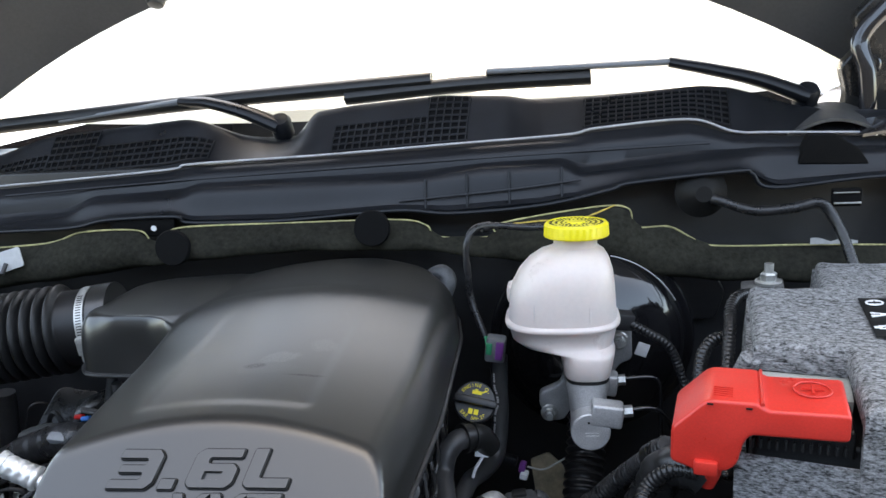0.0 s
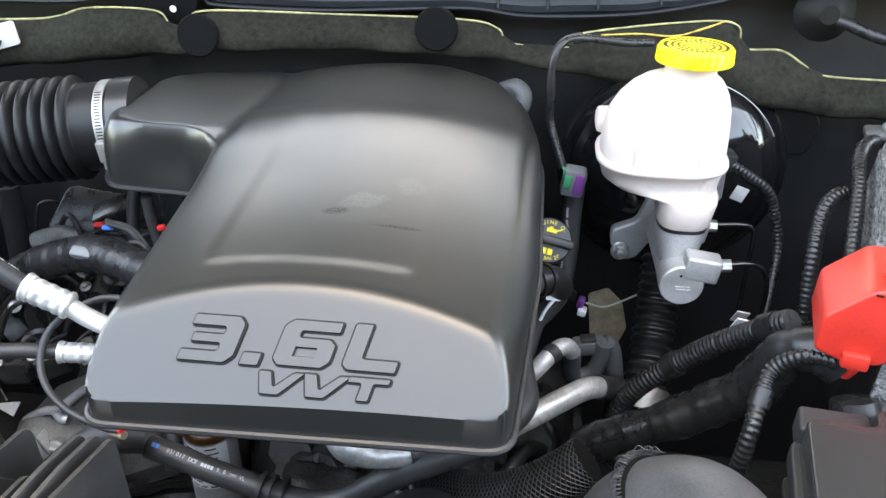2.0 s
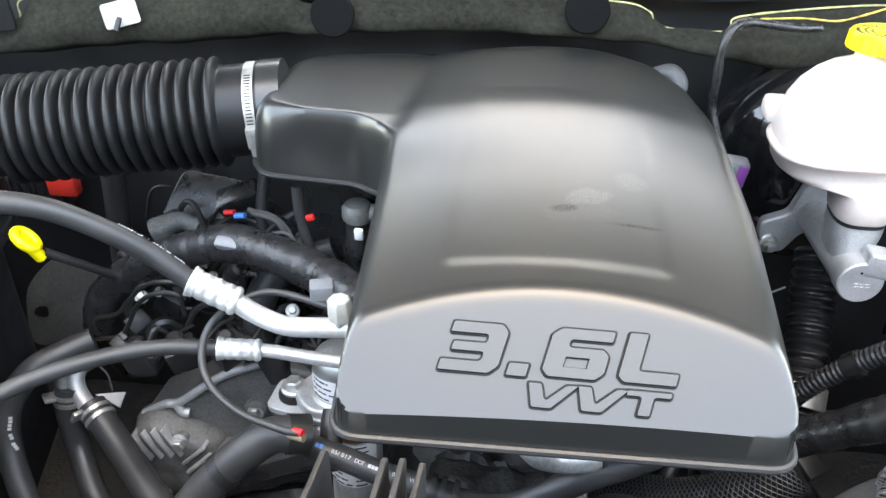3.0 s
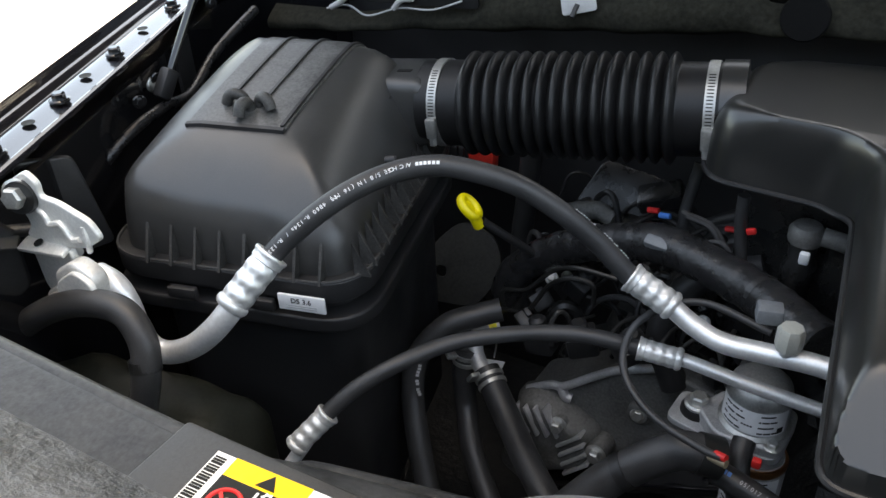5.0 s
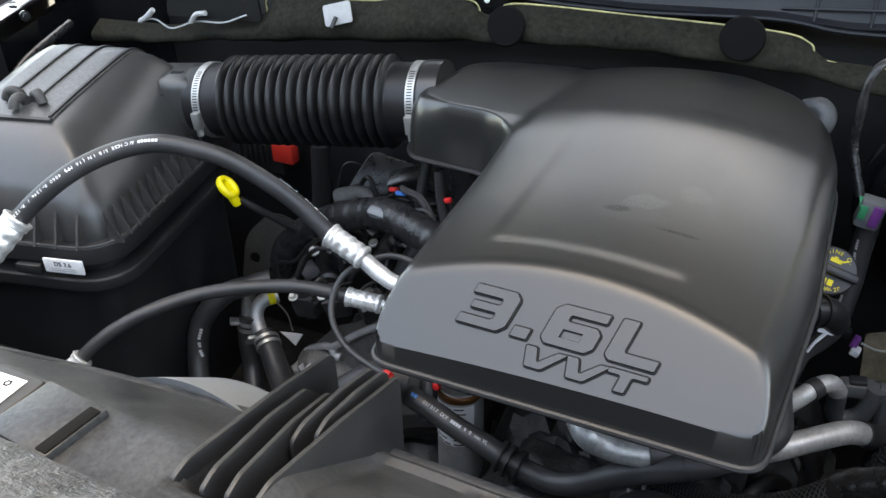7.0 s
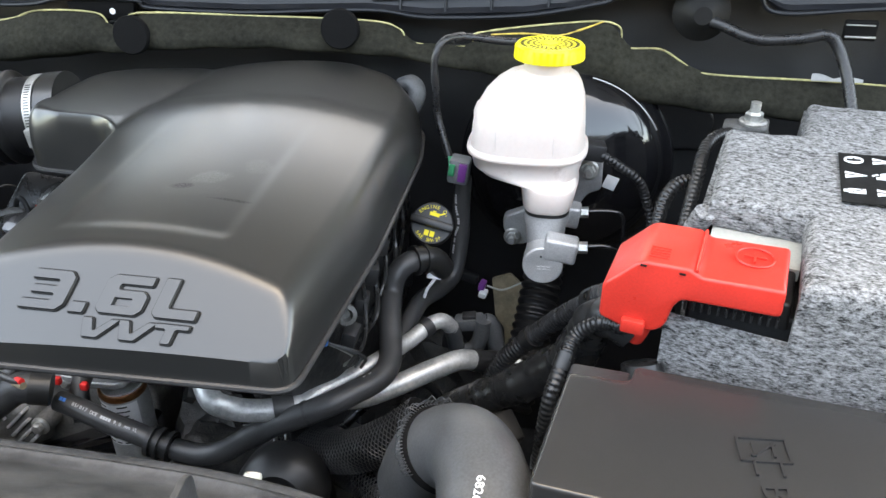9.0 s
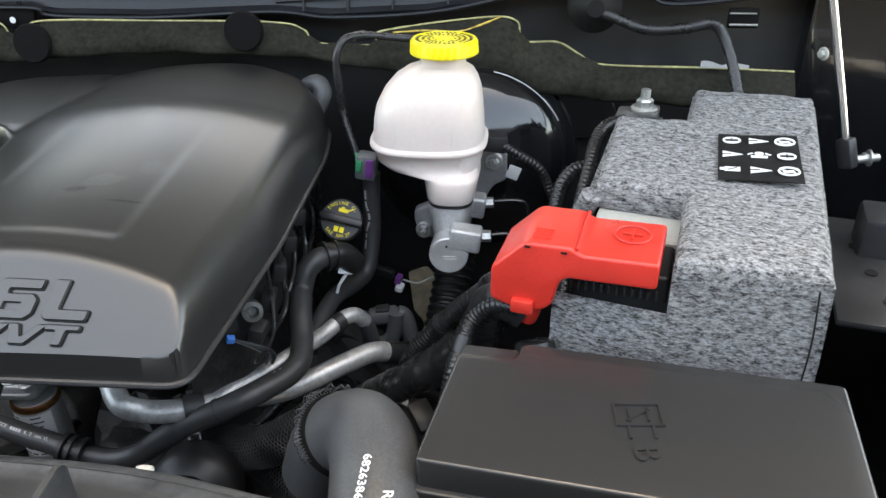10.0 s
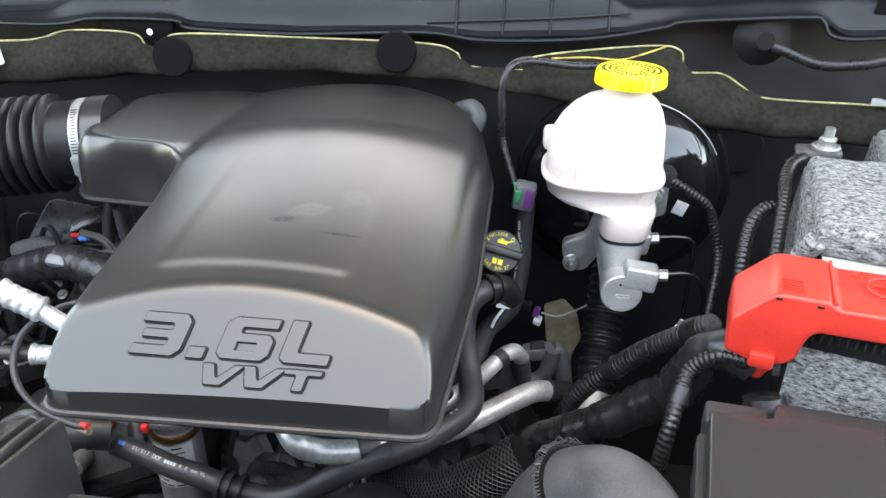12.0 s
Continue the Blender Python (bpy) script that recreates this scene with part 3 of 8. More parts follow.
bolt("bolt", (0.452, 0.64, 0.985), (0.40, 0.4, 1.05), 0.006, right_fender, "zinc flange bolt")


# ---- gas struts of the bonnet ----
def strut(lower, upper, rod):
    lower, upper = Vector(lower), Vector(upper)
    ob = thing("gas_strut", "bonnet gas strut with black end socket", "gas strut", "bonnet struts")
    d = (upper - lower).normalized()
    mid = lower.lerp(upper, 0.5)
    part("rod", tube([lower + d * 0.02, mid], 0.0045, 16, smooth=False), CHROME if rod else GLOSSBLACK, ob, "polished steel rod" if rod else "black steel rod")
    part("cylinder", tube([mid, upper], 0.009, 18, smooth=False), GLOSSBLACK, ob)
    part("socket", moved(cbox((0, 0, 0.008), (0.016, 0.018, 0.034), 0.004), aim(lower, upper)), PLASTIC, ob)
    side = 1 if lower.x < 0 else -1
    ball = part("ball_stud", tube([lower + Vector((-0.035 * side, 0.01, 0)), lower], 0.0045, 12, smooth=False), STEEL, ob)
    bolt("nut", lower + Vector((-0.024 * side, 0.008, 0)), lower + Vector((0.3 * side, 0, 0)), 0.006, ball)
    return ob


strut((-1.105, 0.690, 1.055), (-1.068, 1.165, 1.676), False)
strut((0.458, 0.902, 1.038), (0.276, 1.113, 1.810), True)

# ---- bonnet, open ----
hood = thing("bonnet", "open dark bonnet propped above the engine bay", "bonnet")


def hood_under(u, v):
    x = -1.28 + 2.06 * u
    k = (x + 0.25) / 0.75
    lip = (1 - smooth_step(0.0, 0.07, v)) * (0.040 + 0.03 * min(k * k, 1.0))
    return (x, 1.270 - 0.72 * v + 0.01 * k * k, 1.548 - 0.215 * k * k + 1.08 * v - lip)


part("inner_panel", grid_panel(hood_under, 40, 36, 0.012), HOODINNER, hood)
part("outer_skin", grid_panel(lambda u, v: tuple(Vector(hood_under(u, v)) + Vector((0, 0.028, 0.03))), 40, 36), BODYPAINT, hood)
part("rear_lip", tube([tuple(Vector(hood_under(k / 12, 0)) + Vector((0, 0.015, 0.006))) for k in range(13)], 0.010, 10), BODYPAINT, hood)
for x in (-0.60, -0.36):
    part("bumper_stop", moved(lathe([(0.014, 0), (0.015, 0.005), (0.012, 0.012), (0.006, 0.014)], 18), pose(x, 1.262, 1.504 - 0.245 * ((x + 0.25) / 0.75) ** 2, 150)), RUBBER, hood, "round rubber bump stop")
for x, s in ((-1.12, -1), (0.52, 1)):
    part("hinge", join(moved(cbox((0, 0, 0), (0.012, 0.16, 0.03), 0.003), pose(x, 1.24, 1.29, 45)), moved(cbox((0, 0, 0), (0.03, 0.05, 0.012), 0.003), pose(x, 1.20, 1.235))), BODYPAINT, hood, "painted steel hinge")

# ---- windscreen and cab ----
cab = thing("truck_cab", "dark truck cab behind the windscreen", "cab")


def screen(u, v, off=0.0):
    x = -1.15 + 1.64 * u
    k = (x + 0.25) / 0.72
    return (x * (1 - 0.04 * v), 1.205 + 0.22 * k * k + 0.98 * v, 1.275 + off - 0.015 * k * k + 0.66 * v)


pane = part("windscreen", grid_panel(lambda u, v: screen(u, v), 40, 16), glass, cab, "large curved windscreen reflecting the bright sky")
pane.visible_shadow = False
part("dashboard", grid_panel(lambda u, v: (-1.03 + 1.56 * u, 1.30 + 0.22 * (2 * u - 1) ** 2 + 0.75 * v, 1.245 + 0.03 * v), 20, 6), GREYPLASTIC, cab)
part("cab_rear", box(-1.1, 0.6, 2.75, 2.8, 0.9, 1.95), PLASTIC, cab)
part("roof", grid_panel(lambda u, v: (-1.0 + 1.5 * u, 2.18 + 0.22 * (2 * u - 1) ** 2 + 0.7 * v, 1.935 + 0.02 * v), 16, 4, 0.03), BODYPAINT, cab)
for s in (0, 1):
    part("pillar", tube([tuple(Vector(screen(s, q / 6)) + Vector((0.02 * (2 * s - 1), -0.012, 0.012))) for q in range(-2, 7)], 0.026, 16), BODYPAINT, cab, "painted pillar")
    part("cab_side", box(-1.12 + 1.70 * s, -1.10 + 1.70 * s, 1.45, 2.8, 0.5, 1.2), BODYPAINT, cab)
cowl_side = thing("fender_apron", "dark painted sheet metal beside the cowl with a bonnet hinge", "body panel")
part("panel", grid_panel(lambda u, v: (0.385 + 0.36 * u, 1.075 + 0.42 * v, 1.225 + 0.035 * math.sin(3.0 * u) * (0.3 + v) - 0.03 * u + 0.012 * math.sin(9 * v + 4 * u)), 24, 20, 0.004), BODYPAINT, cowl_side, sharp=60)
part("fold", tube([(0.40, 1.085, 1.226), (0.46, 1.12, 1.246), (0.52, 1.20, 1.262), (0.55, 1.32, 1.285)], 0.010, 12, flat=0.5), BODYPAINT, cowl_side, "pressed fold")
part("flap", grid_panel(lambda u, v: (0.300 + 0.11 * u + 0.02 * v, 1.09 + 0.09 * v, 1.226 + 0.018 * math.sin(3.1 * u) + 0.010 * v), 12, 6, 0.004), DUSTY, cowl_side, "folded rubber flap")
part("hinge_plate", moved(prism(rounded([(0.395, 1.215), (0.402, 1.262), (0.392, 1.300), (0.418, 1.330), (0.405, 1.365), (0.440, 1.400), (0.62, 1.44), (0.62, 1.20)], 0.008), -0.012, 0.012, 0.004, 0.004), basis((0, 1.205, 0), (1, 0, 0), (0, 0, 1))), CLUTTER, cowl_side, "dark hinge plate")
part("hinge_arm", tube([(0.425, 1.17, 1.225), (0.420, 1.175, 1.29), (0.412, 1.185, 1.335), (0.445, 1.19, 1.375)], 0.012, 12, flat=0.6), BODYPAINT, cowl_side, "painted hinge arm")
part("trough_end", moved(prism(rounded([(0.300, 1.196), (0.385, 1.192), (0.372, 1.212), (0.345, 1.230), (0.312, 1.232)], 0.004), -0.010, 0.010, 0.002, 0.002), basis((0, 1.052, 0), (1, 0, 0), (0, 0, 1))), PLUGBLACK, cowl_side, "black foam block at the end of the trough")
bolt("bolt", (0.428, 1.190, 1.300), (0.30, 0.60, 1.34), 0.009, cowl_side, "painted hinge bolt", BODYPAINT)
# ---- cowl panel ----
cowl = thing("cowl_panel", "black grained plastic cowl panel below the windscreen", "cowl panel")
LIP = [(-1.20, 1.136), (-0.773, 1.143), (-0.661, 1.146), (-0.610, 1.155), (-0.510, 1.157), (-0.487, 1.148), (-0.359, 1.147), (-0.204, 1.156), (-0.130, 1.150), (-0.013, 1.157), (0.072, 1.174), (0.10, 1.182), (0.225, 1.192), (0.243, 1.189), (0.270, 1.170), (0.40, 1.180), (0.62, 1.176)]
LEDGE = [(-1.20, 1.140), (-0.79, 1.150), (-0.683, 1.157), (-0.644, 1.177), (-0.505, 1.182), (-0.488, 1.190), (-0.362, 1.192), (-0.176, 1.194), (-0.085, 1.203), (0.017, 1.205), (0.034, 1.192), (0.26, 1.212), (0.62, 1.205)]
SEAL = [(-1.20, 1.180), (-0.802, 1.197), (-0.545, 1.211), (-0.502, 1.218), (-0.321, 1.223), (-0.132, 1.231), (0.018, 1.237), (0.062, 1.244), (0.177, 1.250), (0.234, 1.232), (0.303, 1.228), (0.62, 1.215)]
TOP = [(-1.20, 1.190), (-0.835, 1.234), (-0.775, 1.252), (-0.736, 1.260), (-0.528, 1.275), (-0.503, 1.270), (-0.454, 1.248), (-0.396, 1.236), (-0.374, 1.237), (-0.355, 1.252), (-0.336, 1.276), (-0.281, 1.283), (-0.151, 1.291), (-0.057, 1.286), (-0.026, 1.279), (0.066, 1.280), (0.201, 1.287), (0.237, 1.283), (0.267, 1.274), (0.318, 1.256), (0.38, 1.246), (0.62, 1.235)]


def knots(table, x):
    """Straight steps with softened corners."""
    v = 0.0
    for d in (-0.008, -0.004, 0.0, 0.004, 0.008):
        q = x + d
        for (a, za), (b, zb) in zip(table, table[1:]):
            if q <= b:
                v += za + (zb - za) * max(0.0, q - a) / (b - a)
                break
        else:
            v += table[-1][1]
    return v / 5


def cowl_x(u):
    return -1.20 + 1.82 * u


def lower_strip(u, v):
    x = cowl_x(u)
    a, b = knots(LIP, x), knots(LEDGE, x)
    y = curve1d([(0, 1.031), (0.12, 1.029), (0.2, 1.036), (0.9, 1.050), (1, 1.056)], v)
    return (x, y, a + (b - a) * v)


def trough(u, v):
    x = cowl_x(u)
    a, b = knots(LEDGE, x), knots(SEAL, x) - 0.004
    z = a + (b - a) * curve1d([(0, 0), (0.35, 0.25), (0.45, 0.62), (1, 1)], v)
    return (x, 1.056 + 0.034 * v, z)


def grille_face(u, v):
    x = cowl_x(u)
    a, b = knots(SEAL, x), knots(TOP, x)
    return (x, 1.092 + 0.060 * v, a + (b - a) * curve1d([(0, 0), (0.9, 0.95), (1, 1)], v))


def top_lip(u, v):
    x = cowl_x(u)
    b = knots(TOP, x)
    return (x, 1.152 + 0.055 * v, b - 0.004 * v - (b - 1.240) * v ** 2)


part("lower_strip", grid_panel(lower_strip, 240, 10), COWLPLASTIC, cowl, sharp=28)
part("trough", grid_panel(trough, 240, 12), COWLPLASTIC, cowl, sharp=25)
part("upper_face", grid_panel(grille_face, 240, 10), COWLPLASTIC, cowl, sharp=40)
part("top_lip", grid_panel(top_lip, 240, 4), COWLPLASTIC, cowl, sharp=40)
part("lip_bead", tube([(x, 1.028, z + 0.001) for x, z in LIP], 0.0028, 8, 6), COWLPLASTIC, cowl)
part("seal", tube([(x, 1.088, z + 0.001) for x, z in SEAL], 0.0016, 10, 10), SEALLINE, cowl, "rubber seal along the cowl, its sky sheen painted pale")
for x in (-0.165, -0.110, -0.055, 0.012):
    part("rib", tube([(x, 1.0315, knots(LIP, x) + 0.004), (x, 1.0475, knots(LEDGE, x) - 0.002)], 0.0016, 6, smooth=False), COWLPLASTIC, cowl)
part("rib", tube([(-0.20, 1.036, 1.167), (-0.05, 1.037, 1.178), (0.036, 1.038, 1.187)], 0.0013, 6), COWLPLASTIC, cowl)
part("rib", tube([(-0.78, 1.069, 1.187), (-0.5, 1.070, 1.200), (-0.1, 1.070, 1.214), (0.2, 1.070, 1.222)], 0.0015, 6), COWLPLASTIC, cowl)
part("clip_tab", moved(prism(rounded([(-0.046, -0.012), (0.040, -0.012), (0.046, 0.014), (-0.050, 0.014)], 0.006), 0, 0.006, 0.002), pose(-0.556, 1.035, 1.143, 90)), PLUGBLACK, cowl, "black tab below the lip")
part("side_hole", moved(lathe([(0.004, 0), (0.004, 0.0006)], 14), pose(-0.541, 1.0265, 1.143, 90)), WHITE, cowl, "bright clip hole")


def intake_grid(cells):
    """A dark sheet painting the shade of slots, with thin bars between them, laid on the upper face."""
    bars, dark = [], []
    for x0, x1, v0, v1 in cells:
        nx, nv = max(2, round((x1 - x0) / 0.0105)), max(2, round((v1 - v0) / 0.13))
        def at(x, v, out):
            u = (x + 1.20) / 1.82
            p = Vector(grille_face(u, v))
            return p + Vector((0, -0.0030, 0.0022)) * out
        # no hole is cut: this sheet paints the slots' shade
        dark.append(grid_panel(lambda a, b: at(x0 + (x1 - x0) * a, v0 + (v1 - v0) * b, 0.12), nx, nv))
        for k in range(nx + 1):
            x = x0 + (x1 - x0) * k / nx
            bars.append(grid_panel(lambda a, b: at(x - 0.0009 + 0.0018 * a + 0.006 * (b - 0.5) * (v1 - v0), v0 + (v1 - v0) * b, 1.0), 1, 4, 0.0022))
        for k in range(nv + 1):
            v = v0 + (v1 - v0) * k / nv
            bars.append(grid_panel(lambda a, b: at(x0 + (x1 - x0) * a, v - 0.012 + 0.024 * b, 0.92), 12, 1, 0.0018))
    ob = part("intake_shade", join(*dark), PLUGBLACK, cowl, "dark sheet painting the shade inside the air intake slots")
    part("lattice", join(*bars), COWLPLASTIC, ob, "thin plastic lattice", kind="stuff")


intake_grid([(-0.735, -0.662, 0.12, 0.92), (-0.662, -0.480, 0.12, 0.60), (-0.815, -0.735, 0.02, 0.55)])
intake_grid([(-0.300, -0.168, 0.05, 0.55), (-0.168, -0.112, 0.05, 0.92)])
intake_grid([(0.045, 0.232, 0.10, 0.85)])


# ---- wipers ----
def wiper(pivot, elbow, rest, tip, blade_a, blade_b):
    ob = thing("windscreen_wiper", "black wiper arm and blade resting on the windscreen", "wiper", "windscreen wipers")
    p, e, r, t = (Vector(q) for q in (pivot, elbow, rest, tip))
    part("arm", tube([p, p.lerp(e, 0.5) + Vector((0, 0, 0.004)), e, e.lerp(r, 0.6), r], 0.0165, 14, 8, flat=0.62, radius=lambda s, k: 1.15 - 0.45 * k), COWLPLASTIC, ob)
    part("rod", tube([r, r.lerp(t, 0.5), t], 0.0068, 10, flat=0.7), GREYPLASTIC, ob, "thin grey arm rod")
    part("pivot_cap", moved(lathe([(0.016, -0.02), (0.0165, 0.004), (0.013, 0.010), (0.004, 0.012)], 24), Matrix.Translation(p) @ pose(0, 0, 0.004, 35)), COWLPLASTIC, ob, "round pivot cap")
    a, b = Vector(blade_a), Vector(blade_b)
    part("blade", tube([a, a.lerp(b, 0.5) + Vector((0, 0, 0.004)), b], 0.0150, 10, 10, flat=0.8), RUBBER, ob, "rubber wiper blade")
    c = a.lerp(b, 0.52)
    part("clip", moved(cbox((0, 0, 0.006), (0.04, 0.02, 0.016), 0.004), basis(c, b - a, (0, 1, 0))), COWLPLASTIC, ob)


wiper((-0.395, 1.175, 1.255), (-0.507, 1.190, 1.293), (-0.555, 1.20, 1.297), (-0.76, 1.205, 1.276), (-0.92, 1.215, 1.268), (-0.17, 1.205, 1.309))
wiper((0.345, 1.175, 1.263), (0.222, 1.190, 1.304), (0.165, 1.195, 1.317), (-0.090, 1.200, 1.317), (-0.30, 1.205, 1.290), (0.058, 1.205, 1.302))

# ---- firewall insulation ----
insul = thing("firewall_insulation", "dark firewall insulation mat with frayed pale edge", "insulation mat")
EDGE = [(-1.22, 1.045), (-1.06, 1.053), (-0.88, 1.090), (-0.86, 1.118), (-0.70, 1.128), (-0.64, 1.143), (-0.560, 1.143), (-0.543, 1.127), (-0.515, 1.127), (-0.500, 1.145), (-0.336, 1.147), (-0.201, 1.147), (-0.163, 1.139), (-0.148, 1.123), (-0.076, 1.122), (-0.068, 1.138), (0.05, 1.156), (0.093, 1.153), (0.103, 1.129), (0.143, 1.128), (0.171, 1.113), (0.198, 1.102), (0.322, 1.100), (0.42, 1.097)]
FOOT = [(-1.22, 1.010), (-0.963, 1.045), (-0.607, 1.088), (-0.45, 1.105), (-0.276, 1.112), (-0.139, 1.106), (0.0, 1.085), (0.2, 1.06), (0.42, 1.05)]


def mat_sheet(u, v):
    x = -1.22 + 1.64 * u
    a, b = knots(FOOT, x) - 0.002, knots(EDGE, x)
    wave = 0.004 * math.sin(x * 31) + 0.003 * math.sin(x * 77 + 1)
    y = curve1d([(0, 1.012), (0.12, 0.996), (0.25, 0.992), (0.55, 0.994), (1, 1.018)], v) + wave * (1 - v)
    return (x, y, a + (b - a) * v)


part("mat", grid_panel(mat_sheet, 260, 14), INSUL, insul, sharp=60)
part("edge", tube([(x, 1.0175 + 0.001 * math.sin(x * 90), z) for x, z in EDGE[2:]], 0.0011, 6, 8, radius=lambda s, k: 1 + 0.6 * noise.noise((s * 90, 0, 0))), PAPER, insul, "pale yellow frayed edge")
for x, z, r in ((-0.500, 1.122, 0.024), (-0.229, 1.141, 0.0235)):
    part("plug", moved(lathe([(r, -0.006), (r, 0.0), (r * 0.94, 0.002), (r * 0.3, 0.0025)], 36), pose(x, 0.9885, z + 0.003, 80)), PLUGBLACK, insul, "round black plug")
part("pale_strip", tube([(-0.051, 1.003, 1.141), (-0.009, 1.003, 1.144), (0.025, 1.003, 1.143), (0.049, 1.003, 1.150), (0.076, 1.003, 1.161)], 0.0010, 6, 8, radius=lambda s, k: 1 + 0.7 * noise.noise((s * 120, 3, 0))), STRAW, insul, "yellow frayed strip")
clip = thing("retainer_clip", "pale square retainer clip on a pin in the insulation", "clip")
part("plate", moved(prism(rounded([(-0.02, -0.014), (0.02, -0.014), (0.02, 0.014), (-0.02, 0.014)], 0.004), 0, 0.002, 0.0006), pose(-0.742, 0.993, 1.112, 70, -14, 12)), GREYPRINT, clip)
part("pin", tube([(-0.740, 0.985, 1.110), (-0.742, 0.975, 1.098)], 0.003, 10, smooth=False), PLASTIC, clip)

# torn foil and wires on the far left of the firewall
foil = thing("torn_insulation_edge", "torn pale edge of insulation with loose thread", "insulation scrap")
part("thread", tube([(-1.10, 0.985, 1.062), (-1.06, 0.98, 1.072), (-1.03, 0.98, 1.062), (-0.98, 0.98, 1.078), (-0.93, 0.98, 1.082), (-0.89, 0.985, 1.096)], 0.0013, 6), GREYPRINT, foil)
part("scrap", moved(wrapped([(0, 0, 0), (0.015, 0.0, 0.008), (0.03, 0, 0.02)], 0.0038), Matrix.Translation((-1.085, 0.975, 1.068))), GREYPRINT, foil)
part("scrap", moved(wrapped([(0, 0, 0), (0.012, 0.0, 0.012), (0.03, 0, 0.016)], 0.0034), Matrix.Translation((-0.985, 0.975, 1.078))), GREYPRINT, foil)
# solid dark plate paints the shade of the gap here
part("opening", moved(prism(rounded([(-0.08, -0.018), (0.08, -0.014), (0.075, 0.03), (-0.07, 0.03)], 0.008), 0, 0.004), pose(-0.95, 0.988, 1.10, 85, 0, 6)), BLACKPRINT, foil, "dark plate painting the shade of a gap in the insulation")

# brackets and grommet on the right firewall
grommet = thing("firewall_grommet", "black rubber grommet with a wiring loom through it", "grommet")
part("disc", moved(lathe([(0.032, 0), (0.032, 0.006), (0.026, 0.010), (0.015, 0.022), (0.010, 0.026)], 32), pose(0.185, 1.045, 1.165, 85)), BLACKPRINT, grommet)
part("loom", tube([(0.185, 1.030, 1.163), (0.205, 1.020, 1.158), (0.243, 1.005, 1.148), (0.285, 0.998, 1.152), (0.313, 0.996, 1.158), (0.327, 0.992, 1.145), (0.338, 0.975, 1.118), (0.345, 0.95, 1.085)], 0.0062, 12, radius=lambda s, k: 1 + 0.1 * noise.noise((s * 60, 3, 0))), TAPE, grommet)
foilr = thing("torn_foil", "torn pale foil scrap on the firewall", "insulation scrap")
part("strip", grid_panel(lambda u, v: (0.310 + 0.055 * u, 1.008, 1.103 + 0.009 * v * (0.35 + 0.65 * abs(math.sin(5 * u + 1)) * (1 - u * 0.7))), 16, 3), GREYPRINT, foilr)
slot = thing("firewall_slot", "bright edged slot in the black firewall", "bracket")
part("plate", cbox((0.352, 1.020, 1.158), (0.034, 0.008, 0.022), 0.002), PLUGBLACK, slot)
part("edge", cbox((0.352, 1.0145, 1.152), (0.032, 0.003, 0.0024), 0.001), STEEL, slot)
part("edge", cbox((0.350, 1.0145, 1.165), (0.030, 0.003, 0.0012), 0.0005), STEEL, slot)
bolt("sensor_tip", (0.452, 1.03, 1.115), (0.30, 0.95, 1.11), 0.005, None, "pale sensor tip on the black side wall", PALEPLASTIC)
part("firewall_bracket", moved(prism(rounded([(-0.04, -0.04), (0.03, -0.04), (0.042, 0.0), (0.02, 0.038), (-0.04, 0.042)], 0.008), 0, 0.012, 0.003), pose(0.185, 1.088, 1.02, 90)), PLASTIC, None, "black bolted plate on the firewall", "bracket")
# ---- engine cover ----
COVER_OUTLINE = rounded([(-0.383, 0.463), (-0.119, 0.470), (-0.106, 0.66), (-0.107, 0.85), (-0.118, 0.920), (-0.155, 0.970), (-0.215, 0.991), (-0.42, 0.988), (-0.525, 0.963), (-0.540, 0.935), (-0.540, 0.812), (-0.523, 0.788), (-0.430, 0.782), (-0.404, 0.758)], 0.016, 6)
COVER_RIDGE = [(0.46, 1.1180), (0.52, 1.1205), (0.60, 1.1232), (0.68, 1.1252), (0.76, 1.1266), (0.785, 1.1264), (0.80, 1.1252), (0.82, 1.1226), (0.84, 1.1196), (0.90, 1.1135), (0.995, 1.1075)]


def cover_base(x, y):
    return 1.050 - 0.012 * smooth_step(-0.385, -0.425, x)


def cover_height(x, y, d):
    arm = smooth_step(-0.378, -0.406, x) * smooth_step(0.735, 0.775, y)
    base = cover_base(x, y)
    rear = smooth_step(0.66, 0.77, y)
    side = (x + 0.250) / 0.137
    crown = (0.023 - 0.006 * rear) * side * side if x < -0.250 else 0.022 * side * side
    top = curve1d(COVER_RIDGE, y) - crown
    level = top * (1 - arm) + (1.1040 - 0.075 * max(0.0, y - 0.79)) * arm
    roll = 0.016 - 0.008 * arm + 0.016 * smooth_step(-0.480, -0.520, x) + 0.010 * smooth_step(-0.16, -0.12, x) 
    q = min(1.0, d / roll)
    z = base + (level - base) * (1 - (1 - q) ** 2.6) ** (1 / 2.6)
    # a shallow pad on the top
    px = min(smooth_step(-0.334, -0.322, x), smooth_step(-0.184, -0.196, x))
    py = min(smooth_step(0.545, 0.560, y), smooth_step(0.80, 0.66, y))
    z -= 0.0011 * px * py
    if x > -0.402:
        face = 1.0705 + 0.85 * (y - 0.472) + 0.004 * (1 - ((x + 0.25) / 0.13) ** 2)
        k = 0.0055
        h = max(k - abs(z - face), 0.0) / k
        z = min(z, face) - h * h * k * 0.25
    return max(z, base)


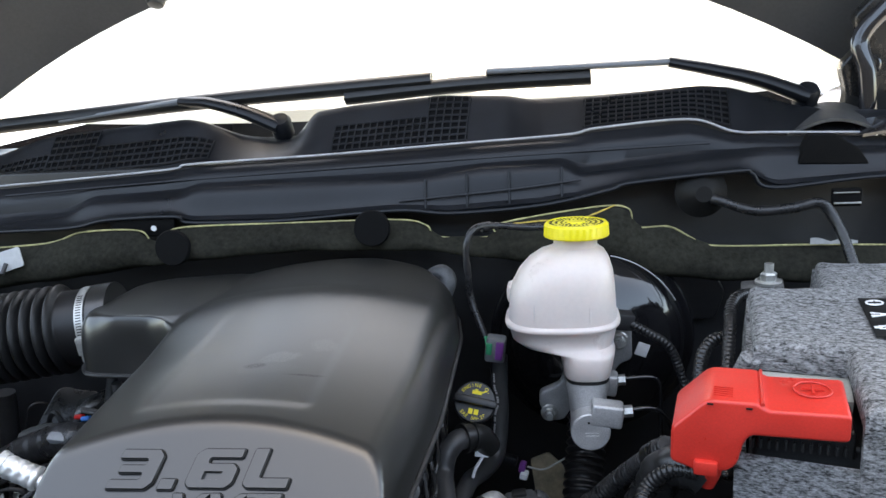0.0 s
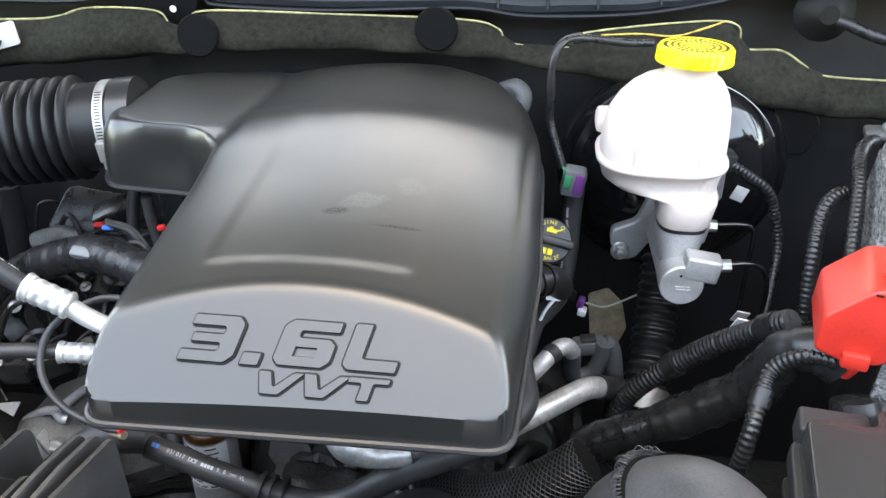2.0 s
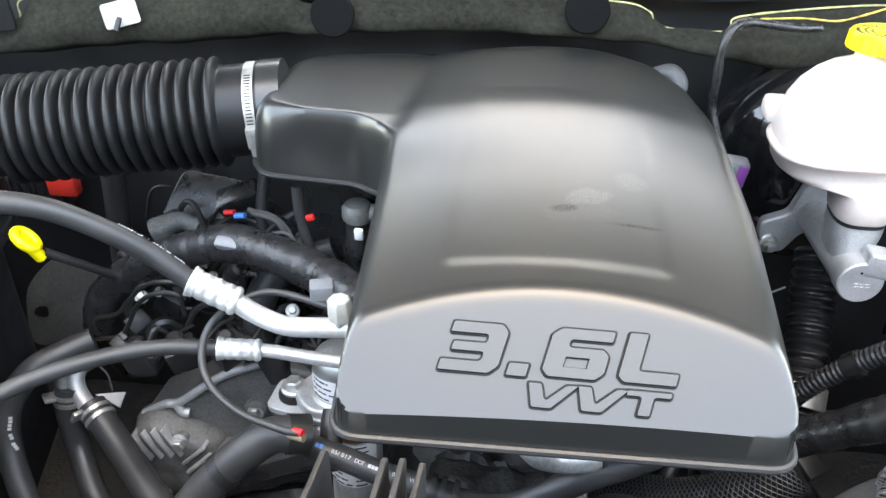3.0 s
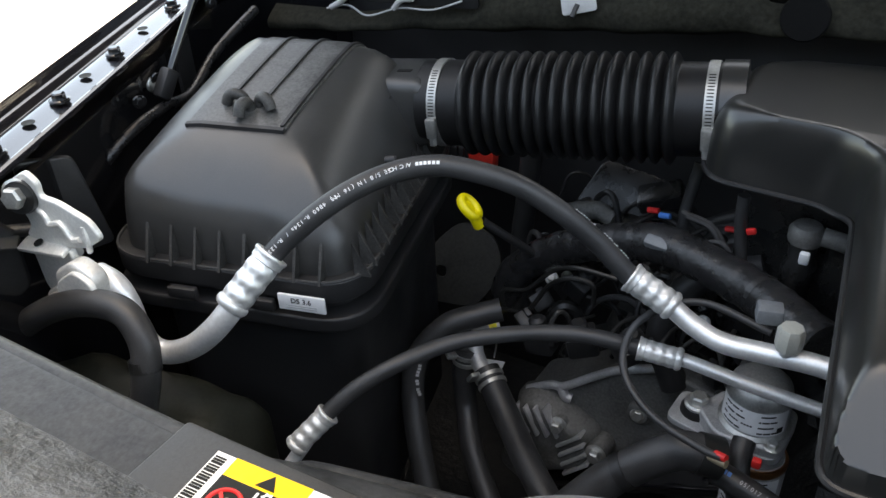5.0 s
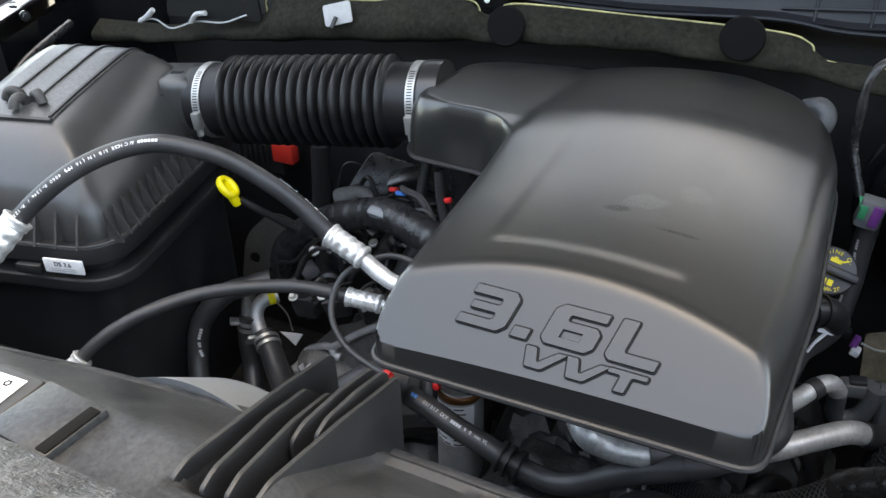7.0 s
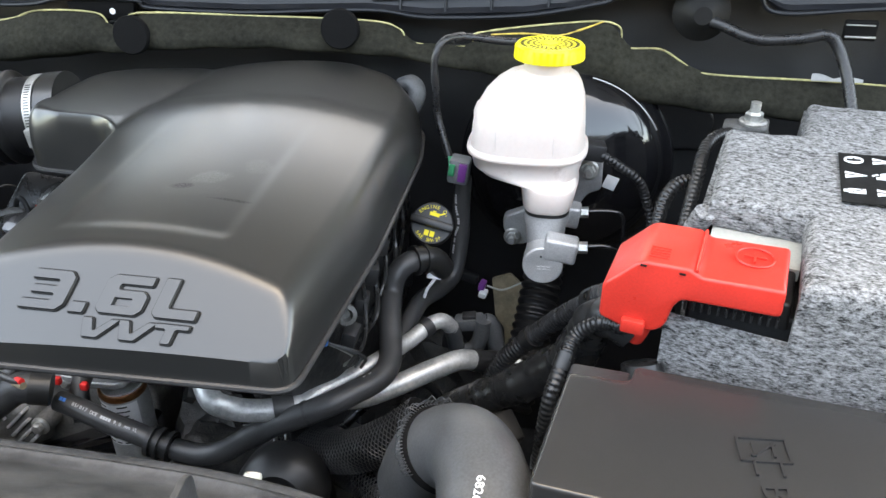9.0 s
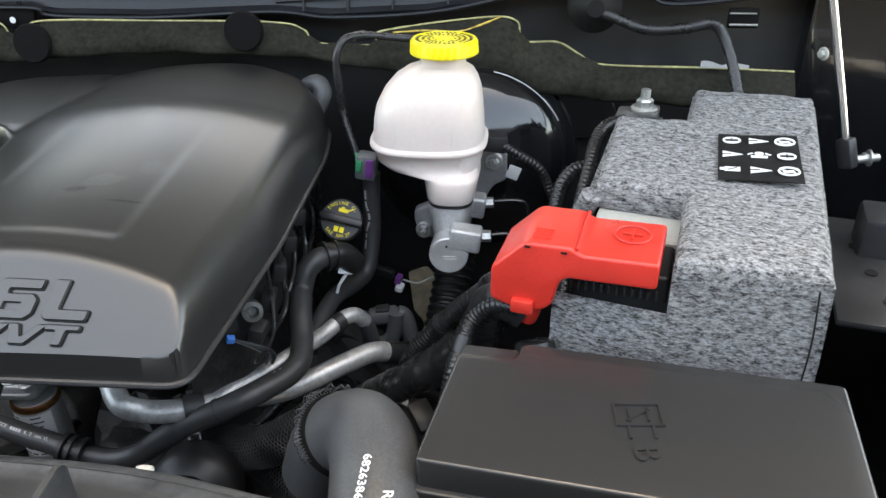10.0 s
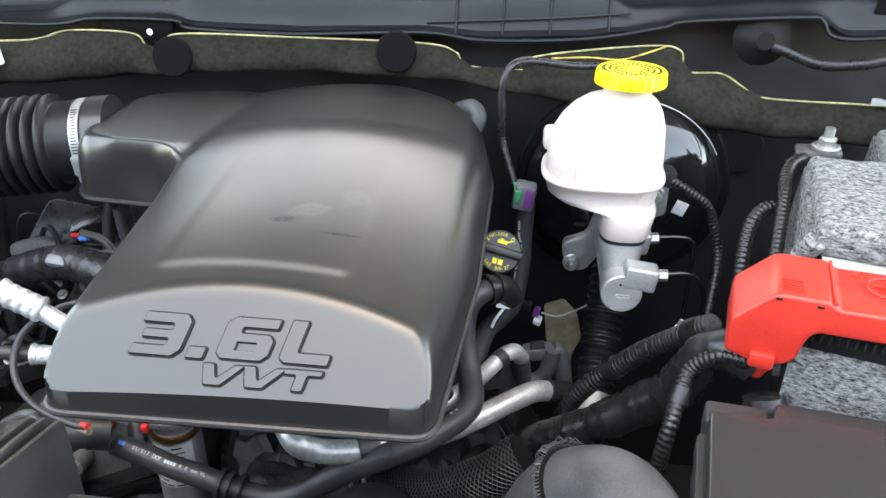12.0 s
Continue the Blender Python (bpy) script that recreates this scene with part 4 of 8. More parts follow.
cover = thing("engine_cover", "matte black moulded plastic engine cover with raised lettering", "engine cover")
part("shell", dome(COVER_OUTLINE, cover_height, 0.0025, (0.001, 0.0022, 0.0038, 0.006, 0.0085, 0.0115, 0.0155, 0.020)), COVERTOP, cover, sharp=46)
rimline = [(p.x, p.y, cover_base(p.x, p.y) - 0.002) for p in resampled(inset(COVER_OUTLINE, -0.0015), 0.01)]
part("rim", tube(rimline + rimline[:1], 0.0026, 8, smooth=False, caps=False), PLASTIC, cover, "thin rolled lower rim")
part("skirt", prism(rounded([(-0.365, 0.500), (-0.140, 0.505), (-0.130, 0.90), (-0.17, 0.93), (-0.50, 0.93), (-0.515, 0.91), (-0.515, 0.815), (-0.420, 0.805), (-0.365, 0.770)], 0.008), 1.030, 1.046), BLACKPRINT, cover, "dark underside")

# raised writing on the sloping front
FACE = basis((0, 0.4710, 1.0742), (1, 0, 0), (0, 1, 0.85))


def sheared(loop, x0, w, v0, h, lean):
    return [(x0 + w * a + lean * h * b, v0 + h * b) for a, b in loop]


THREE = [(0, 1), (0.86, 1), (1, 0.84), (1, 0.16), (0.86, 0), (-0.02, 0), (-0.02, 0.25), (0.62, 0.25), (0.66, 0.30), (0.66, 0.40), (0.10, 0.40), (0.10, 0.61), (0.66, 0.61), (0.66, 0.75), (0, 0.75)]
SIX = [(0.14, 1), (1.0, 1), (1.0, 0.75), (0.34, 0.75), (0.34, 0.63), (0.88, 0.63), (1, 0.5), (1, 0.14), (0.88, 0), (0.12, 0), (0, 0.14), (0, 0.86)]
SIXHOLE = [(0.34, 0.24), (0.68, 0.24), (0.68, 0.40), (0.34, 0.40)]
ELL = [(0, 1), (0.34, 1), (0.34, 0.27), (1, 0.27), (1, 0), (0.12, 0), (0, 0.12)]
VEE = [(-0.06, 1), (0.26, 1), (0.42, 0.36), (0.78, 1), (1.08, 1), (0.60, 0), (0.16, 0)]
TEE = [(0, 1), (1, 1), (1, 0.72), (0.64, 0.72), (0.64, 0), (0.34, 0), (0.34, 0.72), (0, 0.72)]
DOT = [(0, 0), (0, 1), (1, 1), (1, 0)]
for word, loop, holes, x0, w, v0, h in (("letter", THREE, [], -0.3245, 0.034, 0.0175, 0.0300), ("letter", DOT, [], -0.2860, 0.0125, 0.0175, 0.0085), ("letter", SIX, [SIXHOLE], -0.2665, 0.036, 0.0190, 0.0295), ("letter", ELL, [], -0.2235, 0.034, 0.0195, 0.0295), ("letter", VEE, [], -0.2745, 0.0265, 0.0010, 0.0148), ("letter", VEE, [], -0.2465, 0.0265, 0.0013, 0.0148), ("letter", TEE, [], -0.2205, 0.026, 0.0016, 0.0148)):
    lean = 0.24
    # thin black plate paints the shade round each letter's edge
    part("letter_shade", glyph(inset(rounded(sheared(loop, x0, w, v0, h, lean), 0.0016, 3), 0.0007), [inset(sheared(q, x0, w, v0, h, lean), -0.0008) for q in holes], 0.0005, 0.0002), BLACKPRINT, cover, "dark plate painting the shade round a letter", m=FACE, sharp=25)
    part(word, glyph(rounded(sheared(loop, x0, w, v0, h, lean), 0.0016, 3), [sheared(q, x0, w, v0, h, lean) for q in holes], 0.0022, 0.0007), COVER, cover, m=FACE, sharp=25)

# ---- air intake duct ----
duct = thing("intake_duct", "ribbed black rubber air intake duct with two clamps", "air duct")
DA, DB = Vector((-0.838, 0.818, 1.040)), Vector((-0.532, 0.868, 1.068))
DL = (DB - DA).length
DD = (DB - DA).normalized()


def ribs(s, k):
    if s < 0.046 or s > DL - 0.048:
        return 0.83
    q = (s - 0.046) / (DL - 0.094) * 16.0 % 1.0
    return 0.82 + 0.18 * math.sin(math.pi * q) ** 1.15


part("bellows", tube([DA.lerp(DB, i / 380) for i in range(381)], 0.0545, 44, radius=ribs, smooth=False), BELLOWS, duct, sharp=70)
for q, side in ((0.020, -1), (DL - 0.018, 1)):
    c = DA + DD * q
    band = part("clamp", tube([c - DD * 0.0050, c - DD * 0.0046, c + DD * 0.0046, c + DD * 0.0050], 0.0468, 44, smooth=False), STEEL, duct, "slotted steel worm-drive clamp", sharp=30)
    n = DD.cross(Vector((0, 0, 1))).normalized()
    n = n if n.y < 0 else -n
    up = n.cross(DD)
    up = up if up.z > 0 else -up
    for k in range(16):
        a = 0.10 + 0.07 * k
        o = (n * math.cos(a) + up * math.sin(a))
        t = (up * math.cos(a) - n * math.sin(a))
        part("slot", moved(cbox((0, 0, 0), (0.0060, 0.0011, 0.0004)), basis(c + o * 0.0469, DD, t)), BLACKPRINT, band)
    s = c + n * 0.049 - up * 0.008
    part("screw_housing", moved(cbox((0, 0, 0), (0.011, 0.022, 0.009), 0.002), basis(s, DD, up)), STEEL, band)
    part("screw", tube([s - up * 0.010, s - up * 0.019], 0.0042, 6, smooth=False), STEEL, band)
part("neck_ring", tube([DB - DD * 0.010, DB + DD * 0.012], 0.0475, 40, smooth=False), COVER, duct, "smooth outlet collar")

# ---- air filter box ----
AIR = pose(-0.781, 0.578, 0, 0, 0, 14.7)
air = thing("air_filter_box", "black plastic air filter housing, dusty on top", "air filter box", m=AIR)
LID = rounded([(-0.245, 0.004), (0.0, 0.0), (0.004, 0.30), (-0.240, 0.30)], 0.040, 7)


def lid_height(x, y, d):
    top = curve1d([(0.0, 1.055), (0.07, 1.075), (0.16, 1.094), (0.24, 1.106), (0.30, 1.100)], y)
    top -= 0.10 * max(0.0, x + 0.085)
    knee = 0.978 + (0.66 - 0.22 * smooth_step(-0.09, 0.0, x) + 0.10 * smooth_step(-0.14, -0.22, x)) * (top - 0.978)
    if d < 0.014:
        return 0.978 + (knee - 0.978) * math.sin(math.pi / 2 * d / 0.014) ** 0.9
    t = min(1.0, (d - 0.014) / 0.066)
    return knee + (top - knee) * (1 - (1 - t) ** 2.2)


part("lid", dome(LID, lid_height, 0.008, (0.002, 0.005, 0.010, 0.016, 0.024), rim=lambda x, y: 0.972), AIRPLASTIC, air, sharp=60)
part("flange", prism(inset(LID, -0.013), 0.952, 0.974, 0.002, 0.002), PLASTIC, air)
body = part("body", prism(rounded([(-0.215, 0.006), (-0.006, 0.006), (-0.004, 0.29), (-0.215, 0.29)], 0.03), 0.62, 0.953), PLASTIC, air, "lower tray")
edge = [(p.x, p.y, 0.9752) for p in resampled(inset(LID, -0.0115), 0.012)]
part("flange_bead", tube(edge + edge[:1], 0.0014, 6, smooth=False, caps=False), DUSTY, air, "thin paler bead along the flange edge")
part("tray_rim", prism(inset(LID, -0.016), 0.920, 0.936, 0.003, 0.003), PLASTIC, air)


def lid_z(x, y):
    return lid_height(x, y, outline_distance(LID, x, y))


def raised_strip(x0, x1, y0, y1, up, nx=6, ny=20):
    def at(u, v):
        y = y0 + (y1 - y0) * v
        x = x0 + (x1 - x0) * u + 0.10 * (y - 0.075)
        return (x, y, lid_z(x, y) + up)
    return grid_panel(at, nx, ny, 0.004)


part("raised_panel", raised_strip(-0.185, -0.083, 0.076, 0.262, 0.0020), TOPDUST, air, "raised dusty panel")
for x in (-0.160, -0.124, -0.087):
    part("panel_rib", raised_strip(x - 0.0016, x + 0.0016, 0.080 if x > -0.1 else 0.11, 0.262, 0.0042, 1, 20), PLASTIC, air)
part("panel_rib", raised_strip(-0.185, -0.083, 0.074, 0.078, 0.0038, 6, 1), PLASTIC, air)
for x, y, a in ((-0.146, 0.108, 10), (-0.131, 0.095, 80), (-0.115, 0.106, 150)):
    z = lid_z(x, y) + 0.003
    part("rubber_plug", moved(tube([(-0.010, 0, 0), (-0.006, 0, 0.008), (0.0, 0, 0.010), (0.007, 0, 0.006), (0.009, 0, -0.003)], 0.0056, 14, 6), pose(x, y, z, 0, 0, a)), DUSTY, air, "lumpy rubber plug")
wedge = ([(-0.0014, -0.002, 0), (0.0014, -0.002, 0), (-0.0014, 0.014, 0), (0.0014, 0.014, 0), (-0.0014, 0.014, 0.036), (0.0014, 0.014, 0.036)], [(0, 1, 3, 2), (0, 2, 4), (1, 5, 3), (0, 4, 5, 1), (2, 3, 5, 4)])
for k in range(8):
    part("gusset", moved(wedge, pose(-0.200 + 0.025 * k, -0.011, 0.973)), DUSTY, air)
for k in range(13):
    part("gusset", moved(wedge, pose(0.014, 0.012 + 0.018 * k, 0.973, 0, 0, 90)), DUSTY, air)
for x in (-0.165, -0.085):
    part("latch", cbox((x, -0.017, 0.948), (0.030, 0.008, 0.012), 0.002), PLASTIC, air)
tag = part("tag", cbox((-0.042, -0.0175, 0.955), (0.046, 0.003, 0.017), 0.0008), WHITE, air, "small white printed tag")
part("writing", moved(lettering("DS 3.6", 0.0075, 0.0002, "CENTER"), pose(-0.042, -0.0193, 0.9555, 90)), BLACKPRINT, tag)
for k in range(2):
    part("bar", cbox((-0.042, -0.0193, 0.9525 - 0.0022 * k), (0.030, 0.0003, 0.0009)), GREYPRINT, tag)
inv = AIR.inverted()
na, nb = inv @ (DA + DD * -0.055), inv @ (DA + DD * 0.012)
nd = (nb - na).normalized()
part("outlet_neck", moved(cbox((0, 0, 0), ((nb - na).length + 0.02, 0.078, 0.078), 0.014, 3), basis((na + nb) / 2 - nd * 0.01, nd, Vector((-nd.y, nd.x, 0)))), AIRPLASTIC, air)
part("outlet_slot", moved(cbox((0.012, -0.010, 0.0392), (0.016, 0.006, 0.001)), basis((na + nb) / 2 - nd * 0.01, nd, Vector((-nd.y, nd.x, 0)))), BLACKPRINT, air, "dark slot")
part("outlet_clip", moved(cbox((0, 0, 0), (0.016, 0.010, 0.012), 0.002), inv @ Matrix.Translation((-0.865, 0.770, 1.055))), PLASTIC, air)
part("side_stud", moved(lathe([(0.005, 0), (0.005, 0.010), (0.003, 0.012)], 14), pose(-0.004, 0.125, 1.03, 0, 80, 0)), PLASTIC, air)

# ---- air conditioning hose ----
achose = thing("air_conditioning_hose", "thick black rubber hose with aluminium ends and white print", "hose")
HP = [(-0.803, 0.504, 1.034), (-0.789, 0.519, 1.052), (-0.770, 0.541, 1.071), (-0.751, 0.564, 1.084), (-0.730, 0.590, 1.091), (-0.701, 0.607, 1.095), (-0.672, 0.621, 1.089), (-0.644, 0.635, 1.077), (-0.616, 0.648, 1.056), (-0.586, 0.661, 1.027), (-0.555, 0.667, 0.996)]
part("hose", tube(HP, 0.0090, 20, 8), HOSE, achose)
part("print", along(HP[::-1], "###### A/C HOSE 5/8 IN (16 MM) 4860 R-134a / R-1234yf", 0.0050, 0.0090, 0.190, -0.62), WHITE, achose, "white printed words along the hose")
part("print", along(HP[::-1], "4860 R-134a / R-1234yf", 0.0046, 0.0090, 0.012, 0.75), WHITE, achose, "white printed words along the hose")
part("pipe", tube([(-0.520, 0.667, 0.979), (-0.497, 0.664, 0.967), (-0.473, 0.661, 0.961), (-0.442, 0.658, 0.965), (-0.402, 0.655, 0.971), (-0.360, 0.650, 0.972), (-0.300, 0.645, 0.965)], 0.0086, 20), ALU, achose, "bent aluminium pipe")
ferrule("ferrule", [(-0.555, 0.667, 0.996), (-0.515, 0.667, 0.977)], 0.0122, CRIMP, achose)
part("pipe", tube([(-0.810, 0.482, 1.019), (-0.814, 0.470, 1.008), (-0.827, 0.458, 0.989), (-0.852, 0.454, 0.965), (-0.878, 0.450, 0.950), (-0.895, 0.446, 0.951), (-0.909, 0.447, 0.963), (-0.915, 0.448, 0.989), (-0.926, 0.449, 1.006), (-0.947, 0.450, 1.010)], 0.0102, 20, 10), ALU, achose, "bent aluminium pipe")
ferrule("ferrule", [(-0.799, 0.508, 1.040), (-0.817, 0.468, 1.006)], 0.0132, CRIMP, achose)
port = part("service_port", tube([(-0.424, 0.656, 0.968), (-0.424, 0.654, 0.986)], 0.0062, 14, smooth=False), ALU, achose)
part("port_cap", moved(lathe([(0.0098, 0), (0.0104, 0.003), (0.0104, 0.017), (0.0086, 0.020), (0.004, 0.0205)], 8), pose(-0.424, 0.654, 0.980)), PALEPLASTIC, port, "pale grey faceted port cap")
part("switch", moved(cbox((0, 0, 0), (0.020, 0.016, 0.014), 0.002), pose(-0.444, 0.675, 0.992, 0, 0, 15)), GREYPLASTIC, achose, "grey pressure switch plug")

# fitting block and bracket beside the fender
block = thing("condenser_fitting", "pale aluminium pipe fitting block on a bolted bracket", "pipe fitting", m=Matrix.Translation((0.022, -0.004, 0.013)))
BF = basis((0, 0.452, 0), (1, 0, 0), (0, 0, 1))
stamped = part("bracket", prism(rounded([(-1.040, 1.050), (-1.038, 1.074), (-1.016, 1.087), (-1.002, 1.079), (-1.005, 1.066), (-0.984, 1.066), (-0.949, 1.057), (-0.940, 1.043), (-0.962, 1.028), (-1.012, 1.014), (-1.044, 1.018), (-1.030, 1.034)], 0.006, 4), 0, 0.005, 0.002), PALEALU, block, "pressed aluminium bracket", m=BF)
part("pressed_rib", tube([(-1.020, 1.055, 0.005), (-1.005, 1.050, 0.0055), (-1.000, 1.042, 0.006), (-0.985, 1.046, 0.006), (-0.976, 1.034, 0.006), (-0.966, 1.036, 0.005)], 0.0028, 8), PALEALU, stamped)
part("pressed_rib", tube([(-0.958, 1.050, 0.004), (-0.956, 1.036, 0.006), (-0.960, 1.026, 0.004)], 0.0026, 8), PALEALU, stamped)
part("folded_tab", moved(cbox((0, 0, 0), (0.058, 0.016, 0.005), 0.002), pose(-1.016, 0.444, 1.016, 18, -7, 4)), PALEALU, block)
part("tab_hole", moved(lathe([(0.0042, 0), (0.0042, 0.0008)], 18), pose(-1.022, 0.443, 1.0190, 18, -7, 4)), BLACKPRINT, block, "dark hole")
part("lower_plate", prism(rounded([(-1.042, 1.012), (-0.986, 1.020), (-0.984, 0.990), (-1.000, 0.966), (-1.028, 0.955), (-1.040, 0.966)], 0.006, 4), 0, 0.006, 0.002), PALEALU, block, m=BF)
part("block", moved(prism(rounded([(-0.034, -0.016), (0.020, -0.018), (0.034, 0.004), (0.016, 0.022), (-0.020, 0.016)], 0.010), 0, 0.016, 0.004, 0.003), basis((-0.970, 0.446, 0.998), (0.92, 0, 0.40), (-0.40, 0, 0.92))), PALEALU, block)
part("flange", moved(prism(rounded([(-0.034, -0.012), (0.020, -0.018), (0.032, 0.004), (0.016, 0.020), (-0.020, 0.012)], 0.010), 0, 0.005, 0.002), basis((-0.966, 0.431, 0.995), (0.92, 0, 0.40), (-0.40, 0, 0.92))), PALEALU, block)
bolt("bolt", (-0.993, 0.428, 0.979), (-0.91, 0.2, 1.06), 0.0075, block)
bolt("bolt", (-1.022, 0.440, 1.066), (-0.93, 0.2, 1.12), 0.0095, block, "blue-white zinc bolt with a large washer")
part("grommet", moved(lathe([(0.014, 0), (0.015, 0.004), (0.014, 0.008)], 24), aim((-1.022, 0.446, 1.064), (-0.93, 0.2, 1.12))), RUBBER, block)
part("pipe", tube([(-1.00, 0.46, 1.005), (-1.03, 0.47, 1.01), (-1.10, 0.47, 1.0)], 0.006, 12), ALU, block)
loophose = thing("drain_hose", "black rubber loop hose beside the shroud", "hose")
part("hose", tube([(-1.083, 0.40, 0.90), (-1.027, 0.41, 0.949), (-0.976, 0.415, 0.985), (-0.928, 0.42, 1.006), (-0.891, 0.425, 1.007), (-0.868, 0.42, 0.989), (-0.863, 0.41, 0.961), (-0.872, 0.40, 0.917), (-0.89, 0.39, 0.86)], 0.0118, 20, 10), HOSE, loophose)
part("clamp", tube([(-0.8655, 0.415, 0.975), (-0.8635, 0.412, 0.966)], 0.0130, 20, smooth=False), RUBBER, loophose, "thin black clamp")
lowbox = thing("headlamp_housing", "grimy dark plastic housing below the filter box", "housing")
part("shell", dome(rounded([(-1.10, 0.33), (-0.90, 0.30), (-0.80, 0.42), (-0.82, 0.50), (-1.02, 0.47)], 0.025), lambda x, y, d: 0.86 + 0.045 * (1 - (1 - min(1, d / 0.03)) ** 2) + 0.01 * noise.noise((x * 20, y * 20, 0)), 0.012, (0.003, 0.008, 0.014), rim=lambda x, y: 0.80), MOSSY, lowbox)
for k in range(4):
    part("bar", cbox((-0.955 + 0.004 * k, 0.405 - 0.010 * k, 0.9085), (0.05 - 0.006 * k, 0.0022, 0.0012)), GREYPRINT, lowbox, "worn printed line")

small = thing("liquid_line_hose", "thin black rubber hose with crimped aluminium ends", "hose")
part("hose", tube([(-0.771, 0.490, 0.872), (-0.760, 0.502, 0.889), (-0.742, 0.525, 0.908), (-0.717, 0.555, 0.922), (-0.690, 0.590, 0.927), (-0.655, 0.615, 0.932), (-0.621, 0.640, 0.930), (-0.582, 0.655, 0.930), (-0.540, 0.670, 0.921)], 0.0074, 18, 8), HOSE, small)
part("pipe", tube([(-0.540, 0.670, 0.921), (-0.502, 0.676, 0.918), (-0.45, 0.680, 0.910), (-0.38, 0.685, 0.902)], 0.0062, 16), ALU, small)
ferrule("ferrule", [(-0.542, 0.669, 0.9215), (-0.504, 0.6755, 0.918)], 0.0098, CRIMP, small)
ferrule("ferrule", [(-0.760, 0.501, 0.888), (-0.780, 0.472, 0.862)], 0.0102, CRIMP, small)
part("bare_end", tube([(-0.772, 0.481, 0.866), (-0.79, 0.455, 0.83), (-0.80, 0.42, 0.80)], 0.0062, 14), ALU, small)

# ---- dipstick ----
dip = thing("oil_dipstick", "yellow ring handle of the oil dipstick", "dipstick")
DIPM = basis((-0.747, 0.738, 0.974), (0.78, -0.20, -0.59), (-0.05, 0.92, -0.10)) @ Matrix.Diagonal((0.84, 0.84, 0.84, 1))
ringpts = [(0.0150 * math.cos(a * math.pi / 12), 0.0100 * math.sin(a * math.pi / 12), 0) for a in range(25)]
grip = part("handle", moved(tube(ringpts, 0.0052, 12, smooth=False, caps=False, flat=1.2), DIPM), YELLOW, dip)
part("handle_web", moved(prism(rounded([(-0.008, -0.006), (0.009, -0.006), (0.009, 0.006), (-0.008, 0.006)], 0.004), -0.0018, 0.0018, 0.0006), DIPM), YELLOW, grip)
part("handle_boss", moved(tube([(0.009, -0.003, 0), (0.019, 0.002, -0.006), (0.023, 0.006, -0.010)], 0.0072, 12, smooth=False), DIPM), YELLOW, grip)
part("stem", tube([(-0.734, 0.740, 0.960), (-0.715, 0.765, 0.930), (-0.69, 0.83, 0.86)], 0.0045, 10), PLASTIC, dip)
# ---- brake fluid reservoir ----
brake = thing("brake_fluid_reservoir", "translucent white brake fluid reservoir with a yellow screw cap", "reservoir")


def tank_ring(cx, cy, hx, hy, z, power=3.0, n=48):
    out = []
    for k in range(n):
        a = 2 * math.pi * k / n
        c, s = math.cos(a), math.sin(a)
        out.append((cx + hx * math.copysign(abs(c) ** (2 / power), c), cy + hy * math.copysign(abs(s) ** (2 / power), s), z))
    return out


def loft(rings):
    n = len(rings[0])
    v = [p for r in rings for p in r]
    f = [(i * n + j, i * n + (j + 1) % n, (i + 1) * n + (j + 1) % n, (i + 1) * n + j) for i in range(len(rings) - 1) for j in range(n)]
    f += [tuple(range(n)), tuple(range((len(rings) - 1) * n, len(rings) * n))]
    return v, f


TANK = [(0.033, 0.838, 0.0240, 0.028, 1.014), (0.033, 0.838, 0.0255, 0.0295, 1.0165), (0.0335, 0.84, 0.0290, 0.033, 1.038), (0.031, 0.845, 0.0325, 0.036, 1.042), (0.012, 0.858, 0.0500, 0.044, 1.047), (0.008, 0.862, 0.0565, 0.047, 1.053), (0.0075, 0.862, 0.0590, 0.049, 1.066), (0.0075, 0.862, 0.0625, 0.052, 1.068), (0.0075, 0.862, 0.0630, 0.0525, 1.070), (0.0075, 0.862, 0.0625, 0.052, 1.0725), (0.0075, 0.862, 0.0590, 0.049, 1.0745), (0.008, 0.862, 0.0575, 0.048, 1.096), (0.009, 0.862, 0.0555, 0.047, 1.110), (0.012, 0.862, 0.0510, 0.044, 1.124), (0.0155, 0.862, 0.0440, 0.038, 1.136), (0.019, 0.863, 0.0360, 0.031, 1.144), (0.022, 0.864, 0.0275, 0.0265, 1.149), (0.023, 0.865, 0.0235, 0.0235, 1.1515), (0.024, 0.865, 0.0232, 0.0232, 1.166)]
part("tank", loft([tank_ring(*r, power=2.0 if r[2] < 0.028 and r[4] > 1.1 else 2.9) for r in TANK]), MILK, brake, sharp=50)
for x in (-0.022, 0.008, 0.036):
    part("tank_rib", tube([(x, 0.8145 + abs(x - 0.008) * 0.06, 1.078), (x, 0.8155 + abs(x - 0.008) * 0.06, 1.096), (x + 0.001, 0.820 + abs(x - 0.008) * 0.06, 1.112)], 0.0012, 6), MILK, brake)
CAPM = Matrix.Translation((0.0245, 0.865, 0)) @ Matrix.Translation((0, 0, 1.17)) @ pose(0, 0, 0, -4, 0, 0) @ Matrix.Translation((0, 0, -1.17))
n = 30
prof = []
for z, k in ((1.1620, 1.0), (1.1632, 1.02), (1.1745, 1.0), (1.177, 0.955), (1.1772, 0.90), (1.1762, 0.88), (1.1762, 0.30), (1.1775, 0.27)):
    prof.append([(0.0338 * k * (1 + (0.018 if k > 0.97 and j % 2 else 0)) * math.cos(2 * math.pi * j / 120), 0.0338 * k * (1 + (0.018 if k > 0.97 and (j // 2) % 2 else 0)) * math.sin(2 * math.pi * j / 120), z) for j in range(120)])
cap = part("cap", loft(prof), YELLOW, brake, "ribbed yellow screw cap", m=CAPM, sharp=30)
words = []
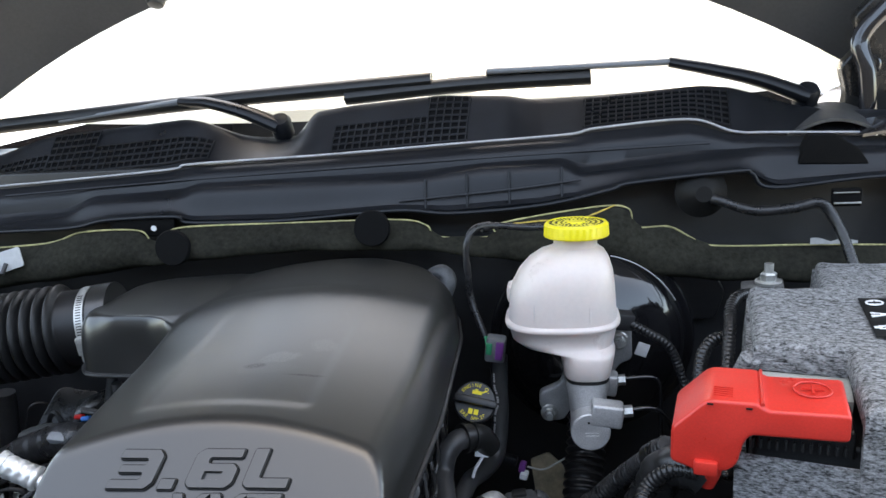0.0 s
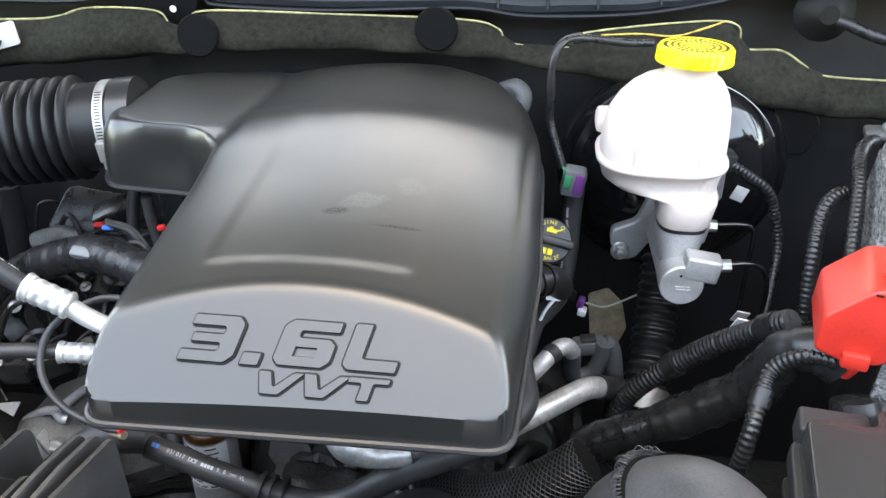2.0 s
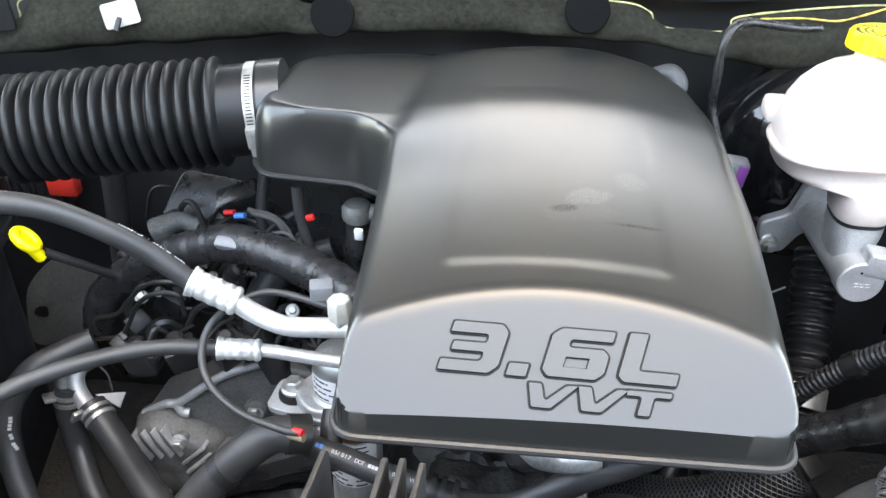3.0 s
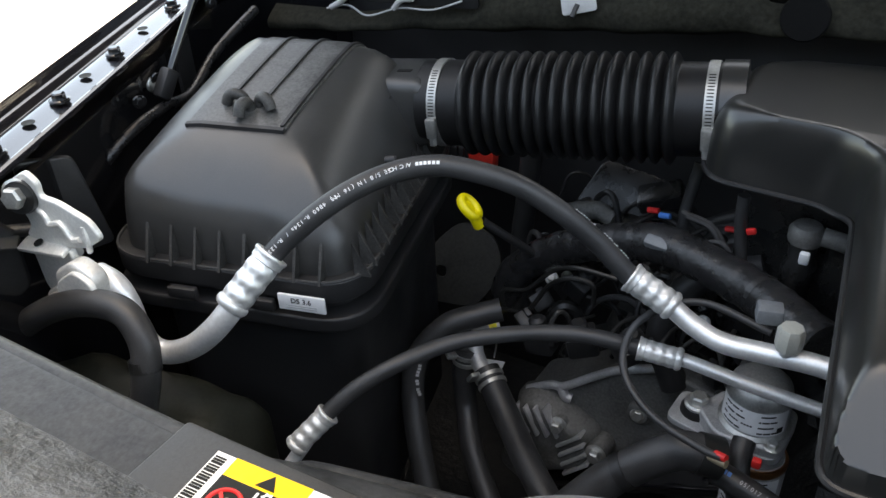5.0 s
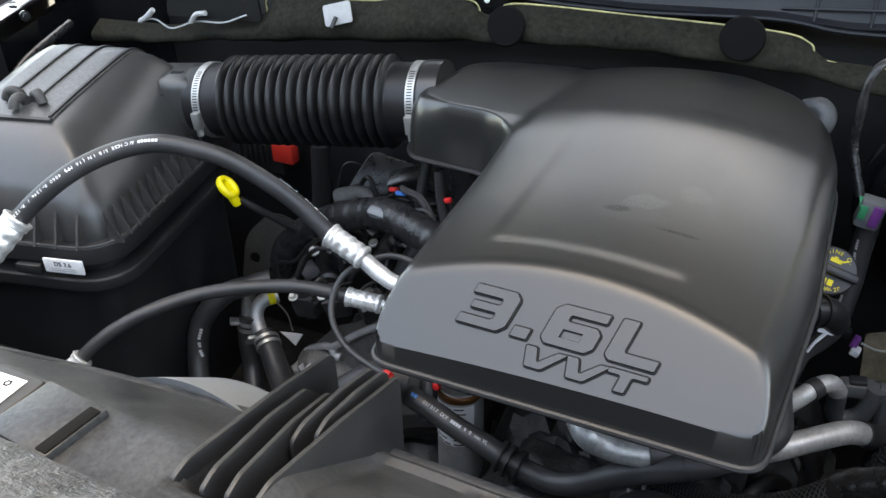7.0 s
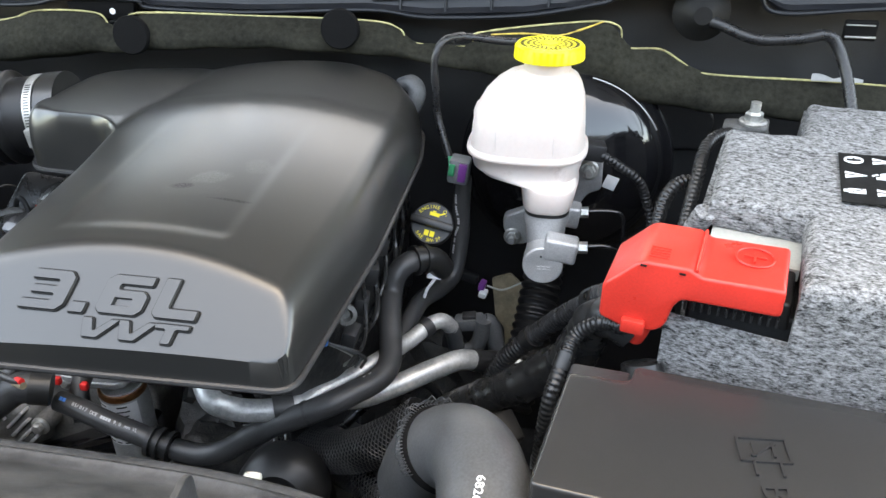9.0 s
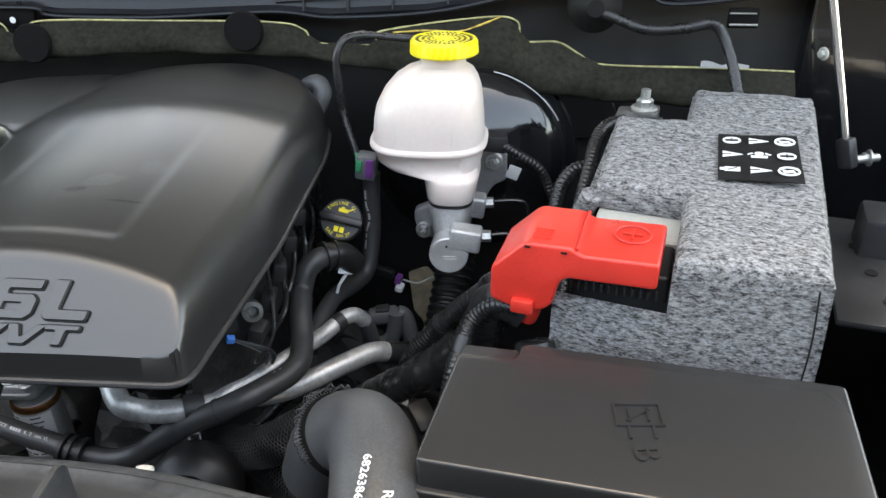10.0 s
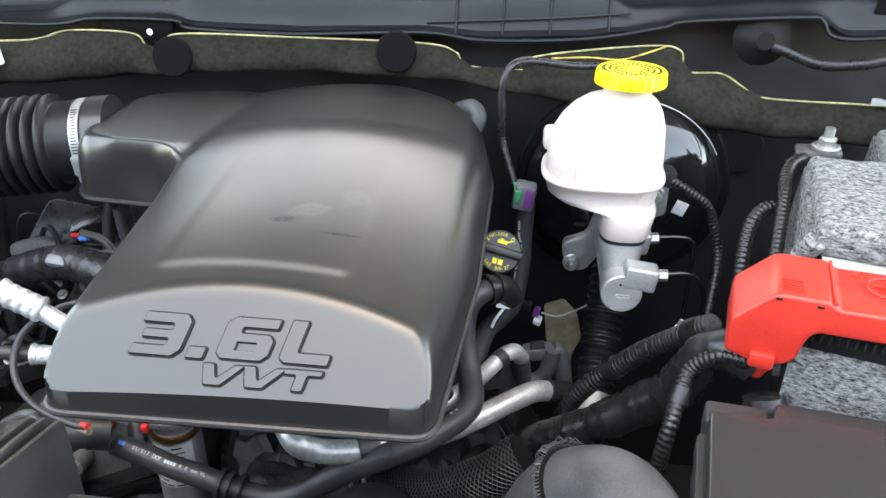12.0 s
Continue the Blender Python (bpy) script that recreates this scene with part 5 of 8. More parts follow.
for rad, count, size in ((0.0275, 40, 0.0042), (0.0215, 30, 0.0038), (0.0160, 22, 0.0034), (0.0105, 8, 0.0042)):
    for k in range(count):
        if (k * 7 + int(rad * 1e4)) % 9 == 0:
            continue
        a = 2 * math.pi * k / count
        words.append(moved(cbox((0, 0, 0), (size * 0.55, size * 0.72, 0.0003)), Matrix.Translation((rad * math.cos(a), rad * math.sin(a), 1.1764)) @ Matrix.Rotation(a + math.pi / 2, 4, "Z")))
part("warning_ring", join(*words), BLACKPRINT, cap, "rings of small dark marks")
part("rear_spout", moved(cbox((0, 0, 0), (0.03, 0.03, 0.022), 0.006), pose(-0.040, 0.905, 1.085)), MILK, brake)

# ---- master cylinder ----
master = thing("brake_master_cylinder", "grey cast aluminium brake master cylinder", "master cylinder")
MA, MB = Vector((0.034, 0.785, 0.968)), Vector((0.032, 0.935, 0.958))
barrel = part("barrel", lathe([(0.0195, 0), (0.0208, 0.0012), (0.0208, 0.020), (0.0200, 0.022), (0.0195, 0.05), (0.0195, 0.15)], 40), CAST, master, m=aim(MA, MB), sharp=30)
part("end_dot", lathe([(0.0013, 0), (0.0013, 0.0006)], 12), BLACKPRINT, barrel, "small dark dot", m=pose(0.002, 0.011, -0.0006))
for k, x in enumerate((-0.006, -0.001, 0.004)):
    part("stamp", cbox((x, -0.001, -0.0004), (0.0036, 0.0014, 0.0005)), GREYPRINT, barrel, "stamped mark")
    part("stamp", cbox((x - 0.001, -0.004, -0.0004), (0.0036, 0.0014, 0.0005)), GREYPRINT, barrel, "stamped mark")
part("saddle", loft([tank_ring(0.033, 0.838, 0.020, 0.028, 0.975), tank_ring(0.033, 0.838, 0.021, 0.029, 0.992), tank_ring(0.033, 0.838, 0.0235, 0.0275, 1.000), tank_ring(0.033, 0.838, 0.0235, 0.0275, 1.011)]), CAST, master)
part("seal_ring", loft([tank_ring(0.033, 0.838, 0.0238, 0.0278, 1.010), tank_ring(0.033, 0.838, 0.0238, 0.0278, 1.0145)]), RUBBER, master)
for y, z, x1 in ((0.872, 0.989, 0.066), (0.796, 0.989, 0.067)):
    b = part("port_boss", moved(cbox((0, 0, 0), (0.034, 0.022, 0.025), 0.0035, 3), pose(0.051, y, z - 0.004, 0, 8, 0)), CAST, master)
    part("tube_nut", tube([(x1, y, z - 0.002), (x1 + 0.011, y, z - 0.001)], 0.0062, 6, smooth=False), STEEL, b, "bright hex tube nut")
part("brake_pipe", tube([(0.076, 0.872, 0.989), (0.1, 0.872, 0.991), (0.112, 0.872, 0.988), (0.116, 0.872, 0.975), (0.117, 0.872, 0.938), (0.118, 0.87, 0.85)], 0.0024, 10), GLOSSBLACK, master, "thin black brake pipe")
part("brake_pipe", tube([(0.077, 0.796, 0.989), (0.096, 0.796, 0.991), (0.111, 0.80, 0.981), (0.125, 0.82, 0.941), (0.13, 0.84, 0.867)], 0.0024, 10), GLOSSBLACK, master, "thin black brake pipe")
flange = part("flange", moved(prism(rounded([(-0.054, -0.022), (-0.054, -0.040), (-0.038, -0.061), (-0.024, -0.058), (-0.010, -0.034), (0.022, -0.024), (0.036, 0.004), (0.043, 0.016), (0.058, 0.022), (0.057, 0.070), (0.030, 0.078), (0.020, 0.040), (-0.016, 0.030), (-0.028, -0.010)], 0.006), 0, 0.012, 0.003), pose(0.032, 0.935, 0.968, 90)), CAST, master, "mounting flange with two ears")
bolt("nut", (-0.010, 0.920, 0.921), (-0.010, 0.5, 1.0), 0.0068, flange)
bolt("nut", (0.074, 0.920, 1.016), (0.074, 0.5, 1.1), 0.0072, flange)
part("stud", tube([(-0.010, 0.921, 0.921), (-0.010, 0.905, 0.923)], 0.0038, 10, smooth=False), STEEL, flange)
part("stud", tube([(0.074, 0.921, 1.016), (0.074, 0.905, 1.018)], 0.0038, 10, smooth=False), STEEL, flange)

# ---- brake booster ----
booster = thing("brake_booster", "gloss black round brake booster with a white rim label", "brake booster")
BM = aim((0.045, 0.988, 0.985), (0.045, 1.2, 0.985))
part("front_shell", lathe([(0.030, -0.050), (0.050, -0.049), (0.062, -0.044), (0.092, -0.030), (0.110, -0.014), (0.118, 0.004), (0.119, 0.010)], 72), GLOSSBLACK, booster, m=BM, sharp=50)
part("rim", lathe([(0.119, 0.008), (0.1275, 0.010), (0.130, 0.014), (0.130, 0.020), (0.127, 0.026), (0.118, 0.028)], 72), GLOSSBLACK, booster, m=BM, sharp=40)
part("rear_shell", lathe([(0.118, 0.026), (0.112, 0.06), (0.09, 0.085), (0.04, 0.10)], 56), GLOSSBLACK, booster, m=BM)
lab = []
for k in range(13):
    a0, a1 = radians(28 + 50 * k / 13), radians(28 + 50 * (k + 1) / 13)
    za, zb = 0.0008, 0.0025
    lab.append(([(0.1172 * math.cos(a0), 0.1172 * math.sin(a0), za), (0.1172 * math.cos(a1), 0.1172 * math.sin(a1), za), (0.1180 * math.cos(a1), 0.1180 * math.sin(a1), zb), (0.1180 * math.cos(a0), 0.1180 * math.sin(a0), zb)], [(0, 1, 2, 3)]))
part("rim_label", join(*lab), GREYPRINT, booster, "curved white label strip", m=Matrix.Translation((0.045, 0.988, 0.985)) @ pose(0, 0, 0, 90) @ Matrix.Scale(-1, 4, (0, 0, 1)))

# booster sensor harness
bh = thing("booster_wiring", "corrugated black wiring loom with a plug", "wiring")
part("plug", moved(cbox((0, 0, 0), (0.030, 0.022, 0.020), 0.003), pose(0.074, 0.905, 1.048, 0, 10, 10)), PLASTIC, bh)
part("plug_tab", cbox((0.066, 0.896, 1.058), (0.004, 0.004, 0.003), 0.001), RED, bh, "red locking tab")
part("loom", loom([(0.085, 0.90, 1.045), (0.104, 0.90, 1.034), (0.127, 0.90, 1.018), (0.139, 0.90, 0.994), (0.148, 0.89, 0.959), (0.142, 0.86, 0.92), (0.13, 0.82, 0.88)], 0.0056, 0.0048), TAPE, bh)
part("tape_flag", moved(cbox((0, 0, 0), (0.014, 0.002, 0.016), 0.0006), pose(0.098, 0.892, 1.016, 0, 20, 0)), GREYPRINT, bh, "grey tape flag")

# wiring from the cowl to a grey and purple connector
cw = thing("connector_wiring", "thin taped wire with a grey, green and purple connector", "wiring")
part("wire", tube([(0.0, 0.97, 1.145), (-0.029, 0.96, 1.147), (-0.072, 0.95, 1.153), (-0.093, 0.93, 1.154), (-0.102, 0.92, 1.135), (-0.101, 0.92, 1.10), (-0.099, 0.92, 1.070), (-0.083, 0.90, 1.030)], 0.0042, 12, 10, radius=lambda s, k: 1 + 0.12 * noise.noise((s * 70, 9, 0))), TAPE, cw)
conn = part("connector", moved(cbox((0, 0, 0), (0.024, 0.022, 0.030), 0.004), pose(-0.071, 0.897, 1.017, 0, 8, 0)), GREYPLASTIC, cw)
part("insert", moved(cbox((0, 0, 0), (0.009, 0.004, 0.022), 0.001), pose(-0.066, 0.8855, 1.018, 0, 8, 0)), PURPLE, conn, "purple insert")
part("insert", moved(cbox((0, 0, 0), (0.007, 0.004, 0.014), 0.001), pose(-0.078, 0.8855, 1.021, 0, 8, 0)), GREENPLASTIC, conn, "green insert")
for k in range(3):
    part("lead", tube([(-0.083 + 0.002 * k, 0.897, 1.032), (-0.080 + 0.002 * k, 0.886, 1.024), (-0.077, 0.884, 1.018)], 0.0011, 6), GREENPLASTIC, conn, "thin green lead")
part("cable_tie", tube([(-0.075, 0.952, 1.1525), (-0.085, 0.942, 1.1535)], 0.0056, 10, smooth=False), PLASTIC, cw)

# ---- oil filler cap ----
OC = aim((-0.0935, 0.846, 0.972), (-0.060, 0.56, 1.20)) @ Matrix.Diagonal((0.92, 0.92, 0.92, 1))
oil = thing("oil_filler_cap", "black oil filler cap with yellow print", "oil cap")
disc = part("disc", lathe([(0.018, -0.02), (0.0255, -0.012), (0.0262, -0.004), (0.0262, 0.004), (0.0245, 0.006), (0.002, 0.006)], 40), PLASTIC, oil, m=OC, sharp=30)
OU = basis(OC.translation, (1, 0, -0.25), (0.1, 0.6, 0.7))
OF = Matrix.Translation(OC.translation) @ basis((0, 0, 0), OU.col[0].to_3d(), (OC.col[2].to_3d()).cross(OU.col[0].to_3d())) @ Matrix.Diagonal((0.92, 0.92, 0.92, 1))
part("grip", moved(cbox((0, 0, 0.010), (0.054, 0.010, 0.010), 0.003), Matrix.Identity(4)), PLASTIC, oil, m=OF)


def arc_text(text, size, radius, mid, inner=False):
    geos = []
    w = size * 0.68 / radius
    for k, ch in enumerate(text):
        if ch == " ":
            continue
        q = (k - (len(text) - 1) / 2) * w
        a = mid - q if not inner else mid + q
        rot = a - math.pi / 2 if not inner else a + math.pi / 2
        geos.append(moved(lettering(ch, size, 0.0003, "CENTER"), Matrix.Translation((radius * math.cos(a), radius * math.sin(a), 0.0066)) @ Matrix.Rotation(rot, 4, "Z")))
    return join(*geos)


part("print", arc_text("ENGINE OIL", 0.0062, 0.0185, math.pi / 2), YELLOWPRINT, oil, "yellow words", m=OF)
part("print", arc_text("SAE 5W-20", 0.0062, 0.0225, -math.pi / 2, True), YELLOWPRINT, oil, "yellow words", m=OF)
part("oil_can_sign", join(cbox((0, 0.0115, 0.0066), (0.012, 0.0045, 0.0004)), moved(cbox((0, 0, 0), (0.009, 0.0018, 0.0004)), pose(0.008, 0.0135, 0.0066, 0, 0, 30)), cbox((-0.001, 0.0148, 0.0066), (0.004, 0.0016, 0.0004))), YELLOWPRINT, oil, "yellow oil can sign", m=OF)
part("book_sign", join(cbox((-0.0035, -0.0125, 0.0066), (0.0055, 0.0068, 0.0004)), cbox((0.0035, -0.0125, 0.0066), (0.0055, 0.0068, 0.0004))), YELLOWPRINT, oil, "yellow book sign", m=OF)

# ---- battery in its jacket ----
BAT = pose(0.330, 0.566, 0, 0, 0, -12.4)
battery = thing("battery", "black car battery inside a grey felt jacket", "battery", m=BAT)
part("case", prism(rounded([(-0.182, 0.004), (-0.006, 0.004), (-0.006, 0.246), (-0.182, 0.246)], 0.006), 0.86, 1.062, 0.004), PLASTIC, battery)
part("case_top", prism(rounded([(-0.180, -0.002), (-0.108, -0.002), (-0.108, 0.052), (-0.180, 0.052)], 0.004), 1.055, 1.078, 0.003), PLASTIC, battery, "black ribbed case top")
for k in range(12):
    part("case_rib", cbox((-0.182 + 0.006 * k, -0.006, 1.063), (0.0022, 0.004, 0.008), 0.0006), PLASTIC, battery)
jacket = thing("battery_jacket", "grey felt heat jacket wrapped round the battery", "battery jacket", m=BAT)


def felt_height(x, y, d):
    t = min(1.0, d / 0.010)
    return 1.098 + 0.010 * math.sqrt(1 - (1 - t) ** 2) + 0.0016 * noise.noise((x * 60, y * 60, 0)) + 0.002 * noise.noise((x * 17, y * 17, 4))


TOPFELT = rounded([(-0.1065, -0.021), (0.002, -0.012), (0.006, 0.352), (-0.115, 0.348), (-0.117, 0.252), (-0.186, 0.246), (-0.182, 0.090), (-0.107, 0.086)], 0.006, 4)
part("top", dome(TOPFELT, felt_height, 0.006, (0.001, 0.0025, 0.005, 0.008), rim=lambda x, y: 1.088), FELT, jacket, sharp=70)


def felt_wall(a, b, z0, z1, name="side", bulge=0.003):
    a, b = Vector(a), Vector(b)
    d = (b - a).normalized()
    n = Vector((d.y, -d.x))
    def outer(u, v):
        p = a.lerp(b, u) + n * (bulge * math.sin(math.pi * v) + 0.0012 * noise.noise((u * 9, v * 9, 2)))
        return (p.x, p.y, z0 + (z1 - z0) * v)
    g = grid_panel(outer, 20, 10)
    back = grid_panel(lambda u, v: tuple(Vector(outer(u, v)) - Vector((n.x, n.y, 0)) * 0.006), 20, 10)
    w = 11
    rim = list(range(w)) + [i * w + 10 for i in range(1, 21)] + [20 * w + j for j in range(9, -1, -1)] + [i * w for i in range(19, 0, -1)]
    k = len(g[0])
    v = g[0] + back[0]
    f = g[1] + [tuple(i + k for i in q) for q in back[1]] + [(p, q, q + k, p + k) for p, q in zip(rim, rim[1:] + rim[:1])]
    return part(name, (v, f), FELTSIDE, jacket, "fibrous felt side")


felt_wall((-0.1065, -0.020), (0.002, -0.012), 0.87, 1.100)
felt_wall((-0.195, -0.014), (-0.1065, -0.020), 0.87, 1.054)
felt_wall((-0.182, 0.0885), (-0.107, 0.0845), 1.083, 1.101, "notch_edge", 0.001)
felt_wall((0.004, -0.010), (0.008, 0.350), 0.87, 1.096)
felt_wall((-0.187, 0.246), (-0.188, 0.092), 0.95, 1.094)
felt_wall((-0.117, 0.348), (-0.117, 0.252), 0.95, 1.096)
felt_wall((0.006, 0.350), (-0.116, 0.350), 0.90, 1.096)
part("frayed_corner", wrapped([(-0.184, 0.088, 1.094), (-0.194, 0.096, 1.062), (-0.200, 0.105, 1.02)], 0.009, 0.01), FELTSIDE, jacket, "frayed felt corner")
part("seam", tube([(-0.006, -0.014, 1.094), (-0.003, -0.0165, 1.04), (-0.006, -0.0165, 0.96)], 0.0007, 6), BLACKPRINT, jacket, "dark stitched seam")
strap = thing("hold_down_strap", "pale grey plastic strap across the battery", "strap", m=BAT)
part("band", moved(grid_panel(lambda u, v: (-0.176 + 0.070 * u, 0.046 + 0.050 * v, 1.080 + 0.004 * math.sin(math.pi * v)), 8, 4, 0.01), Matrix.Identity(4)), PALEPLASTIC, strap)

# sticker with nine signs
sticker = thing("warning_sticker", "black sticker with nine white warning signs", "sticker", m=BAT @ pose(-0.0505, 0.166, 1.1128, 0, -3.5, 2) @ Matrix.Diagonal((0.93, 0.83, 1, 1)))
sheet = part("sheet", grid_panel(lambda u, v: (-0.037 + 0.074 * u, -0.060 + 0.120 * v, 0.0008 * math.sin(5 * u) * math.sin(4 * v)), 14, 14, 0.0008), BLACKPRINT, sticker)


def round_sign(x, y, r=0.0078, bar=True):
    g = [moved(lathe([(r, 0), (r, 0.0005)], 28), Matrix.Translation((x, y, 0.0012)) @ Matrix.Diagonal((1.1, 1.15, 1, 1)))]
    return join(*g)


signs = []
for row, y in enumerate((0.038, 0.0, -0.038)):
    for col, x in enumerate((-0.0245, 0.0, 0.0245)):
        kind = ("round", "tri", "ring", "tri", "figure", "round", "box", "tri", "ring")[row * 3 + col]
        if kind == "round":
            part("sign", round_sign(x, y), WHITE, sheet)
            part("sign_mark", moved(cbox((0, 0, 0), (0.012, 0.0045, 0.0004), 0.0), pose(x, y - 0.001, 0.0019)), BLACKPRINT, sheet)
            part("sign_mark", moved(cbox((0, 0, 0), (0.0012, 0.009, 0.0004), 0.0), pose(x, y, 0.0021)), BLACKPRINT, sheet)
        elif kind == "ring":
            ring = [(x + 0.0088 * math.cos(a * math.pi / 16), y + 0.0092 * math.sin(a * math.pi / 16), 0.0016) for a in range(33)]
            part("sign", tube(ring, 0.0010, 6, smooth=False, caps=False), WHITE, sheet)
            part("sign_mark", join(moved(cbox((0, 0, 0), (0.017, 0.0013, 0.0006)), pose(x, y, 0.0014, 0, 0, -32)), moved(cbox((0, 0, 0), (0.010, 0.005, 0.0005)), pose(x, y, 0.0013, 0, 0, 20))), WHITE, sheet)
        elif kind == "tri":
            part("sign", glyph([(x - 0.0085, y - 0.0075), (x + 0.0100, y + 0.0005), (x - 0.0085, y + 0.0078)], [], 0.0006, 0.0001), WHITE, sheet, m=Matrix.Translation((0, 0, 0.0010)))
            part("sign_mark", cbox((x - 0.005, y, 0.0018), (0.009, 0.0016, 0.0004)), BLACKPRINT, sheet)
        elif kind == "box":
            part("sign", join(cbox((x, y, 0.0014), (0.014, 0.0095, 0.0006)), cbox((x - 0.009, y, 0.0014), (0.004, 0.005, 0.0006))), WHITE, sheet)
            part("sign_mark", moved(cbox((0, 0, 0), (0.010, 0.0012, 0.0004)), pose(x, y, 0.0019, 0, 0, 35)), BLACKPRINT, sheet)
        else:
            part("sign", join(moved(lathe([(0.0042, 0), (0.0042, 0.0006)], 18), Matrix.Translation((x, y + 0.004, 0.0011))), cbox((x, y - 0.004, 0.0014), (0.015, 0.005, 0.0006)), moved(cbox((0, 0, 0), (0.006, 0.002, 0.0006)), pose(x - 0.008, y + 0.003, 0.0014, 0, 0, 40)), moved(cbox((0, 0, 0), (0.006, 0.002, 0.0006)), pose(x + 0.008, y + 0.003, 0.0014, 0, 0, -40))), WHITE, sheet)

# ---- red terminal cover ----
redcap = thing("terminal_cover", "red plastic positive terminal cover with a plus sign", "terminal cover", m=BAT)
SIDE = [(-0.243, 1.050), (-0.221, 1.043), (-0.200, 1.046), (-0.193, 1.053), (-0.189, 1.072), (-0.184, 1.079), (-0.116, 1.081), (-0.116, 1.1035), (-0.172, 1.1015), (-0.1765, 1.1035), (-0.181, 1.1065), (-0.214, 1.1060), (-0.219, 1.1035), (-0.2425, 1.0795)]
part("shell", prism(rounded([(x, z) for x, z in SIDE], 0.004, 3), 0, 0.064, 0.003, 0.003), RED, redcap, m=Matrix.Translation((0, 0.037, 0)) @ pose(0, 0, 0, 90), sharp=35)
ringp = [(-0.140 + 0.0135 * math.cos(a * math.pi / 18), 0.012 + 0.0135 * math.sin(a * math.pi / 18), 1.1040) for a in range(37)]
part("plus_ring", tube(ringp, 0.0009, 6, smooth=False, caps=False), RED, redcap, "raised ring")
part("plus", join(cbox((-0.140, 0.012, 1.1042), (0.0165, 0.0016, 0.0014)), cbox((-0.140, 0.012, 1.1042), (0.0016, 0.0165, 0.0016))), RED, redcap, "raised plus sign")
for k in range(5):
    part("grip_line", cbox((-0.205, -0.018 + 0.0035 * k, 1.1068), (0.014, 0.0010, 0.0008)), RED, redcap)
part("hinge_ridge", tube([(-0.1765, -0.026, 1.1055), (-0.1775, 0.036, 1.1055)], 0.0014, 8, smooth=False), RED, redcap)
part("latch", cbox((-0.216, -0.029, 1.049), (0.018, 0.007, 0.012), 0.002), RED, redcap)
for x, z in ((-0.186, 1.104), (-0.214, 1.105)):
    part("slot", cbox((x, -0.0272, z - 0.002), (0.0045, 0.002, 0.0011)), BLACKPRINT, redcap, "dark slot")
cable = thing("battery_cable", "red battery cable running down from the terminal", "cable")
part("sleeve", tube([(0.118, 0.604, 1.062), (0.120, 0.602, 1.045), (0.121, 0.603, 1.036), (0.118, 0.608, 1.022)], 0.0080, 14), RED, cable)
part("sleeve", tube([(0.106, 0.606, 1.058), (0.108, 0.605, 1.042), (0.106, 0.61, 1.028)], 0.006, 12), RED, cable)

# tie-down bolt behind the battery
tie = thing("ground_bolt", "pale zinc bolt on a rusty bracket beside the battery", "bolt")
part("bracket", moved(cbox((0, 0, 0), (0.045, 0.028, 0.008), 0.003), pose(0.230, 0.905, 1.086, 0, -8, -12)), DIRTYCAST, tie)
bolt("head", (0.236, 0.903, 1.093), (0.236, 0.903, 2), 0.0092, tie, "pale zinc bolt head")
part("stud", tube([(0.236, 0.903, 1.10), (0.236, 0.903, 1.113)], 0.0052, 12, smooth=False), STEEL, tie)
loomr = thing("battery_loom", "black taped loom along the battery jacket", "wiring")
part("loom", loom([(0.150, 0.68, 0.98), (0.160, 0.74, 1.03), (0.174, 0.80, 1.070), (0.183, 0.84, 1.083), (0.196, 0.87, 1.086), (0.222, 0.905, 1.078), (0.26, 0.95, 1.06)], 0.0066, 0.005), CLUTTER, loomr)
part("loom", loom([(0.172, 0.82, 1.06), (0.158, 0.812, 1.058), (0.146, 0.795, 1.045), (0.140, 0.77, 1.01), (0.14, 0.75, 0.95)], 0.0072, 0.005), CLUTTER, loomr)

# ---- fuse box ----
FUSE = pose(0.190, 0.467, 0, 0, 0, -6)
fuse = thing("fuse_box", "black plastic fuse box with a moulded lid", "fuse box", m=FUSE)
LIDF = rounded([(-0.135, -0.064), (0.140, -0.072), (0.142, 0.060), (-0.083, 0.066), (-0.085, 0.048), (-0.128, 0.047)], 0.006, 4)
lid = part("lid", dome(LIDF, lambda x, y, d: 1.0426 + 0.0029 * math.sqrt(max(0.0, 1 - (1 - min(1.0, d / 0.0026)) ** 2)), 0.010, (0.0004, 0.001, 0.0018, 0.0028), rim=lambda x, y: 1.022), LIDPLASTIC, fuse, sharp=60)
part("lid_tab", prism(rounded([(-0.130, 0.046), (-0.086, 0.048), (-0.084, 0.070), (-0.128, 0.070)], 0.004), 1.018, 1.036, 0.003), PLASTIC, lid)
part("lid_flange", prism(inset(LIDF, -0.005), 1.010, 1.0225, 0.002), PLASTIC, fuse)
part("body", prism(inset(LIDF, 0.004), 0.86, 1.010), PLASTIC, fuse)
part("band", prism(inset(LIDF, -0.003), 0.985, 0.990, 0.001), PLASTIC, fuse)
part("latch", moved(cbox((0, 0, 0), (0.026, 0.010, 0.034), 0.003), pose(-0.055, -0.072, 1.005)), PLASTIC, fuse)
part("latch_slot", moved(cbox((0, 0, 0), (0.018, 0.002, 0.006), 0.0005), pose(-0.055, -0.0775, 1.010)), BLACKPRINT, fuse, "dark latch opening")
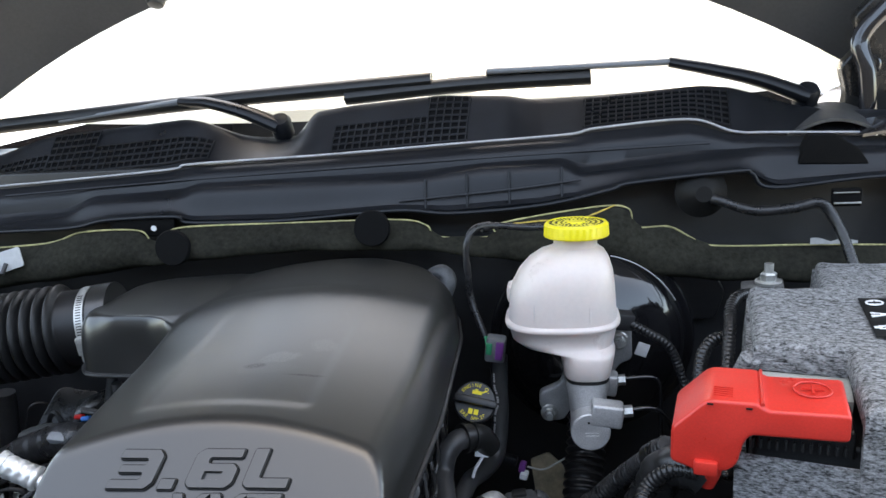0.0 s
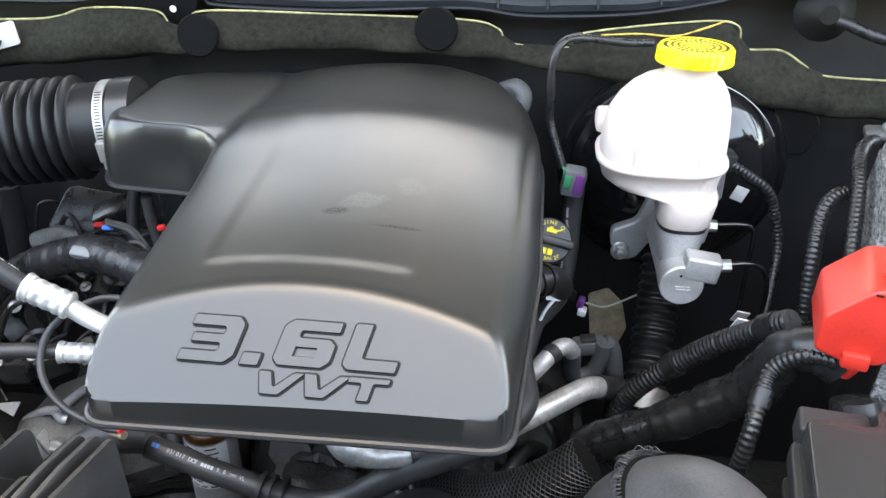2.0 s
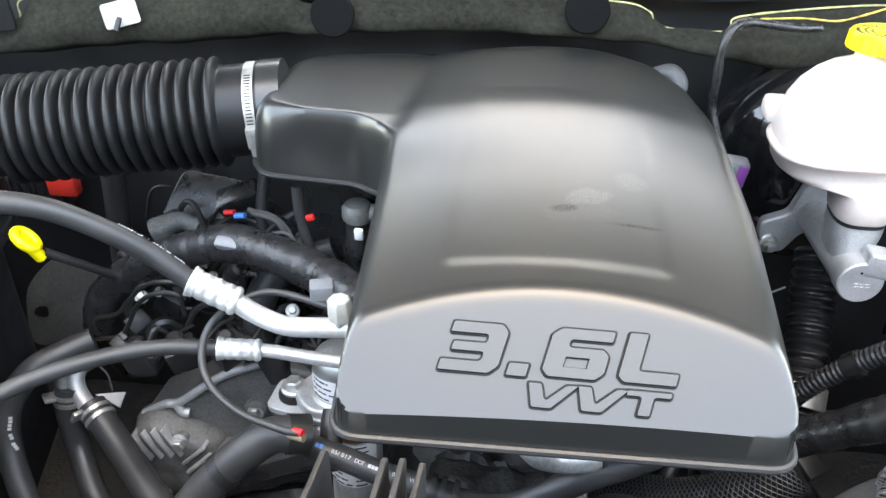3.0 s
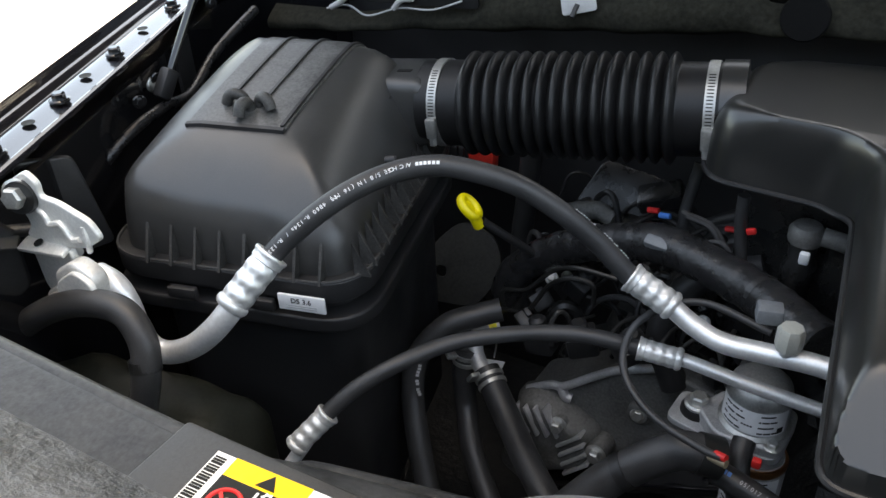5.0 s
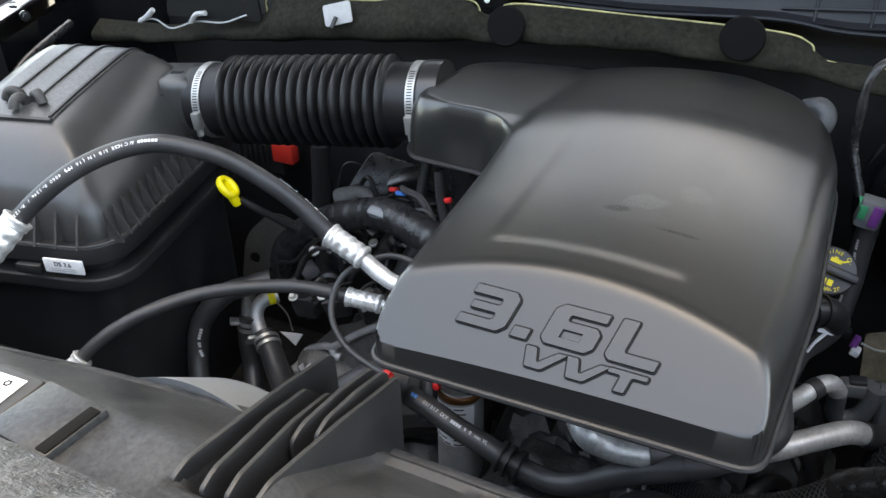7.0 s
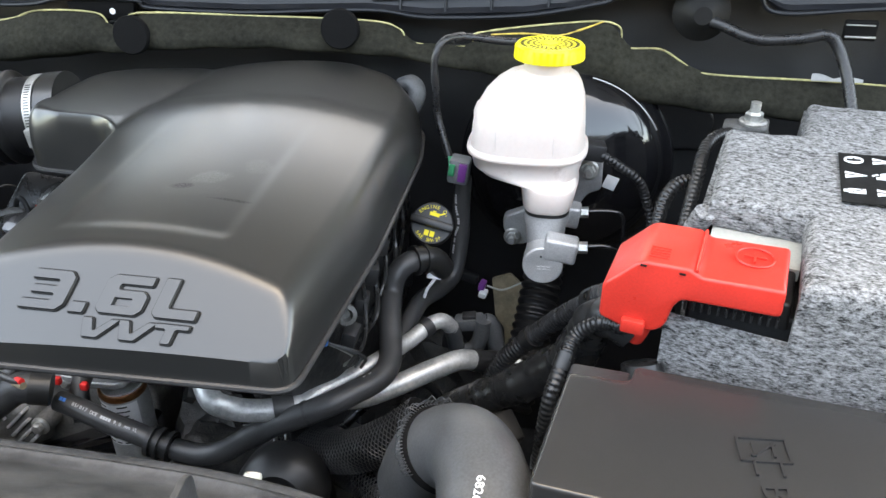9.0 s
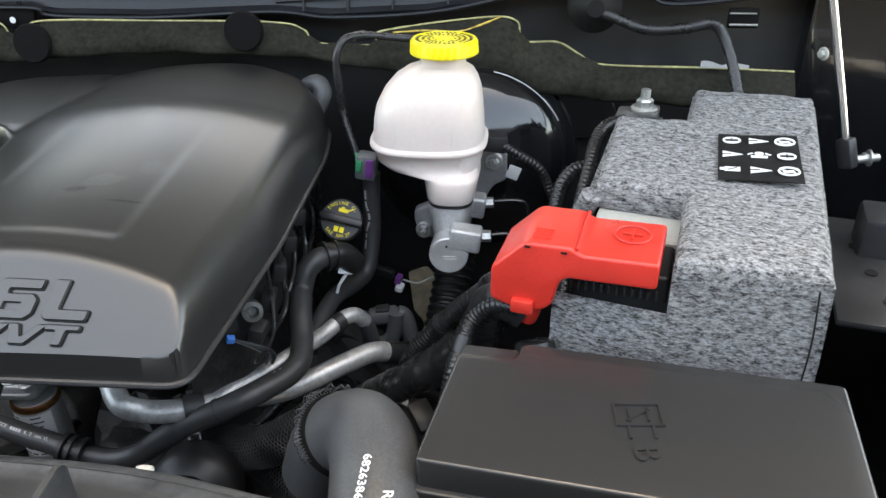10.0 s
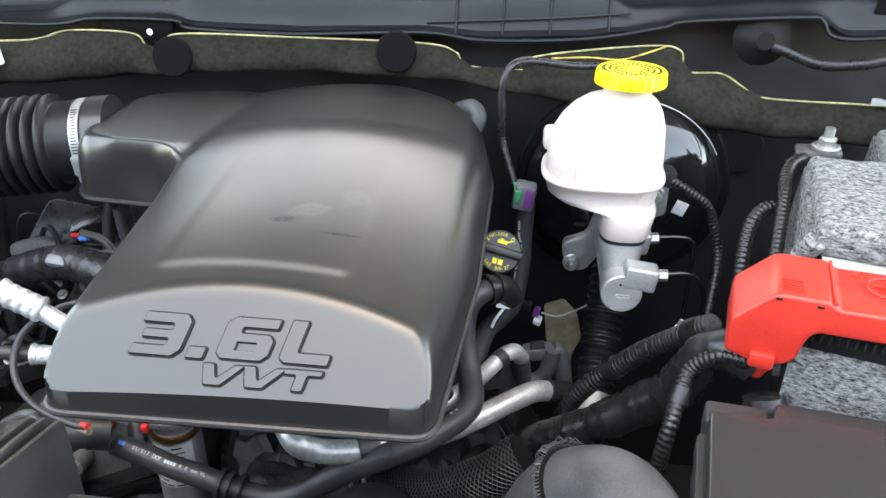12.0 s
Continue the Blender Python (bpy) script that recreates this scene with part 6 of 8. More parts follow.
sign = [cbox((0, 0, 0), (0.0016, 0.030, 0.0018)), cbox((0.020, 0, 0), (0.0016, 0.030, 0.0018)), cbox((0.010, 0.015, 0), (0.021, 0.0016, 0.0018)), cbox((0.010, -0.015, 0), (0.021, 0.0016, 0.0018)), moved(cbox((0, 0, 0), (0.0016, 0.020, 0.0018)), pose(0.010, 0, 0, 0, 0, 35)), cbox((0.010, 0.006, 0), (0.012, 0.0016, 0.0018)), cbox((0.010, -0.006, 0), (0.012, 0.0016, 0.0018)), cbox((0.026, 0.008, 0), (0.012, 0.0016, 0.0018)), cbox((0.026, -0.008, 0), (0.012, 0.0016, 0.0018))]
for bar in sign:
    part("embossed_line", bar, LIDPLASTIC, lid, m=pose(0.000, 0.012, 1.0464, 0, 0, -80))
part("embossed_letter", lettering("B", 0.024, 0.0005, "CENTER"), LIDPLASTIC, lid, "embossed letter", m=pose(0.000, -0.034, 1.0466, 0, 0, -78))

# ---- radiator hose ----
rad = thing("radiator_hose", "thick grey-black upper radiator hose with white print", "hose")
RP = [(0.040, 0.24, 0.950), (0.034, 0.32, 0.980), (0.026, 0.395, 1.001), (0.018, 0.447, 1.009), (0.004, 0.478, 1.004), (-0.015, 0.497, 0.986), (-0.032, 0.508, 0.960), (-0.044, 0.515, 0.925)]
part("hose", tube(RP, 0.0315, 36, 12), RADHOSE, rad, sharp=60)
PF = basis((0.026, 0.352, 1.0285), (-0.06, -1.0, -0.30), (1, -0.05, 0.1))
part("print", moved(lettering("68263863AA", 0.0088, 0.0003), Matrix.Translation((-0.068, -0.012, -0.0005)) @ pose(0, 0, 0, 18, 0, 0)), WHITE, rad, "white printed part number", m=PF)
part("print", moved(lettering("RAD", 0.0100, 0.0003), pose(-0.044, 0.006, 0.0020, 6)), WHITE, rad, "white printed word", m=PF)
part("print_bar", cbox((-0.004, 0.004, 0.0012), (0.0035, 0.030, 0.0006)), WHITE, rad, "white printed bar", m=PF)
part("print_bar", cbox((0.012, -0.004, -0.0005), (0.016, 0.0045, 0.0006)), WHITE, rad, "white printed bar", m=PF)
# ---- engine block under the cover ----
engine = thing("engine_block", "grimy engine block with black intake and cast covers", "engine")
part("block", dome(rounded([(-0.60, 0.82), (-0.43, 0.82), (-0.41, 0.63), (-0.20, 0.58), (-0.02, 0.66), (-0.03, 0.97), (-0.20, 1.02), (-0.62, 1.02), (-0.72, 0.90)], 0.03), lambda x, y, d: 0.66 + 0.10 * smooth_step(0, 0.05, d) + 0.05 * noise.noise((x * 14, y * 14, 3)) + 0.025 * noise.noise((x * 45, y * 45, 1)), 0.012, (0.004, 0.012), rim=lambda x, y: 0.46), GRIME, engine)
part("intake_manifold", prism(rounded([(-0.505, 0.832), (-0.42, 0.825), (-0.14, 0.780), (-0.135, 0.93), (-0.505, 0.95)], 0.012), 0.84, 1.036, 0.008), CLUTTER, engine, "black plastic intake manifold")
part("cover_post", cbox((-0.25, 0.74, 0.95), (0.10, 0.10, 0.18), 0.01), GRIME, engine)
for k in range(5):
    part("runner", tube([(-0.53 - 0.012 * k, 0.79 + 0.035 * k, 0.78), (-0.555 - 0.012 * k, 0.80 + 0.035 * k, 0.84), (-0.53, 0.82 + 0.03 * k, 0.90), (-0.47, 0.83 + 0.03 * k, 0.93)], 0.015, 14), PLASTIC, engine, "black intake runner")
FC = basis((0, 0.692, -0.010), (1, 0, 0), (0, 0.12, 1))
plate = part("front_cover", prism(rounded([(-0.695, 0.735), (-0.650, 0.757), (-0.592, 0.800), (-0.552, 0.818), (-0.480, 0.800), (-0.440, 0.74), (-0.44, 0.60), (-0.66, 0.56), (-0.73, 0.60)], 0.014), -0.06, 0.0, 0.005), DIRTYCAST, engine, "grey cast front cover", m=FC)
part("edge_bead", tube([(-0.695, 0.730, 0.002), (-0.668, 0.747, 0.003), (-0.650, 0.752, 0.003), (-0.618, 0.778, 0.003), (-0.590, 0.798, 0.003), (-0.552, 0.815, 0.003)], 0.0052, 10), CAST, plate, "raised cast bead")
part("bead_foot", tube([(-0.655, 0.752, 0.002), (-0.648, 0.740, 0.004), (-0.640, 0.738, 0.003)], 0.006, 10), CAST, plate)
for x, z in ((-0.560, 0.752), (-0.485, 0.735), (-0.665, 0.605)):
    part("boss", lathe([(0.015, -0.01), (0.014, 0.006), (0.011, 0.008)], 18), DIRTYCAST, plate, m=pose(x, z, 0.0))
    bolt("bolt", tuple(FC @ Vector((x, z, 0.008))), tuple(FC @ Vector((x, z + 0.1, 0.5))), 0.0065, engine)
part("lower_ledge", moved(cbox((0, 0, 0), (0.24, 0.05, 0.012), 0.004), pose(-0.55, 0.77, 0.652, 0, -25, 0)), GLOSSBLACK, engine, "black ledge")
part("lower_casting", moved(dome(rounded([(-0.16, -0.03), (0.14, -0.03), (0.15, 0.05), (-0.16, 0.05)], 0.02), lambda x, y, d: 0.02 * min(1, d / 0.02) + 0.010 * noise.noise((x * 40, y * 40, 0)), 0.01, (0.003, 0.008), rim=lambda x, y: -0.03), pose(-0.52, 0.74, 0.60, 30, -20, 0)), GRIME, engine, "lumpy lower casting")
alt = thing("water_pump_housing", "ribbed grey cast housing with bolts on the engine front", "housing")
AM = basis((-0.655, 0.772, 0.672), (0.95, 0, 0.30), (-0.30, 0.1, 0.95))
shell = part("shell", moved(dome(rounded([(-0.035, -0.06), (0.045, -0.045), (0.060, 0.010), (0.020, 0.045), (-0.005, 0.062), (-0.038, 0.055), (-0.050, 0.0)], 0.014), lambda x, y, d: 0.026 * (1 - (1 - min(1, d / 0.016)) ** 2) + 0.003 * noise.noise((x * 60, y * 60, 2)), 0.005, (0.002, 0.005, 0.009, 0.013), rim=lambda x, y: -0.01), Matrix.Identity(4)), DIRTYCAST, alt, m=AM)
for k in range(4):
    part("vane", moved(cbox((0, 0, 0), (0.004, 0.040, 0.016), 0.0015), pose(-0.026 + 0.013 * k, 0.028, 0.024, 0, 0, 12)), CAST, alt, "cast rib", m=AM)
for k in range(4):
    part("vane", moved(cbox((0, 0, 0), (0.040, 0.0045, 0.016), 0.0015), pose(0.030, -0.034 + 0.013 * k, 0.022, 0, 0, 28)), CAST, alt, "cast rib", m=AM)
for x, z, r in ((0.018, 0.022, 0.0075), (0.058, -0.012, 0.008), (-0.030, -0.040, 0.006)):
    part("boss", lathe([(0.014, -0.005), (0.013, 0.020), (0.010, 0.024)], 18), DIRTYCAST, alt, m=AM @ pose(x, z, 0))
    bolt("bolt", tuple(AM @ Vector((x, z, 0.024))), tuple(AM @ Vector((x, z, 0.5))), r, alt)
bracket = thing("lifting_bracket", "dark leaf shaped steel bracket with a hole", "bracket")
part("plate", glyph(rounded([(-0.045, -0.05), (0.02, -0.055), (0.055, -0.01), (0.045, 0.035), (0.0, 0.055), (-0.04, 0.02)], 0.02, 6), [[(0.007 * math.cos(a) - 0.025, 0.007 * math.sin(a) - 0.012) for a in [k * math.pi / 6 for k in range(12)]]], 0.004, 0.001), LEAFSTEEL, bracket, m=basis((-0.897, 0.975, 0.712), (0.95, 0.25, 0.05), (0, 0.45, 0.9)) @ Matrix.Diagonal((1.2, 1.2, 1.2, 1)))
part("arm", tube([(-0.88, 0.985, 0.67), (-0.87, 0.99, 0.62), (-0.85, 1.0, 0.56)], 0.012, 10, flat=0.4), CLUTTER, bracket)

# clutter of dark plugs and coils seen between the hoses
coils = thing("ignition_coils", "row of black ignition coils with plugs", "ignition coil")
for k, (x, y, z) in enumerate(((-0.68, 0.775, 0.80), (-0.63, 0.77, 0.82), (-0.575, 0.765, 0.835), (-0.66, 0.84, 0.84), (-0.60, 0.85, 0.86))):
    c = part("coil", moved(join(cbox((0, 0, 0), (0.034, 0.028, 0.030), 0.004), lathe([(0.010, 0.012), (0.010, 0.026), (0.006, 0.030)], 14), cbox((0.016, -0.008, 0.006), (0.014, 0.010, 0.012), 0.002)), pose(x, y, z, 8 * k, -12, 25 * k)), PLASTIC, coils)
    bolt("bolt", (x - 0.014, y - 0.012, z + 0.015), (x, y - 0.5, z + 1), 0.0042, c)
    part("lead", tube([(x + 0.016, y - 0.008, z + 0.006), (x + 0.030, y - 0.012, z + 0.022), (x + 0.038, y + 0.012, z + 0.030), (x + 0.05, y + 0.03, z + 0.03)], 0.0022, 8), RUBBER, c)
stud = thing("coil_bracket", "upright dark coil with a metal cap under the cover arm", "ignition coil")
CS = pose(-0.440, 0.806, 0.0, 0, 0, 0)
part("body", lathe([(0.017, 0.86), (0.017, 0.906), (0.0135, 0.910), (0.0135, 0.942), (0.0155, 0.945), (0.0155, 0.960), (0.012, 0.966), (0.012, 0.985)], 26), CLUTTER, stud, m=CS)
part("cap", lathe([(0.0145, 0.984), (0.0155, 0.987), (0.0155, 0.996), (0.012, 1.001), (0.004, 1.002)], 28), DIRTYCAST, stud, "metal cap", m=CS)
part("clip", moved(cbox((0, 0, 0), (0.009, 0.006, 0.013), 0.002), pose(-0.436, 0.790, 0.976, 10)), WHITE, stud, "small white clip")
part("pipe", tube([(-0.426, 0.80, 0.996), (-0.415, 0.80, 0.995), (-0.395, 0.80, 0.992)], 0.0085, 14), DIRTYCAST, stud, "short metal tube")
part("lead", tube([(-0.497, 0.80, 1.020), (-0.496, 0.80, 0.990), (-0.490, 0.798, 0.955), (-0.486, 0.795, 0.930)], 0.0058, 12), HOSE, stud, "upright dark lead")
for k, (a, b) in enumerate((((-0.545, 0.80, 0.985), (-0.500, 0.79, 0.950)), ((-0.552, 0.81, 0.982), (-0.492, 0.79, 0.942)), ((-0.530, 0.79, 0.966), (-0.486, 0.78, 0.938)))):
    mid = Vector(a).lerp(Vector(b), 0.5) + Vector((0.004, 0, 0.012 + 0.004 * k))
    part("lead", tube([a, mid, b], 0.0030 - 0.0004 * k, 8), (HOSE, DUSTY, HOSE)[k], stud, "thin dark lead")
part("red_clip", moved(cbox((0, 0, 0), (0.009, 0.005, 0.006), 0.0015), pose(-0.485, 0.796, 0.987, 0, -20, 0)), REDPRINT, stud, "red clip")
sens = thing("engine_sensor", "ribbed pale plug under the hose valve", "sensor")
part("body", moved(cbox((0, 0, 0), (0.030, 0.016, 0.022), 0.003), pose(-0.445, 0.742, 0.948, 12, 0, 6)), GREYPLASTIC, sens)
for k in range(4):
    part("rib", moved(cbox((0, -0.0085, -0.0075 + 0.005 * k), (0.028, 0.0016, 0.0022), 0.0005), pose(-0.445, 0.742, 0.948, 12, 0, 6)), PALEPLASTIC, sens)
relay = thing("relay_plug", "black plug with a red locking clip", "connector")
part("body", moved(cbox((0, 0, 0), (0.09, 0.05, 0.05), 0.005), pose(-0.93, 1.04, 0.855)), PLASTIC, relay)
part("clip", moved(cbox((0, 0, 0), (0.040, 0.020, 0.034), 0.004), pose(-0.882, 1.02, 0.872)), RED, relay, "red locking clip")
for k in range(6):
    part("fin", cbox((-0.965 + 0.011 * k, 1.013, 0.862), (0.003, 0.006, 0.036), 0.0008), PLASTIC, relay)
for q, (pts, r, mat) in enumerate((([(-0.798, 1.0, 0.91), (-0.805, 1.0, 0.831), (-0.812, 1.0, 0.757), (-0.80, 0.98, 0.66)], 0.015, HOSE), ([(-0.56, 0.90, 0.99), (-0.565, 0.88, 0.93), (-0.555, 0.86, 0.87)], 0.007, HOSE), ([(-0.70, 0.94, 0.86), (-0.64, 0.93, 0.87), (-0.58, 0.92, 0.865)], 0.018, RUBBER))):
    h = thing("heater_line", "dark rubber hose at the back of the engine", "hose", "rear engine hoses")
    part("hose", tube(pts, r, 14), mat, h)
wires = thing("injector_wiring", "bundle of thin dark wires with coloured ends", "wiring")
for k in range(9):
    a = random.uniform(-0.03, 0.03)
    part("wire", tube([(-0.69 + 0.02 * k, 0.86 + a, 0.86), (-0.65 + 0.02 * k, 0.84 - a, 0.91 + 0.01 * math.sin(k)), (-0.60 + 0.015 * k, 0.86 + a, 0.925 + 0.012 * math.sin(2 * k)), (-0.55 + 0.01 * k, 0.88, 0.91), (-0.53 + 0.01 * k, 0.90 + a, 0.86)], 0.0028, 8, 10), RUBBER, wires)
for p, m in (((-0.585, 0.855, 0.945), BLUEPRINT), ((-0.60, 0.865, 0.942), REDPRINT), ((-0.52, 0.875, 0.935), REDPRINT)):
    part("tag", tube([p, (p[0] + 0.012, p[1] - 0.003, p[2] + 0.003)], 0.0032, 8, smooth=False), m, wires, "coloured wire end")
mess = thing("engine_side_wiring", "dense tangle of oily black wires, plugs and clips beside the engine", "wiring")
random.seed(11)
for k in range(46):
    x, y = random.uniform(-0.74, -0.43), random.uniform(0.78, 0.97)
    z = 0.80 + 0.30 * (y - 0.78) + random.uniform(0.0, 0.07)
    a = random.uniform(0, 6.28)
    d = Vector((math.cos(a), 0.5 * math.sin(a), 0)) * random.uniform(0.02, 0.05)
    r = random.choice((0.0022, 0.0028, 0.0035, 0.005, 0.007))
    part("wire", tube([(x - d.x, y - d.y, z - 0.03), (x - 0.5 * d.x, y - 0.6 * d.y, z + 0.008), (x + 0.3 * d.x, y + 0.2 * d.y, z + random.uniform(0.0, 0.022)), (x + d.x, y + d.y, z - random.uniform(0.0, 0.03))], r, 8, 7), random.choice((CLUTTER, HOSE, TAPE, DUSTY, PLASTIC)), mess)
for k in range(26):
    x, y = random.uniform(-0.73, -0.44), random.uniform(0.77, 0.95)
    z = 0.79 + 0.30 * (y - 0.78) + random.uniform(0.0, 0.05)
    g = join(cbox((0, 0, 0), (random.uniform(0.016, 0.034), random.uniform(0.014, 0.024), random.uniform(0.014, 0.026)), 0.003), cbox((0.004, -0.006, 0.010), (0.010, 0.006, 0.008), 0.001))
    part("plug", moved(g, pose(x, y, z, random.uniform(-40, 40), random.uniform(-40, 40), random.uniform(0, 180))), random.choice((CLUTTER, PLASTIC, DUSTY)), mess)
for k in range(7):
    x, y = random.uniform(-0.70, -0.46), random.uniform(0.79, 0.93)
    bolt("bolt", (x, y, 0.86 + 0.30 * (y - 0.78)), (x + 0.1, y - 0.6, 1.6), 0.005, mess)
thr = thing("throttle_bracket", "dark metal bracket behind the hoses", "bracket")
part("plate", moved(prism(rounded([(-0.05, -0.03), (0.06, -0.02), (0.05, 0.03), (-0.03, 0.035)], 0.012), 0, 0.006, 0.002), pose(-0.66, 0.955, 0.90, 55, 10, 10)), CLUTTER, thr)
part("block", moved(cbox((0, 0, 0), (0.05, 0.03, 0.02), 0.004), pose(-0.60, 0.91, 0.935, 20, -20, 10)), CLUTTER, thr)
part("foil", moved(wrapped([(-0.03, 0, 0), (0, 0.01, 0.012), (0.03, 0, 0.01)], 0.014, 0.01, wob=0.4), Matrix.Translation((-0.675, 0.90, 0.885))), DIRTYCAST, thr, "crumpled foil wrap")

# ---- taped harness over the engine ----
harness = thing("engine_harness", "thick harness wrapped in dark cloth tape", "wiring")
part("taped_trunk", wrapped([(-0.744, 0.81, 0.815), (-0.725, 0.81, 0.860), (-0.678, 0.81, 0.900), (-0.621, 0.80, 0.933), (-0.569, 0.79, 0.953), (-0.529, 0.775, 0.958), (-0.478, 0.75, 0.960), (-0.441, 0.72, 0.965), (-0.40, 0.68, 0.97)], 0.0185, 0.024, 20), TAPE, harness)
part("tape_patch", moved(cbox((0, 0, 0), (0.026, 0.012, 0.016), 0.003), pose(-0.562, 0.774, 0.962, 30, 0, -10)), GREYPLASTIC, harness, "shiny grey tape patch")
w1 = thing("sensor_wire", "thin black wire looping past the hoses", "wiring")
part("wire", tube([(-0.44, 0.69, 0.962), (-0.495, 0.70, 0.966), (-0.527, 0.69, 0.958), (-0.546, 0.67, 0.946), (-0.549, 0.65, 0.927), (-0.535, 0.63, 0.912), (-0.504, 0.61, 0.905), (-0.463, 0.593, 0.908), (-0.446, 0.587, 0.912)], 0.0034, 10, 10), HOSE, w1)
part("end", tube([(-0.452, 0.590, 0.911), (-0.443, 0.586, 0.9135)], 0.0032, 10, smooth=False), REDPRINT, w1, "red wire end")
part("end_band", tube([(-0.456, 0.5905, 0.906), (-0.442, 0.585, 0.909)], 0.0036, 10, smooth=False), CARDBOARD, w1, "tan wire end")
w2 = thing("looped_wire", "thin black looped wires over the engine", "wiring")
part("wire", tube([(-0.733, 0.79, 0.807), (-0.735, 0.79, 0.838), (-0.706, 0.79, 0.850), (-0.675, 0.79, 0.885), (-0.644, 0.78, 0.905), (-0.60, 0.78, 0.905)], 0.0026, 8, 10), RUBBER, w2)
part("wire", tube([(-0.735, 0.785, 0.815), (-0.70, 0.78, 0.83), (-0.675, 0.78, 0.872), (-0.650, 0.775, 0.893), (-0.625, 0.775, 0.893), (-0.622, 0.775, 0.868)], 0.0026, 8, 10), RUBBER, w2)

# ---- pump with a label ----
pump = thing("vacuum_pump", "shiny metal pump canister with a printed label", "pump")
PC = (-0.440, 0.712)
PM = pose(*PC, 0)
can = part("canister", lathe([(0.031, 0.844), (0.032, 0.847), (0.0290, 0.850), (0.0285, 0.880), (0.026, 0.890), (0.020, 0.896), (0.008, 0.898)], 48), STEEL, pump, m=PM)
part("base", prism(rounded([(PC[0] - 0.052, PC[1] - 0.005), (PC[0] - 0.028, PC[1] - 0.034), (PC[0] + 0.030, PC[1] - 0.032), (PC[0] + 0.036, PC[1] + 0.03), (PC[0] - 0.03, PC[1] + 0.032)], 0.012), 0.824, 0.845, 0.004, 0.004), CAST, pump)
part("base_rib", prism(rounded([(PC[0] - 0.048, PC[1] - 0.004), (PC[0] - 0.026, PC[1] - 0.0365), (PC[0] + 0.028, PC[1] - 0.0345), (PC[0] + 0.036, PC[1] + 0.03), (PC[0] - 0.03, PC[1] + 0.032)], 0.012), 0.831, 0.835, 0.001, 0.001), CAST, pump)


def wrapped_label(r, z0, z1, a0, a1, parent, m):
    """A paper label round a canister, with lines of print on it."""
    pts = []
    for k in range(19):
        a = radians(a0 + (a1 - a0) * k / 18)
        pts += [(r * math.cos(a), r * math.sin(a), z0), (r * math.cos(a), r * math.sin(a), z1)]
    lab = part("label", (pts, [(2 * k, 2 * k + 2, 2 * k + 3, 2 * k + 1) for k in range(18)]), WHITE, parent, "white printed label", m=m)
    rows = max(4, int((z1 - z0) / 0.0062))
    for k in range(rows):
        for b0, b1 in ((0.12, 0.40 + 0.08 * (k % 3)), (0.62, 0.80 + 0.06 * (k % 2))):
            z = z1 - 0.004 - (z1 - z0 - 0.007) * k / (rows - 1)
            line = []
            for q in range(12):
                a = radians(a0 + (a1 - a0) * (b0 + (b1 - b0) * q / 12))
                if (q * 7 + k * 3) % 5:
                    line.append(moved(cbox((0, 0, 0), (0.0020, 0.0004, 0.0015)), Matrix.Translation(((r + 0.0001) * math.cos(a), (r + 0.0001) * math.sin(a), z)) @ Matrix.Rotation(a + math.pi / 2, 4, "Z")))
            part("print_bar", join(*line), BLACKPRINT, lab)
    a = radians(a0 + (a1 - a0) * 0.90)
    part("code_square", moved(cbox((0, 0, 0), (0.006, 0.0008, 0.006)), Matrix.Translation((r * math.cos(a), r * math.sin(a), z0 + 0.005)) @ Matrix.Rotation(a + math.pi / 2, 4, "Z")), BLACKPRINT, lab, "small dark square")


wrapped_label(0.0292, 0.852, 0.879, 200, 338, pump, PM)
part("rubber_mount", lathe([(0.014, 0.812), (0.017, 0.816), (0.016, 0.836), (0.011, 0.842)], 24), RUBBER, pump, m=pose(-0.490, 0.712, 0))
part("mount_plate", prism(rounded([(-0.515, 0.692), (-0.470, 0.682), (-0.462, 0.730), (-0.510, 0.735)], 0.010), 0.826, 0.832, 0.001), CAST, pump)
bolt("bolt", (-0.490, 0.712, 0.843), (-0.490, 0.68, 1.5), 0.0085, pump)
bolt("bolt", (-0.418, 0.685, 0.845), (-0.418, 0.66, 1.5), 0.005, pump)
valve = part("valve", tube([(-0.440, 0.668, 0.858), (-0.440, 0.655, 0.850), (-0.437, 0.645, 0.838), (-0.432, 0.635, 0.820)], 0.010, 14), PLASTIC, pump, "black quick connector")
for p in ((-0.478, 0.669, 0.840), (-0.425, 0.643, 0.862)):
    part("red_clip", cbox(p, (0.008, 0.007, 0.009), 0.002), REDPRINT, valve, "red locking clip")
filt = thing("vacuum_canister", "lower pump body with a printed white label", "canister")
FM = pose(-0.429, 0.706, -0.010)
part("body", lathe([(0.025, 0.69), (0.0265, 0.70), (0.0265, 0.812), (0.023, 0.824)], 36), CAST, filt, m=FM)
wrapped_label(0.0268, 0.752, 0.812, 200, 330, filt, FM)
part("copper_band", lathe([(0.0262, 0.814), (0.0272, 0.816), (0.0272, 0.820), (0.0262, 0.822)], 32), COPPER, filt, "copper coloured band", m=FM)

